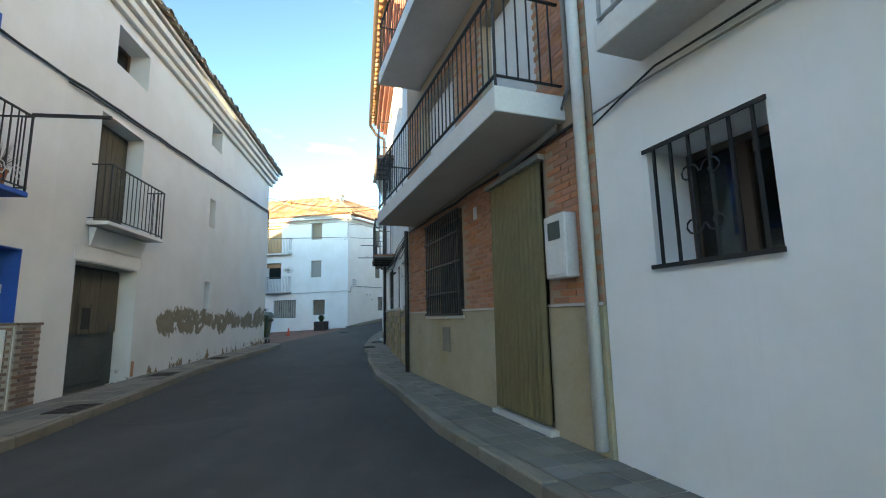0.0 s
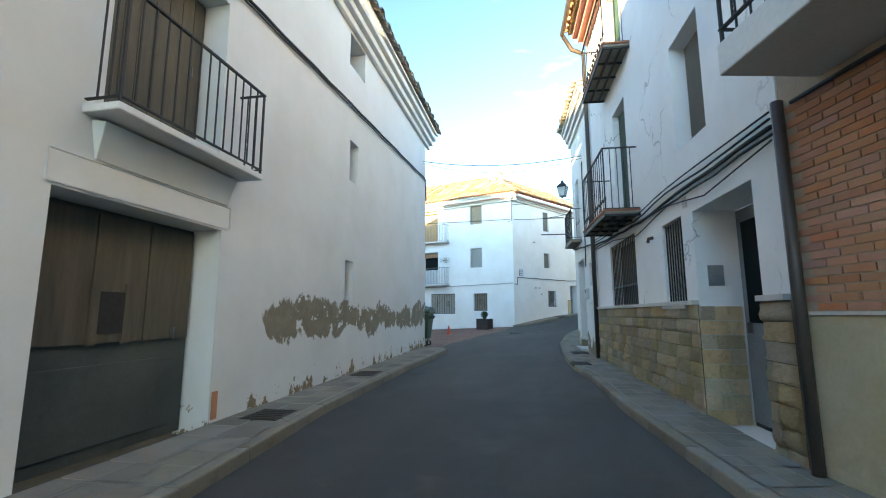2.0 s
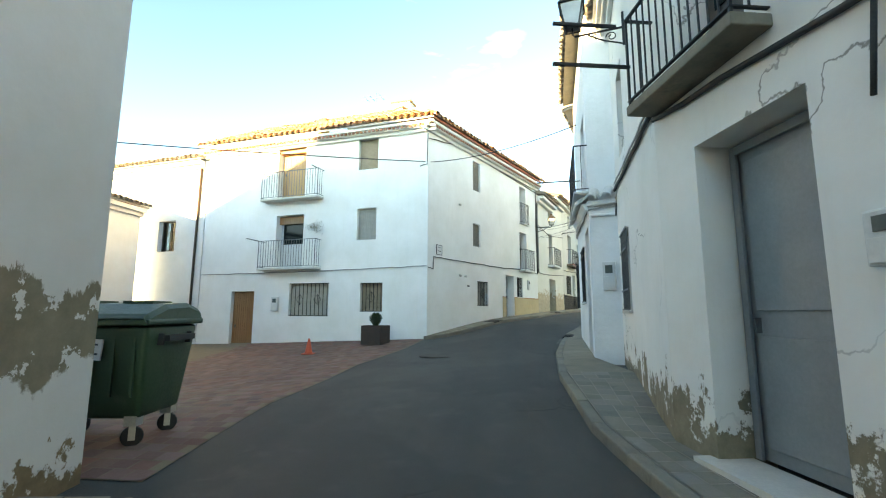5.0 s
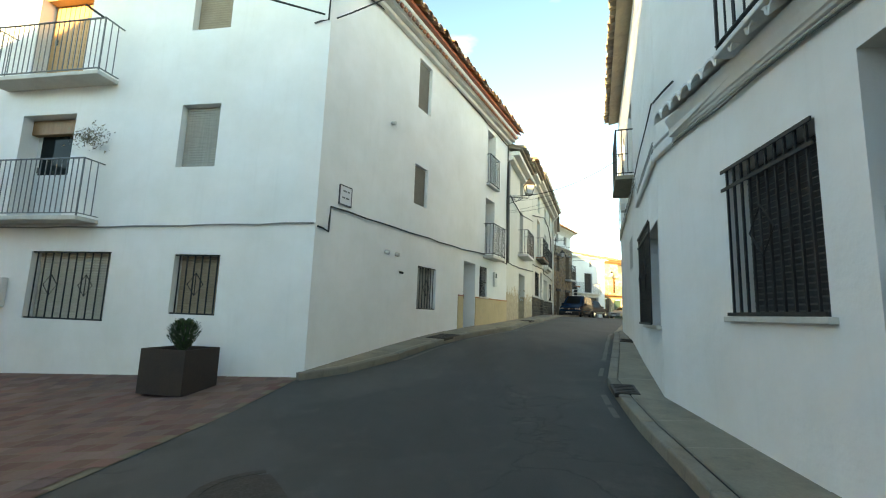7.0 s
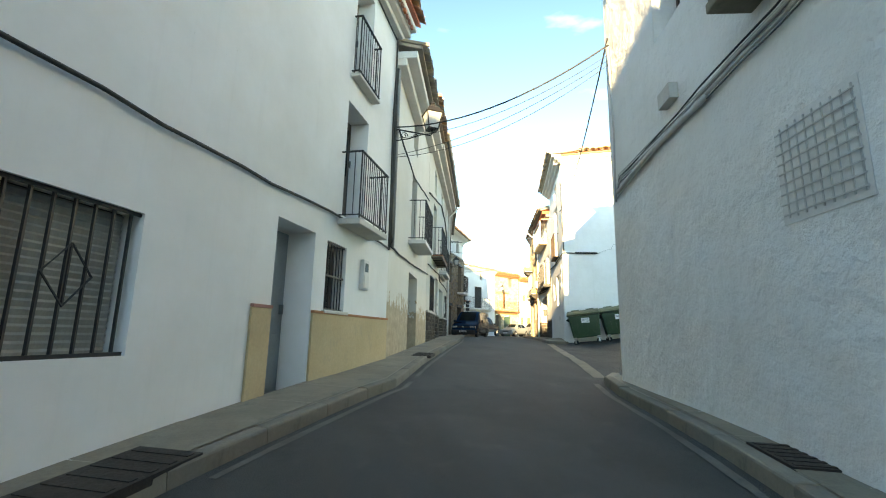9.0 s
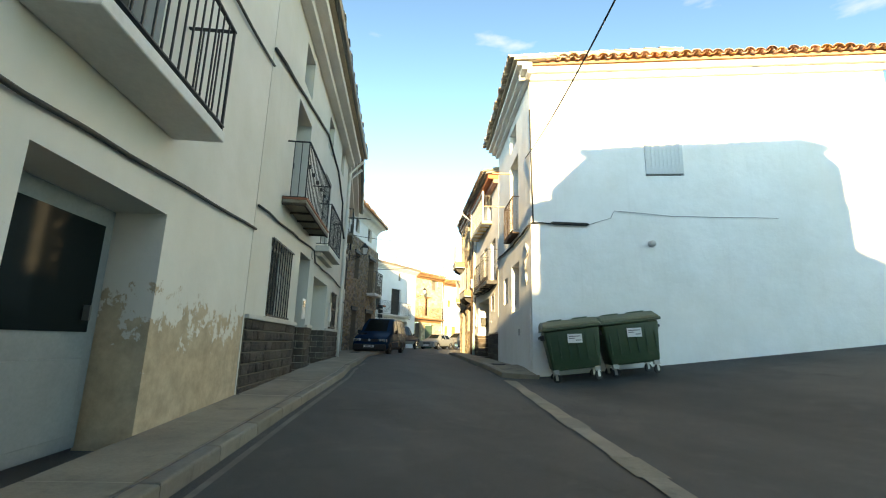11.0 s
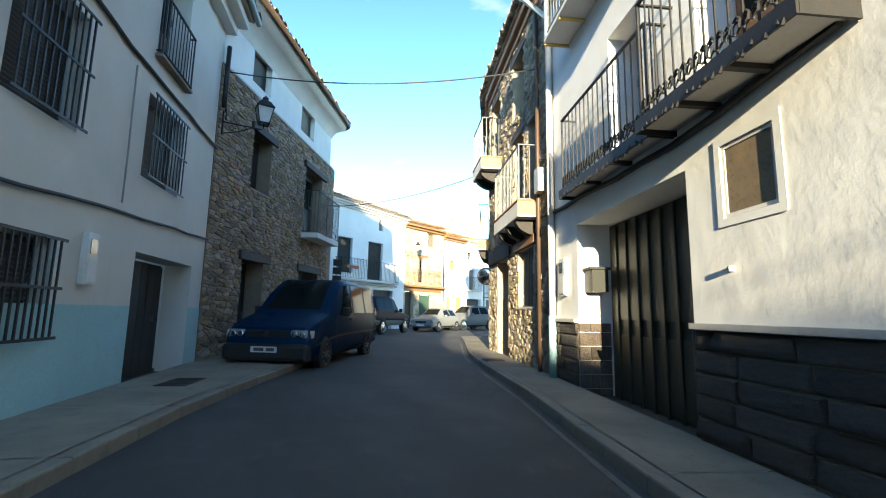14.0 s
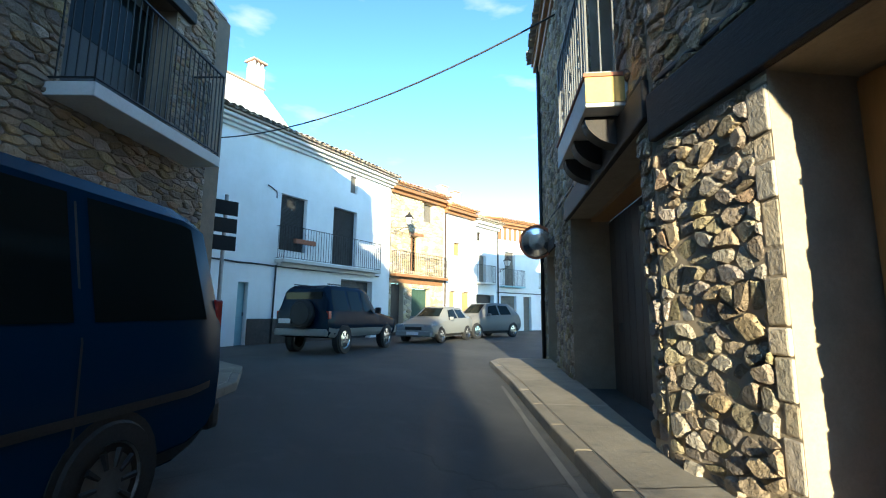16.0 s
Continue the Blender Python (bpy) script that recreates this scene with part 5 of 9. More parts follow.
for fac, s1 in ((BF, 10.4), (BS, 10.1)):
    bm = bmesh.new()
    for i in range(int(s1 / 0.17)):
        s = 0.05 + i * 0.17
        fac.box(bm, s, s + 0.09, -0.36, -0.31, 8.40, 8.47)
    part("eaves_brick", bm, TILE_UNDER, fac.house)["kind"] = "stuff"
# pale blinds before the glass replace inner curtains that came out too dark
BF.window(4.03, 5.83, 1.38, 2.66, 0.2, bars=10, motif=True, cover="blind", cover_mat=PALE_CURTAIN, frame=DOOR_WHITE, proud=-0.05)
BF.window(1.76, 2.68, 1.56, 2.63, 0.2, bars=6, motif=True, cover="blind", cover_mat=TAN_BLIND, frame=DOOR_WHITE, proud=-0.05)
BF.window(2.08, 2.9, 4.27, 5.5, 0.16, frame=GREY_SHUTTER, cover="blind", cover_mat=CURTAIN, leaf=0, fw=0.03)
BF.window(2.06, 2.9, 7.05, 8.3, 0.16, frame=GREY_SHUTTER, cover="blind", cover_mat=TAN_BLIND, leaf=0, fw=0.03)
BF.door(7.5, 8.65, -0.1, 2.38, 0.18, WOOD_BROWN, planks=11, label="varnished slatted wooden door")
BF.block("step", CONCRETE, (7.4, 8.75, -0.35, -0.003, -0.5, -0.1))
BF.door(5.35, 6.6, 3.32, 5.44, 0.35, DOOR_WHITE, glass=True, label="white glazed balcony door")
BF.block("blind_box", WOOD_BROWN, (5.35, 6.6, 0.2, 0.33, 5.12, 5.42), label="rolled-up brown blind")
BF.door(5.36, 6.62, 6.18, 8.39, 0.3, WOOD_LIGHT, planks=10, label="varnished balcony shutter")
BF.block("blind_roll", WOOD_LIGHT, (5.36, 6.62, 0.08, 0.27, 8.1, 8.36), label="rolled-up wooden blind")
BF.balcony(4.42, 7.1, 3.26, 0.45, STONE_WHITE, th=0.08, rail_h=1.1, bars=22, bar_mat=IRON_GREY)
BF.balcony(4.42, 7.12, 6.08, 0.45, STONE_WHITE, th=0.08, rail_h=1.1, bars=22, bar_mat=IRON_GREY)
BF.block("bracket_arm", IRON, (7.04, 7.07, -1.15, -0.45, 4.34, 4.37), (4.47, 4.5, -0.8, -0.45, 7.15, 7.18), (7.06, 7.09, -0.8, -0.45, 7.15, 7.18))
BF.meter(6.42, 1.57, 0.3, 0.56)
BF.cable([(0.02, 0, 3.2), (4.6, 0, 3.12), (10.3, 0, 3.1)], 0.016, CABLE_WHITE)
BF.cable([(0.0, 0, 8.2), (0.03, 0, 7.0), (0.3, 0, 6.95)], 0.016)
BS.window(3.55, 4.5, 1.82, 2.86, 0.2, bars=7, motif=True, cover="blind", cover_mat=CURTAIN, proud=-0.05)
BS.window(3.22, 3.86, 4.33, 5.32, 0.1, cover="blind", cover_mat=GREY_SHUTTER, leaf=0)
BS.window(3.24, 3.88, 6.77, 8.08, 0.1, cover="blind", cover_mat=GREY_SHUTTER, leaf=0)
BS.door(6.24, 7.08, 1.22, 3.28, 0.38, DOOR_GREY, label="grey painted metal door")
BS.window(7.45, 8.1, 2.31, 3.28, 0.2, bars=7, cross=(0.5,), sill=STONE_WHITE, proud=-0.05)
BS.door(7.87, 8.68, 3.78, 5.62, 0.32, WOOD_DARK, glass=True)
BS.door(7.97, 8.68, 6.1, 8.04, 0.32, WOOD_DARK, glass=True)
BS.balcony(7.7, 8.92, 3.66, 0.36, STONE_WHITE, th=0.09, rail_h=1.05, bars=14)
BS.balcony(7.85, 8.8, 6.1, 0.16, STONE_WHITE, th=0.05, rail_h=1.05, bars=9)
BS.block("plinth", OCHRE_BASE, (5.86, 6.2, -0.03, -0.003, 1.0, 2.25), (7.12, 10.04, -0.03, -0.003, 1.2, 2.25), label="ochre painted plaster plinth")
BS.block("plinth_cap", TILE_UNDER, (7.12, 10.04, -0.045, -0.003, 2.252, 2.285), (5.86, 6.2, -0.045, -0.003, 2.252, 2.285))
BS.meter(8.75, 2.7, 0.22, 0.5, 0.08)
BS.cable([(0.02, 0, 3.15), (0.3, 0, 3.1), (0.32, 0, 3.56), (3.5, 0, 3.58), (6.0, 0, 3.6), (7.4, 0, 3.68), (10.0, 0, 3.62)], 0.018, CABLE)
BS.cable([(9.95, 0, 8.2), (9.9, 0, 5.9), (9.95, 0, 3.6)], 0.02)
BS.cable([(0.0, 0, 8.0), (2, 0, 8.35), (9.9, 0, 8.15)], 0.018)
sg = BS.block("street_sign", PLATE_WHITE, (0.56, 0.88, -0.02, -0.003, 3.69, 4.03), label="white tiled street sign with a dark frame and unreadable lettering")
BS.block("sign_frame", BAR_INK, (0.54, 0.56, -0.025, -0.003, 3.67, 4.05), (0.88, 0.90, -0.025, -0.003, 3.67, 4.05), (0.56, 0.88, -0.025, -0.003, 4.03, 4.05), (0.56, 0.88, -0.025, -0.003, 3.67, 3.69), parent=sg)
for q0, q1, z0 in ((0.64, 0.74, 3.93), (0.77, 0.83, 3.93), (0.62, 0.70, 3.80), (0.725, 0.82, 3.80)):
    BS.block("lettering", IRON_GREY, (q0, q1, -0.0235, -0.0205, z0, z0 + 0.028), parent=sg)
for s, z in ((2.15, 5.9), (2.15, 3.0), (2.55, 3.0), (2.75, 2.62)):
    BS.pipe("wall_stub", STONE_WHITE if z > 2.7 else IRON, [(s, 0.0, z), (s, -0.09, z - 0.02)], 0.045 if z > 2.7 else 0.025)
for s, d, h in ((2.2, 3.2, 0.9), (4.6, 3.4, 0.7)):
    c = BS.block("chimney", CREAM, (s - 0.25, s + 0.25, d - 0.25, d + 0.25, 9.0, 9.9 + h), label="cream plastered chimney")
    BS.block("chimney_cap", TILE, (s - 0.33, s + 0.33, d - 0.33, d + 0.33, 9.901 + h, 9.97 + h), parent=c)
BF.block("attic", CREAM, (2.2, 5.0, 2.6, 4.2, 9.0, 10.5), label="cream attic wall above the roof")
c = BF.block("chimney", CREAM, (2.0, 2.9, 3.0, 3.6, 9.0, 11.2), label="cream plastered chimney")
BF.block("chimney_cap", TILE, (1.95, 2.95, 2.95, 3.65, 11.203, 11.28), parent=c)
c = BF.block("chimney", TILE, (6.2, 6.6, 2.6, 3.0, 9.0, 10.8), label="brick chimney")
BF.pipe("antenna", IRON_GREY, [(4.0, 3.5, 9.5), (4.0, 3.5, 12.2)], 0.015)
BF.block("antenna_arm", IRON_GREY, (3.5, 4.7, 3.49, 3.51, 11.9, 11.92), (3.7, 3.72, 3.2, 3.8, 11.9, 11.915), (4.2, 4.22, 3.2, 3.8, 11.9, 11.915), (4.5, 4.52, 3.2, 3.8, 11.9, 11.915))

NB = Facade((-6.86, 32.03), (-16.66, 34.03), -1, 0.0, "lower white neighbour house with a rusty downpipe and tiled eaves", "house")
NB.wall(10.4, 17.5, -0.8, 8.2, [(12, 13, 4.2, 5.6)], WHITE_B)
NB.window(12, 13, 4.2, 5.6)
NB.roof(10.55, 17.5, 8.2, 0.35, 4, 1.1, TILE_OLD, SLAB_WHITE)
NB.block("wall", WHITE, (17.2, 17.5, 0.455, 6, -0.8, 8.19))
NB.pipe("downpipe", IRON_RUST, [(10.7, -0.06, 8.1), (10.75, -0.06, 4.0), (10.75, -0.06, 0.0)], 0.05)

# ---- the row going uphill on the left ----
C1 = Facade((-2.14, 40.8), (2.88, 53.97), 1, 1.45, "narrow cream house with peeling ochre patches round its door", "house")
h1 = [(2.75, 4.3, 1.4, 3.55), (2.85, 3.75, 4.35, 6.3), (2.9, 3.7, 7.0, 7.9)]
C1.wall(0.02, 6.6, 1.0, 8.6, h1, WHITE_C)
C1.roof(0.1, 3.4, 8.0, 0.55, 4, 1.1, TILE_OLD, SLAB_WHITE)
C1.roof(3.42, 6.6, 8.7, 0.55, 4, 1.1, TILE, SLAB_WHITE)
C1.shell(0.02, 6.6, 1.0, 8.0, 8, WHITE)
C1.door(2.77, 4.28, 1.58, 3.54, 0.42, DOOR_GREY, glass=True, label="grey glazed entrance door")
C1.door(2.87, 3.73, 4.36, 6.28, 0.3, WOOD_GREY, planks=6)
C1.window(2.9, 3.7, 7.0, 7.9)
C1.balcony(2.45, 4.2, 4.33, 0.45, SLAB_WHITE, th=0.1, rail_h=1.05, bars=14)
C1.cable([(0.05, 0, 6.7), (0.1, 0, 3.7), (2.6, 0, 3.75), (6.6, 0, 4.0)], 0.02)
C1.cable([(0.05, 0, 6.4), (3.0, 0, 6.15), (6.6, 0, 6.6)], 0.02)
C1.cable([(0.15, 0, 7.6), (0.1, 0, 4.0), (0.3, 0, 3.7)], 0.024)
C1.pipe("downpipe", CABLE_WHITE, [(0.25, -0.05, 8.0), (0.25, -0.05, 3.7)], 0.035)

C2 = Facade((-2.14, 40.8), (2.88, 53.97), 1, 1.6, "cream-white house with dark stone plinth and two balconies", "house")
h2 = [(7.55, 8.97, 2.82, 4.1), (9.64, 10.68, 1.5, 4.28), (11.3, 13.37, 1.5, 4.0), (14.1, 15.05, 2.86, 3.91), (8.4, 9.6, 5.0, 7.1), (11.75, 12.75, 5.0, 6.86), (11.7, 12.5, 7.6, 8.5), (14.2, 14.9, 7.9, 8.7), (8.6, 9.4, 7.6, 8.5)]
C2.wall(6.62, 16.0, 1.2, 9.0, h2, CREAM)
C2.shell(6.62, 16.0, 1.2, 9.0, 8, WHITE)
C2.roof(6.7, 16.0, 9.05, 0.55, 4, 1.1, TILE_OLD, SLAB_WHITE)
C2.pipe("eaves_gutter", IRON_GREY, [(6.7, -0.62, 9.12), (16.0, -0.62, 9.12)], 0.07)
C2.window(7.55, 8.97, 2.82, 4.1, 0.2, frame=DOOR_WHITE, bars=9, bar_mat=IRON, cover="curtain", sill=STONE_WHITE, proud=0.02)
C2.door(9.66, 10.66, 1.72, 4.26, 0.5, WOOD_DARK, glass=True, label="dark glazed door deep in its recess")
C2.meter(10.35, 2.9, 0.32, 0.45, 0.02)
g = C2.block("recess_wall", CREAM, (11.32, 13.35, 0.55, 0.62, 1.72, 3.98), label="cream plastered back of the recess")
C2.block("side_leaf", DOOR_WHITE, (11.36, 11.40, 0.14, 0.19, 1.76, 3.95), (11.58, 11.65, 0.14, 0.19, 1.76, 3.95), (11.40, 11.58, 0.14, 0.19, 1.76, 1.96), (11.40, 11.58, 0.14, 0.19, 3.45, 3.5), (11.40, 11.58, 0.14, 0.19, 2.95, 3.0), (11.40, 11.58, 0.14, 0.19, 2.45, 2.5), (11.40, 11.58, 0.14, 0.19, 3.86, 3.95), parent=g, label="pale blue-white glazed leaf")
for z0, z1 in ((1.96, 2.45), (2.5, 2.95), (3.0, 3.45), (3.5, 3.86)):
    C2.block("pane", METER_GLASS, (11.40, 11.58, 0.16, 0.168, z0, z1), parent=g)
C2.meter(13.9, 3.0, 0.15, 0.56, 0.08)
C2.window(14.1, 15.05, 2.86, 3.91, 0.18, bars=10, cross=(0.5,), sill=WOOD_DARK, proud=0.05, cover="blind", cover_mat=SHUTTER)
C2.door(8.42, 9.58, 5.02, 7.08, 0.32, DOOR_GREY, glass=True)
C2.door(11.77, 12.73, 5.02, 6.85, 0.32, DOOR_GREY, glass=True)
C2.window(11.7, 12.5, 7.6, 8.5)
C2.window(14.2, 14.9, 7.9, 8.7, leaf=0)
C2.window(8.6, 9.4, 7.6, 8.5)
b = C2.balcony(7.85, 10.3, 4.86, 0.42, CONCRETE, th=0.06, rail_h=1.1, bars=18, slab_label="thin stained concrete balcony floor with a clay edge", edge=TERRACOTTA)
for q in range(5):
    C2.block("floor_frame", IRON_RUST, (7.87 + q * 0.59, 7.91 + q * 0.59, -0.41, -0.005, 4.765, 4.797), parent=b)
C2.block("floor_frame", IRON_RUST, (7.85, 10.3, -0.425, -0.39, 4.745, 4.797), parent=b)
for q in range(6):
    C2.block("finial", IRON, (8.0 + 0.42 * q - 0.03, 8.0 + 0.42 * q + 0.03, -0.415, -0.365, 5.5, 5.56), parent=b)
for i in range(5):
    C2.block("flower_pot", TERRACOTTA, (8.05 + 0.13 * i, 8.15 + 0.13 * i, -0.40, -0.30, 4.86, 4.97), parent=b, bevel=0.015)
C2.balcony(11.15, 13.2, 4.74, 0.34, STONE_WHITE, th=0.14, rail_h=1.08, bars=16)
C2.block("corbel", STONE_WHITE, (11.25, 13.1, -0.14, -0.004, 4.5, 4.598))
C2.cable([(6.6, 0, 4.35), (10.9, 0, 4.55), (11.1, 0, 4.3), (14.0, 0, 4.32), (15.9, 0, 4.25)], 0.02)
C2.cable([(6.6, 0, 6.9), (11.4, 0, 7.8), (13.5, 0, 7.6), (14.9, 0, 7.0), (15.1, 0, 6.3), (15.9, 0, 6.0)], 0.03)
C2.pipe("downpipe", PIPE_WHITE, [(16.05, -0.55, 9.0), (16.05, -0.07, 8.5), (16.05, -0.07, 3.0), (16.05, -0.07, 1.85)], 0.06)
C2.block("number_plate", STONE_WHITE, (10.75, 10.95, -0.02, -0.003, 4.35, 4.55))
C2.block("plinth_mortar", BLOCK_JOINT, (6.66, 9.63, -0.012, -0.002, 1.4, 2.74), (10.69, 11.29, -0.012, -0.002, 1.4, 2.74), (13.38, 15.98, -0.012, -0.002, 1.4, 2.74))
rs = random.Random(11)
pb = C2.block("plinth_cap", STONE_WHITE, (6.66, 9.63, -0.06, -0.002, 2.742, 2.80), (10.69, 11.29, -0.06, -0.002, 2.742, 2.80), (13.38, 15.98, -0.06, -0.002, 2.742, 2.80))


def split_faces(material, edge, bulge, seed, n=7):
    """Unit blocks with a hewn, uneven face inside a thin drafted margin; several shapes to choose from."""
    rnd, out = random.Random(seed), []
    us, ws = (-0.5, -0.47, -0.3, -0.1, 0.12, 0.31, 0.475, 0.5), (-0.5, -0.42, -0.15, 0.14, 0.41, 0.5)
    for k in range(n):
        bm = bmesh.new()
        tilt, ridge = rnd.uniform(-0.6, 0.6), rnd.uniform(-0.3, 0.3)
        rows = []
        for j, w in enumerate(ws):
            row = []
            for i, u in enumerate(us):
                rim = i in (0, len(us) - 1) or j in (0, len(ws) - 1)
                y = edge * 0.55 if rim else edge + bulge * max(0.05, 0.55 + tilt * u + 0.5 * (0.3 - abs(w - ridge - 0.3 * u)) + rnd.uniform(-0.4, 0.4))
                q = 0.0 if rim else 0.05
                row.append(bm.verts.new((u + rnd.uniform(-q, q), -y, w + rnd.uniform(-q, q))))
            rows.append(row)
        for r0, r1 in zip(rows, rows[1:]):
            for i in range(len(us) - 1):
                bm.faces.new((r0[i], r0[i + 1], r1[i + 1], r1[i])).smooth = k % 2 == 0
        ring = rows[0] + [r[-1] for r in rows[1:-1]] + rows[-1][::-1] + [r[0] for r in rows[-2:0:-1]]
        back = [bm.verts.new((v.co.x, 0.0, v.co.z)) for v in ring]
        for i in range(len(ring)):
            j = (i + 1) % len(ring)
            bm.faces.new((ring[i], back[i], back[j], ring[j]))
        bm.faces.new(back)
        me = finish(bm)
        me.materials.append(material)
        out.append(me)
    return out


stone_me = split_faces(DARKBLOCK, 0.018, 0.019, 5)


def block_course(fac, parent, s0, s1, z0, z1, h, wmin, wmax, me, rnd, name="stone_block", d=-0.011, gap=0.014):
    """Courses of squared blocks on a plinth, one object a block."""
    n = max(1, round((z1 - z0) / h))
    for r in range(n):
        za, zb = z0 + (z1 - z0) * r / n, z0 + (z1 - z0) * (r + 1) / n
        s = s0
        while s < s1 - 0.02:
            w = min(rnd.uniform(wmin, wmax), s1 - s)
            if s1 - s - w < 0.09:
                w = s1 - s
            if w > 0.05:
                m = Matrix.Translation(fac.at(s + w / 2, d, (za + zb) / 2)) @ fac.t.to_3x3().to_4x4() @ Matrix.Diagonal((w - gap, rnd.uniform(0.6, 1.3), zb - za - gap, 1))
                piece(name, rnd.choice(me), parent, m)
            s += w


for a, b_ in ((6.66, 9.63), (10.69, 11.29), (13.38, 15.98)):
    block_course(C2, pb, a, b_, 1.5, 2.74, 0.155, 0.22, 0.42, stone_me, rs)
niche_blocks(C2, pb, 13.345, 13.369, -0.01, 0.5, 1.5, 2.74, 0.155, DARKBLOCK, rs)
niche_blocks(C2, pb, 10.66, 10.68, -0.01, 0.45, 1.5, 2.74, 0.155, DARKBLOCK, rs)

L3 = Facade((2.88, 53.97), (5.65, 63.41), 1, 1.7, "white house with a pale blue painted foot and dark shuttered windows", "house")
h3 = [(2.45, 3.36, 1.5, 3.82), (4.45, 5.4, 2.63, 3.64), (4.42, 5.5, 4.83, 6.15), (6.98, 8.27, 4.81, 6.06), (7.1, 9.25, 1.5, 3.74), (4.2, 5.3, 6.75, 8.6), (7.05, 8.1, 6.68, 8.4)]
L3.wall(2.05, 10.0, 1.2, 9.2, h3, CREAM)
L3.shell(2.05, 10.0, 1.2, 9.2, 8, WHITE)
L3.roof(2.0, 10.0, 9.25, 0.55, 4, 1.1, TILE_OLD, SLAB_WHITE)
L3.pipe("eaves_gutter", IRON_GREY, [(2.0, -0.62, 9.33), (10.1, -0.62, 9.33)], 0.07)
for a, b_ in ((3.37, 7.09), (9.26, 9.98), (2.07, 2.44)):
    L3.block("painted_foot", BLUE_BASE, (a, b_, -0.008, -0.002, 1.5, 2.98), label="pale blue flaking paint along the wall foot")
L3.door(2.47, 3.34, 1.75, 3.8, 0.43, BLUE_BASE, handle=False, label="pale blue door")
L3.window(4.45, 5.4, 2.63, 3.64, 0.2, bars=10, cross=(0.5,), proud=0.1, cover="blind", cover_mat=SHUTTER)
L3.window(4.42, 5.5, 4.83, 6.15, 0.2, bars=11, cross=(0.5,), proud=0.08, cover="blind", cover_mat=SHUTTER)
L3.window(6.98, 8.27, 4.81, 6.06, 0.2, bars=11, cross=(0.5,), proud=0.08, cover="blind", cover_mat=SHUTTER)
L3.door(7.12, 9.23, 1.72, 3.72, 0.5, SHUTTER, planks=8, label="black metal door")
L3.door(4.22, 5.28, 6.76, 8.58, 0.3, WOOD_DARK, glass=True)
L3.door(7.07, 8.08, 6.7, 8.38, 0.3, WOOD_DARK, glass=True)
L3.balcony(3.95, 5.55, 6.72, 0.38, CONCRETE, th=0.09, rail_h=1.05, bars=13)
L3.balcony(6.98, 8.17, 6.68, 0.12, CONCRETE, th=0.05, rail_h=0.95, bars=10)
L3.meter(5.95, 3.2, 0.22, 0.6, 0.08)
L3.pipe("downpipe", PIPE_WHITE, [(3.42, -0.6, 9.25), (3.42, -0.07, 8.7), (3.42, -0.07, 4.05)], 0.06)
L3.pipe("downpipe", PIPE_BROWN, [(3.42, -0.07, 4.06), (3.42, -0.07, 1.8)], 0.07)
L3.cable([(2.1, 0, 4.3), (3.6, 0, 3.95), (6, 0, 4.15), (9.9, 0, 4.35)], 0.022)
L3.cable([(2.1, 0, 6.5), (3.6, 0, 6.6), (6.3, 0, 6.35), (9.9, 0, 6.3)], 0.028)
L3.cable([(6.5, 0, 6.2), (6.52, 0, 4.3)], 0.012, CABLE_WHITE)
L3.block("tv_arm", IRON, (5.45, 5.47, -1.1, -0.38, 7.75, 7.78))
L3.block("tv_arm", IRON, (6.3, 6.32, -0.9, 0.0, 8.0, 8.03))

ST = Facade((5.65, 63.41), (9.61, 70.97), 1, 1.75, "rubble stone house with white attic and rounded corner", "house", grow=0.0105)
hst = [(1.72, 2.85, 5.85, 7.3), (1.62, 2.85, 1.5, 4.1), (5.75, 7.7, 5.3, 7.45), (5.6, 7.7, 1.5, 4.1)]
ST.wall(0.02, 9.4, 1.2, 8.2, hst, RUBBLE_MORTAR, th=0.515, d0=-0.015)
ST.block("wall", WHITE, (0.02, 0.32, 0.505, 7, 1.2, 9.9))
ST.block("wall", WHITE, (0.02, 8.5, 6.7, 7.0, 1.2, 10.4), label="back wall")
ST.block("wall", WHITE, (8.2, 8.5, 1.8, 6.7, 1.2, 9.74), label="end wall")
hat = [(1.5, 2.6, 8.5, 9.4), (5.1, 6.5, 8.5, 9.35)]
ST.wall(0.02, 8.7, 8.203, 9.75, hat, WHITE_L0, th=0.45, d0=0.02)
ST.block("attic_ledge", STONE_WHITE, (0.0, 9.2, -0.05, 0.015, 8.17, 8.22))
for a in hat:
    ST.window(*a, 0.2, cover="blind", cover_mat=SHUTTER)
ST.roof(-0.1, 8.72, 9.75, 0.6, 4.5, 1.2, TILE, under=SLAB_WHITE)
ST.pipe("eaves_gutter", WOOD_DARK, [(-0.1, -0.68, 9.84), (8.7, -0.68, 9.84)] + [(8.7 + 1.14 * math.sin(q * math.pi / 16), 1.6 - 2.28 * math.cos(q * math.pi / 16), 9.84) for q in range(1, 9)], 0.07)
# rounded corner: curved wall, attic and eaves
cc = (8.7, 1.6)
bm, bw, br = bmesh.new(), bmesh.new(), bmesh.new()
N = 12
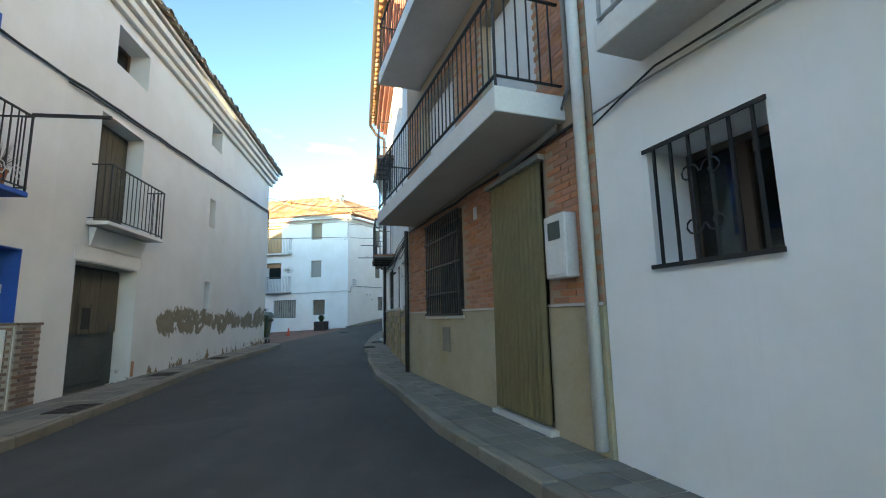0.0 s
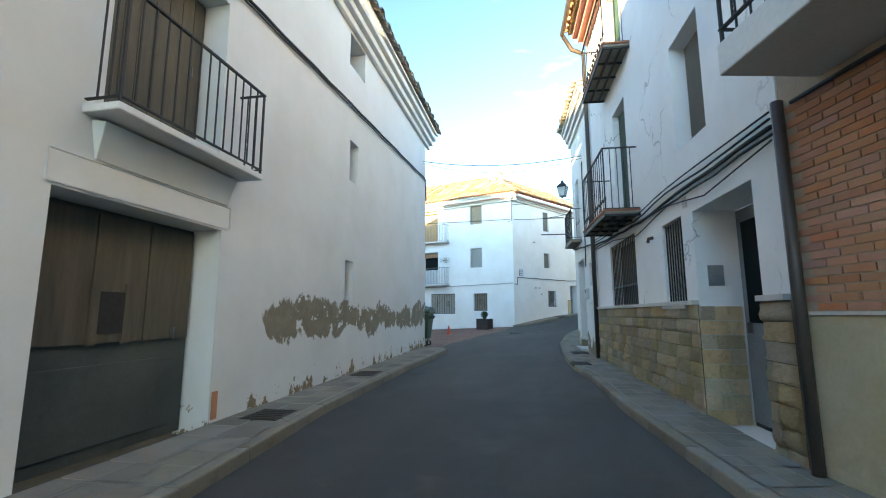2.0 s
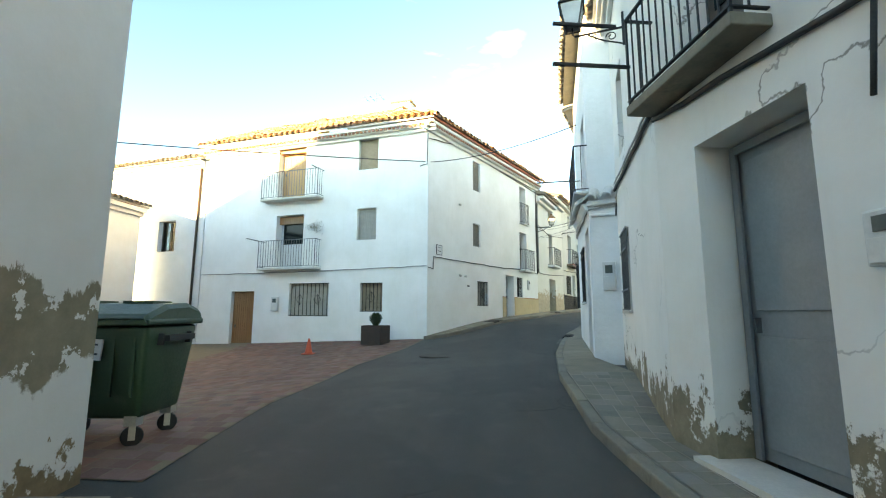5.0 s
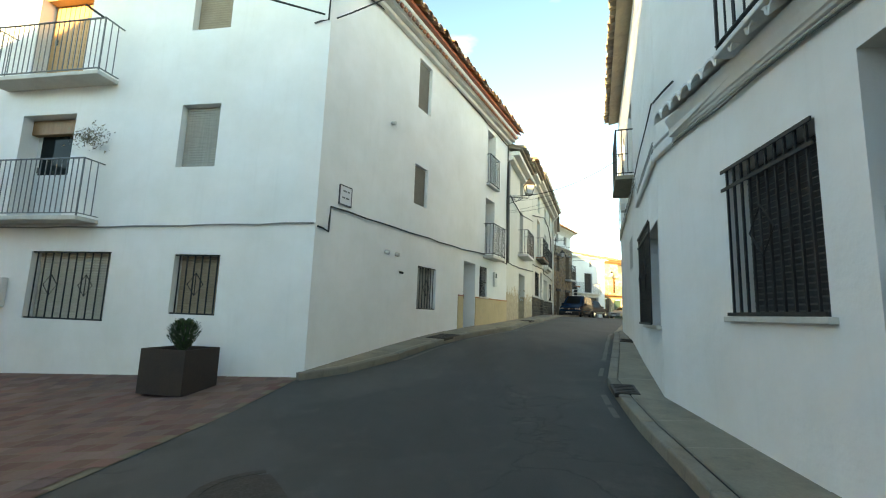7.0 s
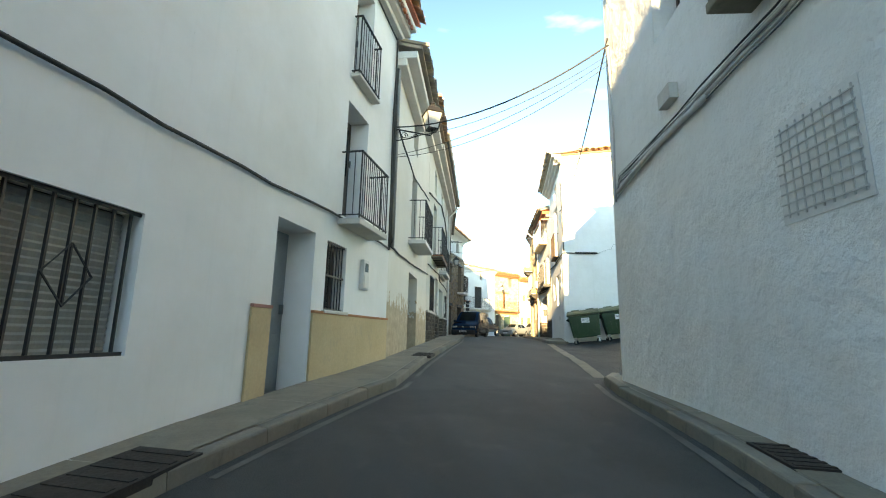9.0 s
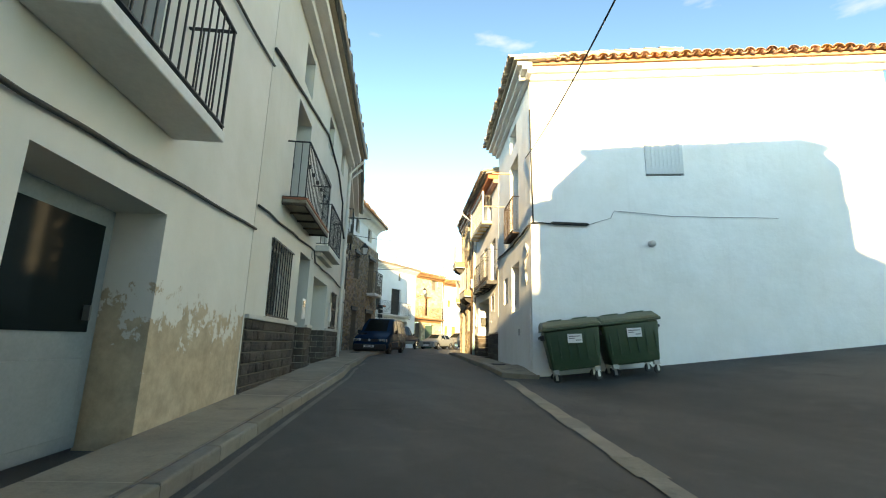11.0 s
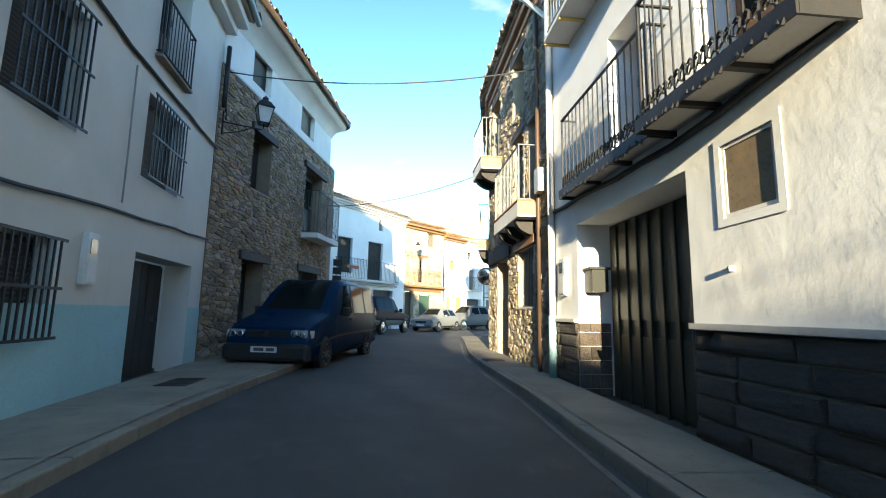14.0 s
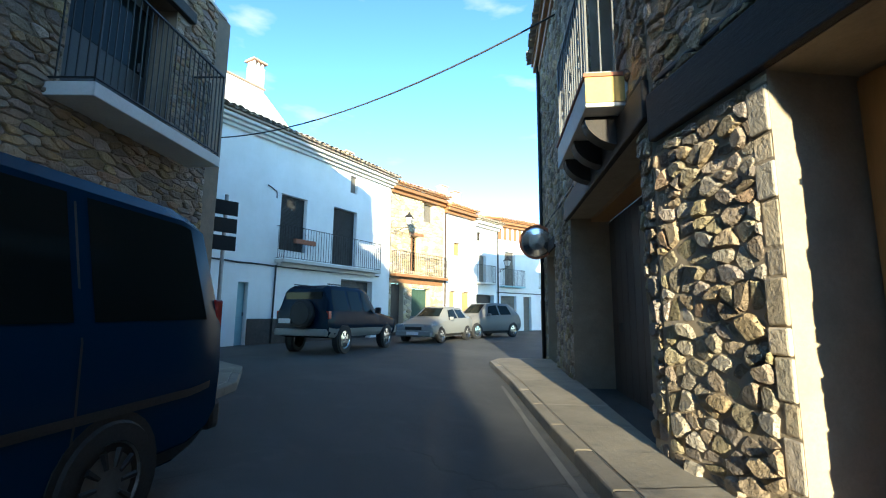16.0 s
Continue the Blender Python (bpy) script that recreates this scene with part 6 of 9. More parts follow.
for bmm, r0, r1, z0, z1 in ((bm, 1.6, 1.1, 1.2, 8.2), (bw, 1.58, 1.1, 8.203, 9.75), (br, 2.2, 0.0, 9.78, 9.95)):
    rows = []
    for i in range(N + 1):
        a = -math.pi / 2 + math.pi / 2 * i / N
        rows.append([bmm.verts.new(ST.at(cc[0] + r * math.cos(a) * 0.5, cc[1] + r * math.sin(a), z)) for r, z in ((r0, z0), (r0, z1), (r1, z1 + (0.35 if r1 == 0 else 0)), (r1, z0 + (0.3 if r1 == 0 else 0)))])
    for q0, q1 in zip(rows, rows[1:]):
        for j in range(4):
            if r1 == 0 and j == 2:
                continue
            bmm.faces.new((q0[j], q0[(j + 1) % 4], q1[(j + 1) % 4], q1[j]))
part("wall", bm, RUBBLE_MORTAR, ST.house, "rounded rubble stone corner")
part("wall", bw, WHITE_L0, ST.house, "rounded white attic corner")
part("roof", br, TILE, ST.house)
cove = [(-0.02, 9.3), (0.03, 9.4), (0.14, 9.55), (0.33, 9.68), (0.57, 9.74), (0.57, 9.775)]
bm = bmesh.new()
rows = [[bm.verts.new(ST.at(q, -o, z)) for o, z in cove] for q in (-0.1, 4.3, 8.7)]
rows += [[bm.verts.new(ST.at(8.7 + (1.6 + o) * 0.5 * math.sin(q * math.pi / 24), 1.6 - (1.6 + o) * math.cos(q * math.pi / 24), z)) for o, z in cove] for q in range(1, 13)]
for q0, q1 in zip(rows, rows[1:]):
    for j in range(5):
        bm.faces.new((q0[j], q0[j + 1], q1[j + 1], q1[j]))
part("cornice", bm, SLAB_WHITE, ST.house, "smooth white coved eaves carried round the corner", smooth=True)
rsn = random.Random(21)
pad = [(h[0] - 0.02, h[1] + 0.02, h[2] - 0.02, h[3] + 0.02) for h in hst]
rest, loose = rubble(ST, 0.03, 8.9, 1.75, 8.16, pad + [(1.4, 3.2, 4.05, 4.32), (5.4, 8.0, 4.05, 4.32), (1.55, 3.2, 7.26, 7.5), (5.5, 8.1, 7.42, 7.65)], rsn, 0.098, 2.7, 0.045, single=(0.0, 3.8, 3.2, 6.9), joint=0.006, taper=0.78)
stones = part("stone", rest, RUBBLE, ST.house)
stones["kind"] = "stuff"
for q in loose:
    part("stone", q, RUBBLE, stones)
# stones of the rounded corner
bm = bmesh.new()
z = 1.8
while z < 8.15:
    h = rsn.uniform(0.1, 0.19)
    a = -math.pi / 2
    while a < 0.0:
        w = rsn.uniform(0.1, 0.3)
        r = 1.6 + rsn.uniform(0.015, 0.05)
        pts = []
        for rr in (1.59, r):
            for aa, zz in ((a + 0.01, z + 0.012), (a + w - 0.01, z + 0.012), (a + w - 0.01, z + h - 0.012), (a + 0.01, z + h - 0.012)):
                pts.append(ST.at(cc[0] + rr * math.cos(aa) * 0.5, cc[1] + rr * math.sin(aa), zz))
        v = [bm.verts.new(p) for p in pts]
        for q in ((4, 5, 6, 7), (0, 1, 5, 4), (1, 2, 6, 5), (2, 3, 7, 6), (3, 0, 4, 7)):
            bm.faces.new([v[i] for i in q])
        a += w
    z += h
part("stone", bm, RUBBLE, ST.house)["kind"] = "stuff"
ST.block("lintel", BEAM, (1.42, 3.18, -0.09, 0.3, 4.1, 4.3), (5.42, 7.98, -0.09, 0.3, 4.1, 4.3), (1.57, 3.18, -0.09, 0.3, 7.3, 7.48), (5.52, 8.08, -0.12, 0.3, 7.45, 7.63), label="dark timber lintels", bevel=0.015)
# blind and doors are near-black, painting in the deep shade of these openings
ST.window(1.72, 2.85, 5.85, 7.3, 0.36, sill=WOOD_BROWN, cover="blind", cover_mat=SHUTTER)
ST.door(1.64, 2.83, 1.75, 4.08, 0.44, SHUTTER, planks=6, label="boarded door painted near-black for its shaded stone recess")
ST.door(5.77, 7.68, 5.32, 7.44, 0.35, SHUTTER, glass=True)
ST.door(5.62, 7.68, 1.75, 4.08, 0.44, SHUTTER, planks=10, label="dark garage door")
ST.balcony(5.55, 8.3, 5.3, 0.6, SLAB_WHITE, th=0.16, rail_h=1.35, bars=24, slab_label="white concrete balcony slab")
ST.pipe("downpipe", IRON, [(0.1, -0.09, 8.6), (0.08, -0.09, 7.2)], 0.05)
ST.cable([(0.3, 0, 7.0), (0.15, 0, 8.2), (0.16, 0, 8.6)], 0.02)

# white house with the long balcony, seen past the stone house
FA = Facade((11.2, 79), (18.5, 83.4), 1, 1.8, "white two-storey house with a long balcony and a garage", "house")
hfa = [(1.15, 2.4, 5.3, 7.45), (3.85, 5.3, 5.02, 7.5), (4.82, 5.27, 8.35, 9.15), (4.45, 6.5, 1.8, 4.42), (-0.4, 0.0, 1.8, 4.0)]
FA.wall(-6, 7.75, 1.2, 9.55, hfa, WHITE_L0)
FA.shell(-6, 7.75, 1.2, 9.55, 8, WHITE)
FA.roof(-6, 7.8, 9.6, 0.5, 4.5, 1.2, TILE_OLD, SLAB_WHITE, steps=3)
FA.window(1.15, 2.4, 5.3, 7.45, 0.2, cover="blind", cover_mat=SHUTTER)
FA.window(3.85, 5.3, 5.02, 7.5, 0.2, cover="blind", cover_mat=SHUTTER)
FA.window(4.82, 5.27, 8.35, 9.15, 0.15, leaf=0, cover="blind")
FA.door(4.47, 6.48, 1.85, 4.4, 0.3, SHUTTER, planks=8, label="dark garage door")
FA.door(-0.4, 0.0, 1.85, 4.0, 0.2, PIPE_BLUE)
FA.block("plinth", DARKBLOCK, (0.02, 4.44, -0.03, -0.003, 1.5, 2.75), label="dark stone plinth")
FA.balcony(1.0, 6.5, 4.92, 0.5, STONE_WHITE, th=0.12, rail_h=1.25, bars=40, brackets=0)
FA.block("corbel", STONE_WHITE, (1.1, 6.4, -0.25, -0.004, 4.66, 4.80))
FA.cable([(-6, 0, 4.75), (1.0, 0, 4.65), (6.9, 0, 4.7)], 0.03, CABLE)
FA.cable([(0.5, 0, 7.6), (0.9, 0, 7.45), (0.92, 0, 7.2)], 0.02)
FA.pipe("downpipe", CABLE, [(1.05, -0.05, 4.7), (1.0, -0.05, 1.9)], 0.03)
FA.block("gable", WHITE_L0, (-4, 1.9, 2.6, 4.6, 9.6, 12.6), label="unseen white block added to shade the corner house above the roof")
bm = bmesh.new()
v = [bm.verts.new(FA.at(q, d, z)) for d in (2.6, 4.6) for q, z in ((1.903, 9.9), (1.903, 12.5), (4.1, 10.9), (4.1, 9.9))]
bm.faces.new(v[:4])
bm.faces.new(v[4:])
for i in range(4):
    bm.faces.new((v[i], v[(i + 1) % 4], v[4 + (i + 1) % 4], v[4 + i]))
part("gable", bm, WHITE_L0, FA.house)
FA.block("gable_coping", TILE, (-4.05, 1.95, 2.55, 4.65, 12.602, 12.68))
c = FA.block("chimney", WHITE_L0, (1.35, 1.9, 2.62, 3.1, 12.685, 13.6), label="white plastered chimney with a capped top")
for i in range(3):
    FA.block("chimney_post", WHITE_L0, (1.37 + 0.2 * i, 1.45 + 0.2 * i, 2.64, 3.08, 13.603, 13.8), parent=c)
FA.block("chimney_cap", TILE, (1.27, 1.98, 2.54, 3.18, 13.803, 13.88), parent=c)
FA.block("flower_pot", TERRACOTTA, (1.5, 2.5, -0.5, -0.36, 5.55, 5.72), label="red flower box")
FB = Facade((17.82, 83.18), (22.6, 85.21), 1, 1.85, "sunlit rubble stone house with wooden lintels and a balcony", "house")
hfb = [(1.6, 2.25, 5.2, 7.1), (2.6, 3.4, 8.0, 9.05), (0.25, 1.15, 1.8, 4.5), (1.75, 3.2, 1.8, 4.3)]
FB.wall(0.0, 4.35, 1.4, 9.3, hfb, YELLOW_MORTAR)
FB.roof(-0.05, 4.35, 9.45, 0.5, 4.5, 1.2, TILE, WOOD_BROWN, under=WOOD_BROWN)
FB.window(1.6, 2.25, 5.2, 7.1, frame=WOOD_BROWN)
FB.window(2.6, 3.4, 8.0, 9.05, frame=WOOD_BROWN, cover="blind")
FB.door(0.27, 1.13, 1.85, 4.48, 0.3, WOOD_DARK)
FB.door(1.77, 3.18, 1.85, 4.28, 0.3, GREEN_BLIND, planks=6, label="green double door")
FB.block("lintel", WOOD_BROWN, (0.1, 4.2, -0.06, 0.2, 4.52, 4.72), (1.4, 2.6, -0.05, 0.2, 7.12, 7.26), (2.4, 3.6, -0.05, 0.2, 9.06, 9.18))
FB.balcony(0.15, 4.3, 4.95, 0.45, WOOD_BROWN, th=0.14, rail_h=1.15, bars=28)
rest, _ = rubble(FB, 0.02, 4.33, 1.8, 9.28, [(h[0] - .02, h[1] + .02, h[2] - .02, h[3] + .02) for h in hfb] + [(0.1, 4.2, 4.5, 4.75), (1.4, 2.6, 7.1, 7.28), (2.4, 3.6, 9.04, 9.2)], random.Random(4), 0.19, 1.6, 0.05)
part("stone", rest, YELLOW_RUBBLE, FB.house)["kind"] = "stuff"
FC = Facade((17.82, 83.18), (22.6, 85.21), 1, 1.85, "white terraced house with a tiled roof and wooden doors", "house")
hfc = [(5.3, 6.0, 6.4, 7.2), (4.9, 5.6, 1.8, 4.3), (6.1, 7.0, 1.8, 4.3)]
FC.wall(4.38, 7.3, 1.4, 9.1, hfc, WHITE_L0)
FC.roof(4.36, 7.3, 9.15, 0.5, 4.5, 1.2, TILE, WOOD_BROWN)
FC.window(5.3, 6.0, 6.4, 7.2, frame=WOOD_LIGHT, cover="blind", cover_mat=WOOD_LIGHT)
FC.door(4.92, 5.58, 1.85, 4.28, 0.2, WOOD_LIGHT)
FC.door(6.12, 6.98, 1.85, 4.28, 0.2, WOOD_LIGHT)
FC.pipe("downpipe", IRON_RUST, [(4.45, -0.06, 9.1), (4.45, -0.06, 1.9)], 0.05)
FD = Facade((17.82, 83.18), (22.6, 85.21), 1, 1.85, "white terraced house with a dark downpipe and an iron balcony", "house")
hfd = [(7.9, 8.7, 5.0, 6.7), (7.7, 8.3, 7.6, 8.2), (7.6, 9.6, 1.8, 4.2)]
FD.wall(7.33, 10.1, 1.4, 8.8, hfd, WHITE_L0)
FD.roof(7.32, 10.1, 8.85, 0.5, 4.5, 1.2, TILE_OLD, SLAB_WHITE)
FD.window(7.9, 8.7, 5.0, 6.7, cover="blind")
FD.window(7.7, 8.3, 7.6, 8.2, leaf=0)
FD.door(7.62, 9.58, 1.85, 4.2, 0.3, SHUTTER, planks=8)
FD.balcony(7.5, 9.2, 4.95, 0.45, STONE_WHITE, rail_h=1.1, bars=14)
FD.pipe("downpipe", CABLE, [(10.0, -0.07, 8.8), (10.0, -0.07, 1.9)], 0.06)
FE = Facade((26.9, 87.0), (36, 88.6), 1, 1.85, "far white house with a brown-trimmed gallery under the roof", "house")
hfe = [(0.8, 1.8, 4.9, 7.2), (0.4, 1.9, 1.8, 4.2), (2.6, 3.4, 1.8, 4.2), (4.6, 5.4, 5.0, 7.0), (6.8, 7.6, 5.0, 7.0), (4.4, 5.4, 1.8, 4.0)]
FE.wall(0.0, 12, 1.4, 9.2, hfe, WHITE_L0)
FE.roof(-0.1, 12, 9.2, 0.5, 4.5, 1.2, TILE, WOOD_BROWN)
for h in hfe:
    FE.window(*h, cover="blind")
for i in range(6):
    FE.block("gallery_panel", WOOD_BROWN, (0.2 + 0.5 * i, 0.5 + 0.5 * i, -0.02, -0.003, 8.0, 8.9))
FE.balcony(0.3, 2.3, 4.85, 0.5, BLUE_BASE, rail_h=1.1, bars=16)
FE.balcony(4.2, 5.8, 4.9, 0.5, STONE_WHITE, rail_h=1.1, bars=14)
FE.balcony(6.4, 8.0, 4.9, 0.5, STONE_WHITE, rail_h=1.1, bars=14)
FE.cable([(0, 0, 4.4), (12, 0, 4.4)], 0.03)
for fac, s, z in ((FA, 6.5, 10.2), (FC, 6.6, 10.3), (FD, 8.0, 10.2)):
    c = fac.block("chimney", CREAM, (s, s + 0.5, 2.0, 2.4, z - 0.6, z + 1.0), label="plastered chimney")
    fac.block("chimney_cap", TILE, (s - 0.06, s + 0.56, 1.94, 2.46, z + 1.003, z + 1.07), parent=c)

# ---- houses on the right ----
R00 = Facade((1.12, 4.35), (-.74, 9.51), -1, 0.05, "white plastered house with a barred window in a deep reveal", "house")
# runs on unseen behind the start, lengthened to shut out low sky light
R00.wall(-26, -0.66, -0.2, 8.8, [(-2.1, -1.22, 1.6, 2.48)], WHITE_L0)
R00.shell(-26, -0.66, -0.2, 8.8, 7, WHITE)
R00.block("wall", WHITE, (-26, -0.66, 0.46, 7.3, 8.81, 8.9), label="roof slab")
w = R00.window(-2.1, -1.22, 1.6, 2.48, 0.38, bars=6, proud=0.01)
for sx in (-1, 1):
    for zz in (1.0, -1.0):
        bm = bmesh.new()
        tube(bm, [R00.at(-1.66 + sx * (0.08 - 0.006 * q) * math.cos(q * 0.7) - sx * 0.085, -0.02, 2.02 + zz * 0.17 + zz * (0.075 - 0.006 * q) * math.sin(q * 0.7)) for q in range(11)], 0.007, 5)
        part("scroll", bm, IRON, w)
b = R00.balcony(-6.5, -1.25, 3.38, 0.42, SLAB_WHITE, th=0.2, rail_h=1.0, bars=36, bar_mat=GALV)
R00.cable([(-9, 0, 2.6), (-1.8, 0, 2.98), (-0.7, 0, 3.0)], 0.009, CABLE_WHITE)
R00.cable([(-9, 0, 2.75), (-1.4, 0, 3.06), (-0.7, 0, 2.9)], 0.009)

R0 = Facade((1.12, 4.35), (-.74, 9.51), -1, 0.05, "red brick house with a sand-coloured plaster plinth and a long balcony", "house")
h0 = [(0.17, 1.24, 0.15, 2.9), (2.42, 4.1, 1.3, 2.92), (2.6, 4.4, 3.4, 5.4), (0.2, 1.6, 3.4, 5.4)]
R0.wall(-0.64, 5.46, 1.36, 8.6, [(a, b, max(c, 1.3), d) for a, b, c, d in h0], MORTAR)
R0.wall(-0.64, 5.46, -0.2, 1.355, [(0.17, 1.24, 0.15, 1.4), (2.42, 4.1, 1.3, 1.4)], SAND_BASE, label="sand-coloured plaster plinth", d0=-0.025, th=0.475)
R0.shell(-0.64, 5.36, -0.2, 8.6, 7, WHITE)
R0.block("wall", WHITE, (-0.64, 5.36, 0.46, 7.3, 8.61, 8.75), label="roof slab")
cap = R0.block("plinth_cap", STONE_WHITE, (-0.62, 0.165, -0.045, -0.003, 1.36, 1.385), (1.245, 2.415, -0.045, -0.003, 1.36, 1.385), (4.105, 5.35, -0.045, -0.003, 1.36, 1.385))
bmx = bmesh.new()
box(bmx, -0.118, 0.118, -0.008, 0.02, -0.026, 0.026)
brick_me = finish(bmx)
brick_me.materials.append(BRICK)
rb = random.Random(2)
far_bricks = bmesh.new()
for r in range(66):
    z = 1.42 + r * 0.064
    for c in range(26):
        s = -0.52 + c * 0.248 + (0.124 if r % 2 else 0)
        if s > 5.33 or any(a - 0.09 < s < b_ + 0.09 and lo - 0.03 < z < hi + 0.03 for a, b_, lo, hi in h0) or 3.08 < z < 3.4:
            continue
        if z < 3.08:
            piece("brick", brick_me, cap, Matrix.Translation(R0.at(s, rb.uniform(-0.003, 0.002), z + rb.uniform(-0.002, 0.002))))
        else:
            R0.box(far_bricks, s - 0.118, s + 0.118, -0.008, 0.02, z - 0.026, z + 0.026)
part("brick", far_bricks, BRICK, cap)["kind"] = "stuff"
# corrugated roller curtain hung over the door
bm = bmesh.new()
n = 84
lo, hi = [], []
for i in range(n + 1):
    s = 0.14 + 1.14 * i / n
    d = -0.075 + 0.028 * math.sin(i * 2 * math.pi / 7)
    lo.append(bm.verts.new(R0.at(s, d, 0.24)))
    hi.append(bm.verts.new(R0.at(s, d * 0.8, 2.86)))
for i in range(n):
    bm.faces.new((lo[i], lo[i + 1], hi[i + 1], hi[i]))
part("door_curtain", bm, OLIVE_SHEET, R0.house, "olive striped cloth curtain hanging over the door", smooth=True)
R0.block("curtain_rail", GALV, (0.08, 1.36, -0.12, -0.03, 2.862, 2.92))
R0.door(0.19, 1.22, 0.17, 2.88, 0.2, WOOD_DARK)
R0.block("door_step", STONE_WHITE, (0.1, 1.35, -0.12, 0.1, 0.1, 0.2))
w = R0.window(2.42, 4.1, 1.3, 2.92, 0.25, bars=17, cross=(0.22, 0.5, 0.78), proud=0.06, sill=STONE_WHITE, cover="blind", cover_mat=MID_SHUTTER)
bm = bmesh.new()
for i in range(17):
    s = 2.42 + 1.68 * (i + 0.5) / 17
    for k in range(9):
        z = 1.42 + k * 0.17
        R0.box(bm, s - 0.03, s + 0.03, -0.075, -0.066, z, z + 0.014)
part("ornament", bm, IRON, w)["kind"] = "stuff"
R0.block("hatch", CONCRETE, (2.98, 3.3, -0.04, -0.026, 0.74, 1.12), label="small grey service hatch")
R0.meter(-0.17, 1.62, 0.34, 0.6, 0.14)
b = R0.balcony(-0.28, 5.06, 3.38, 0.76, SLAB_WHITE, th=0.25, rail_h=1.0, bars=40, slab_label="thick white concrete balcony slab", low_rail=0.12)
bm = bmesh.new()
for i in range(4):
    R0.box(bm, 3.9 + 0.1 * i, 3.92 + 0.1 * i, -0.745, -0.735, 3.55, 4.3)
for a, b2 in (((3.85, 3.6), (4.3, 4.25)), ((3.85, 4.25), (4.3, 3.6))):
    tube(bm, [R0.at(a[0], -0.75, a[1]), R0.at(b2[0], -0.75, b2[1])], 0.01, 5)
part("ornament", bm, IRON, b)
R0.window(2.6, 4.4, 3.4, 5.4, 0.2, frame=DOOR_WHITE, cover="blind", cover_mat=PLATE_WHITE)
R0.window(0.2, 1.6, 3.4, 5.4, 0.2, frame=DOOR_WHITE, cover="blind", cover_mat=PLATE_WHITE)
R0.balcony(-0.28, 4.5, 6.1, 0.85, SLAB_WHITE, th=0.25, rail_h=1.0, bars=36, slab_label="upper white concrete balcony slab")
R0.pipe("downpipe", PIPE_WHITE, [(-0.56, -0.07, 8.6), (-0.56, -0.07, 0.2)], 0.055)
R0.pipe("conduit", CABLE_WHITE, [(-0.42, -0.05, 8.0), (-0.42, -0.05, 3.4), (-0.15, -0.05, 3.08), (1.0, -0.05, 2.99)], 0.035)
R0.pipe("downpipe", PIPE_BROWN, [(5.4, -0.07, 3.1), (5.4, -0.07, 0.15)], 0.045)
R0.cable([(-0.6, 0, 3.02), (1.5, 0, 3.03), (5.3, 0, 3.05)], 0.018)
R0.block("number_tile", PLATE_WHITE, (1.85, 1.97, -0.015, -0.009, 2.62, 2.8))

R1 = Facade((-.74, 9.51), (-2.2, 17.3), -1, 0.1, "white house with sandstone plinth, barred windows and green shutters", "house")
hr1 = [(4.4, 6.35, 1.52, 2.82), (2.23, 2.97, 1.48, 2.65), (0.5, 1.87, 0.1, 2.62), (4.55, 5.5, 3.12, 5.5), (4.5, 5.5, 6.2, 8.2), (1.2, 2.2, 6.3, 7.8), (1.3, 2.2, 3.5, 5.0)]
R1.wall(0.0, 7.82, -0.2, 8.75, hr1, WHITE_R1, th=0.5)
R1.shell(0.05, 7.82, -0.2, 8.75, 8, WHITE, th=0.5)
R1.roof(0.05, 7.6, 8.8, 0.5, 4.3, 1.1, TILE, TILE_UNDER, steps=3)
R1.pipe("eaves_gutter", WOOD_DARK, [(0.05, -0.66, 8.86), (7.6, -0.66, 8.86), (7.75, -0.4, 8.5), (7.72, -0.06, 8.3)], 0.06)
R1.window(4.4, 6.35, 1.52, 2.82, 0.25, bars=16, cross=(0.3,), proud=-0.04, cover="blind", cover_mat=SHUTTER)
R1.window(2.23, 2.97, 1.48, 2.65, 0.25, bars=8, proud=-0.04, cover="curtain", sill=STONE_WHITE)
R1.door(0.52, 1.85, 0.15, 2.6, 0.48, DOOR_GREY, glass=True, label="grey glazed entrance door in a recess")
R1.block("entry_panel", GALV, (1.862, 1.869, 0.12, 0.3, 1.7, 1.95), label="steel intercom panel")
for a, z in ((4.57, 3.14), (4.52, 6.22)):
    R1.window(a, a + 0.93, z, z + 2.0 if z > 5 else 5.48, 0.15, cover="blind", cover_mat=GREEN_BLIND)
R1.window(1.2, 2.2, 6.3, 7.8, cover="blind")
R1.window(1.3, 2.2, 3.5, 5.0, cover="blind")
for z, s1, o in ((3.12, 6.05, 0.6), (6.22, 6.1, 0.48)):
    b = R1.balcony(3.93, s1, z, o, CONCRETE, th=0.05, rail_h=1.15, bars=12, edge=TERRACOTTA, slab_label="thin tiled balcony floor on an iron frame")
    for i in range(3):
        R1.block("floor_frame", IRON, (3.93, s1, -o + o * i / 3, -o + o * i / 3 + 0.03, z - 0.09, z - 0.052), parent=b)
    R1.block("floor_frame", IRON, *[(3.93 + k * (s1 - 3.96) / 4, 3.96 + k * (s1 - 3.96) / 4, -o, -0.005, z - 0.088, z - 0.053) for k in range(5)], parent=b)
    for i in range(13):
        s = 3.96 + (s1 - 3.99) * i / 12
        R1.block("finial", IRON, (s - 0.025, s + 0.025, -o + 0.012, -o + 0.047, z + 0.2, z + 0.25), parent=b)
cap1 = R1.block("plinth_cap", STONE_WHITE, (1.88, 7.8, -0.075, -0.003, 1.48, 1.53), (0.07, 0.49, -0.075, -0.003, 1.48, 1.53))
R1.block("plinth_mortar", SAND_JOINT, (1.88, 7.8, -0.02, -0.003, -0.1, 1.478), (0.07, 0.49, -0.02, -0.003, -0.1, 1.478))
sand_me = split_faces(SANDSTONE, 0.016, 0.022, 9)
rr1 = random.Random(14)
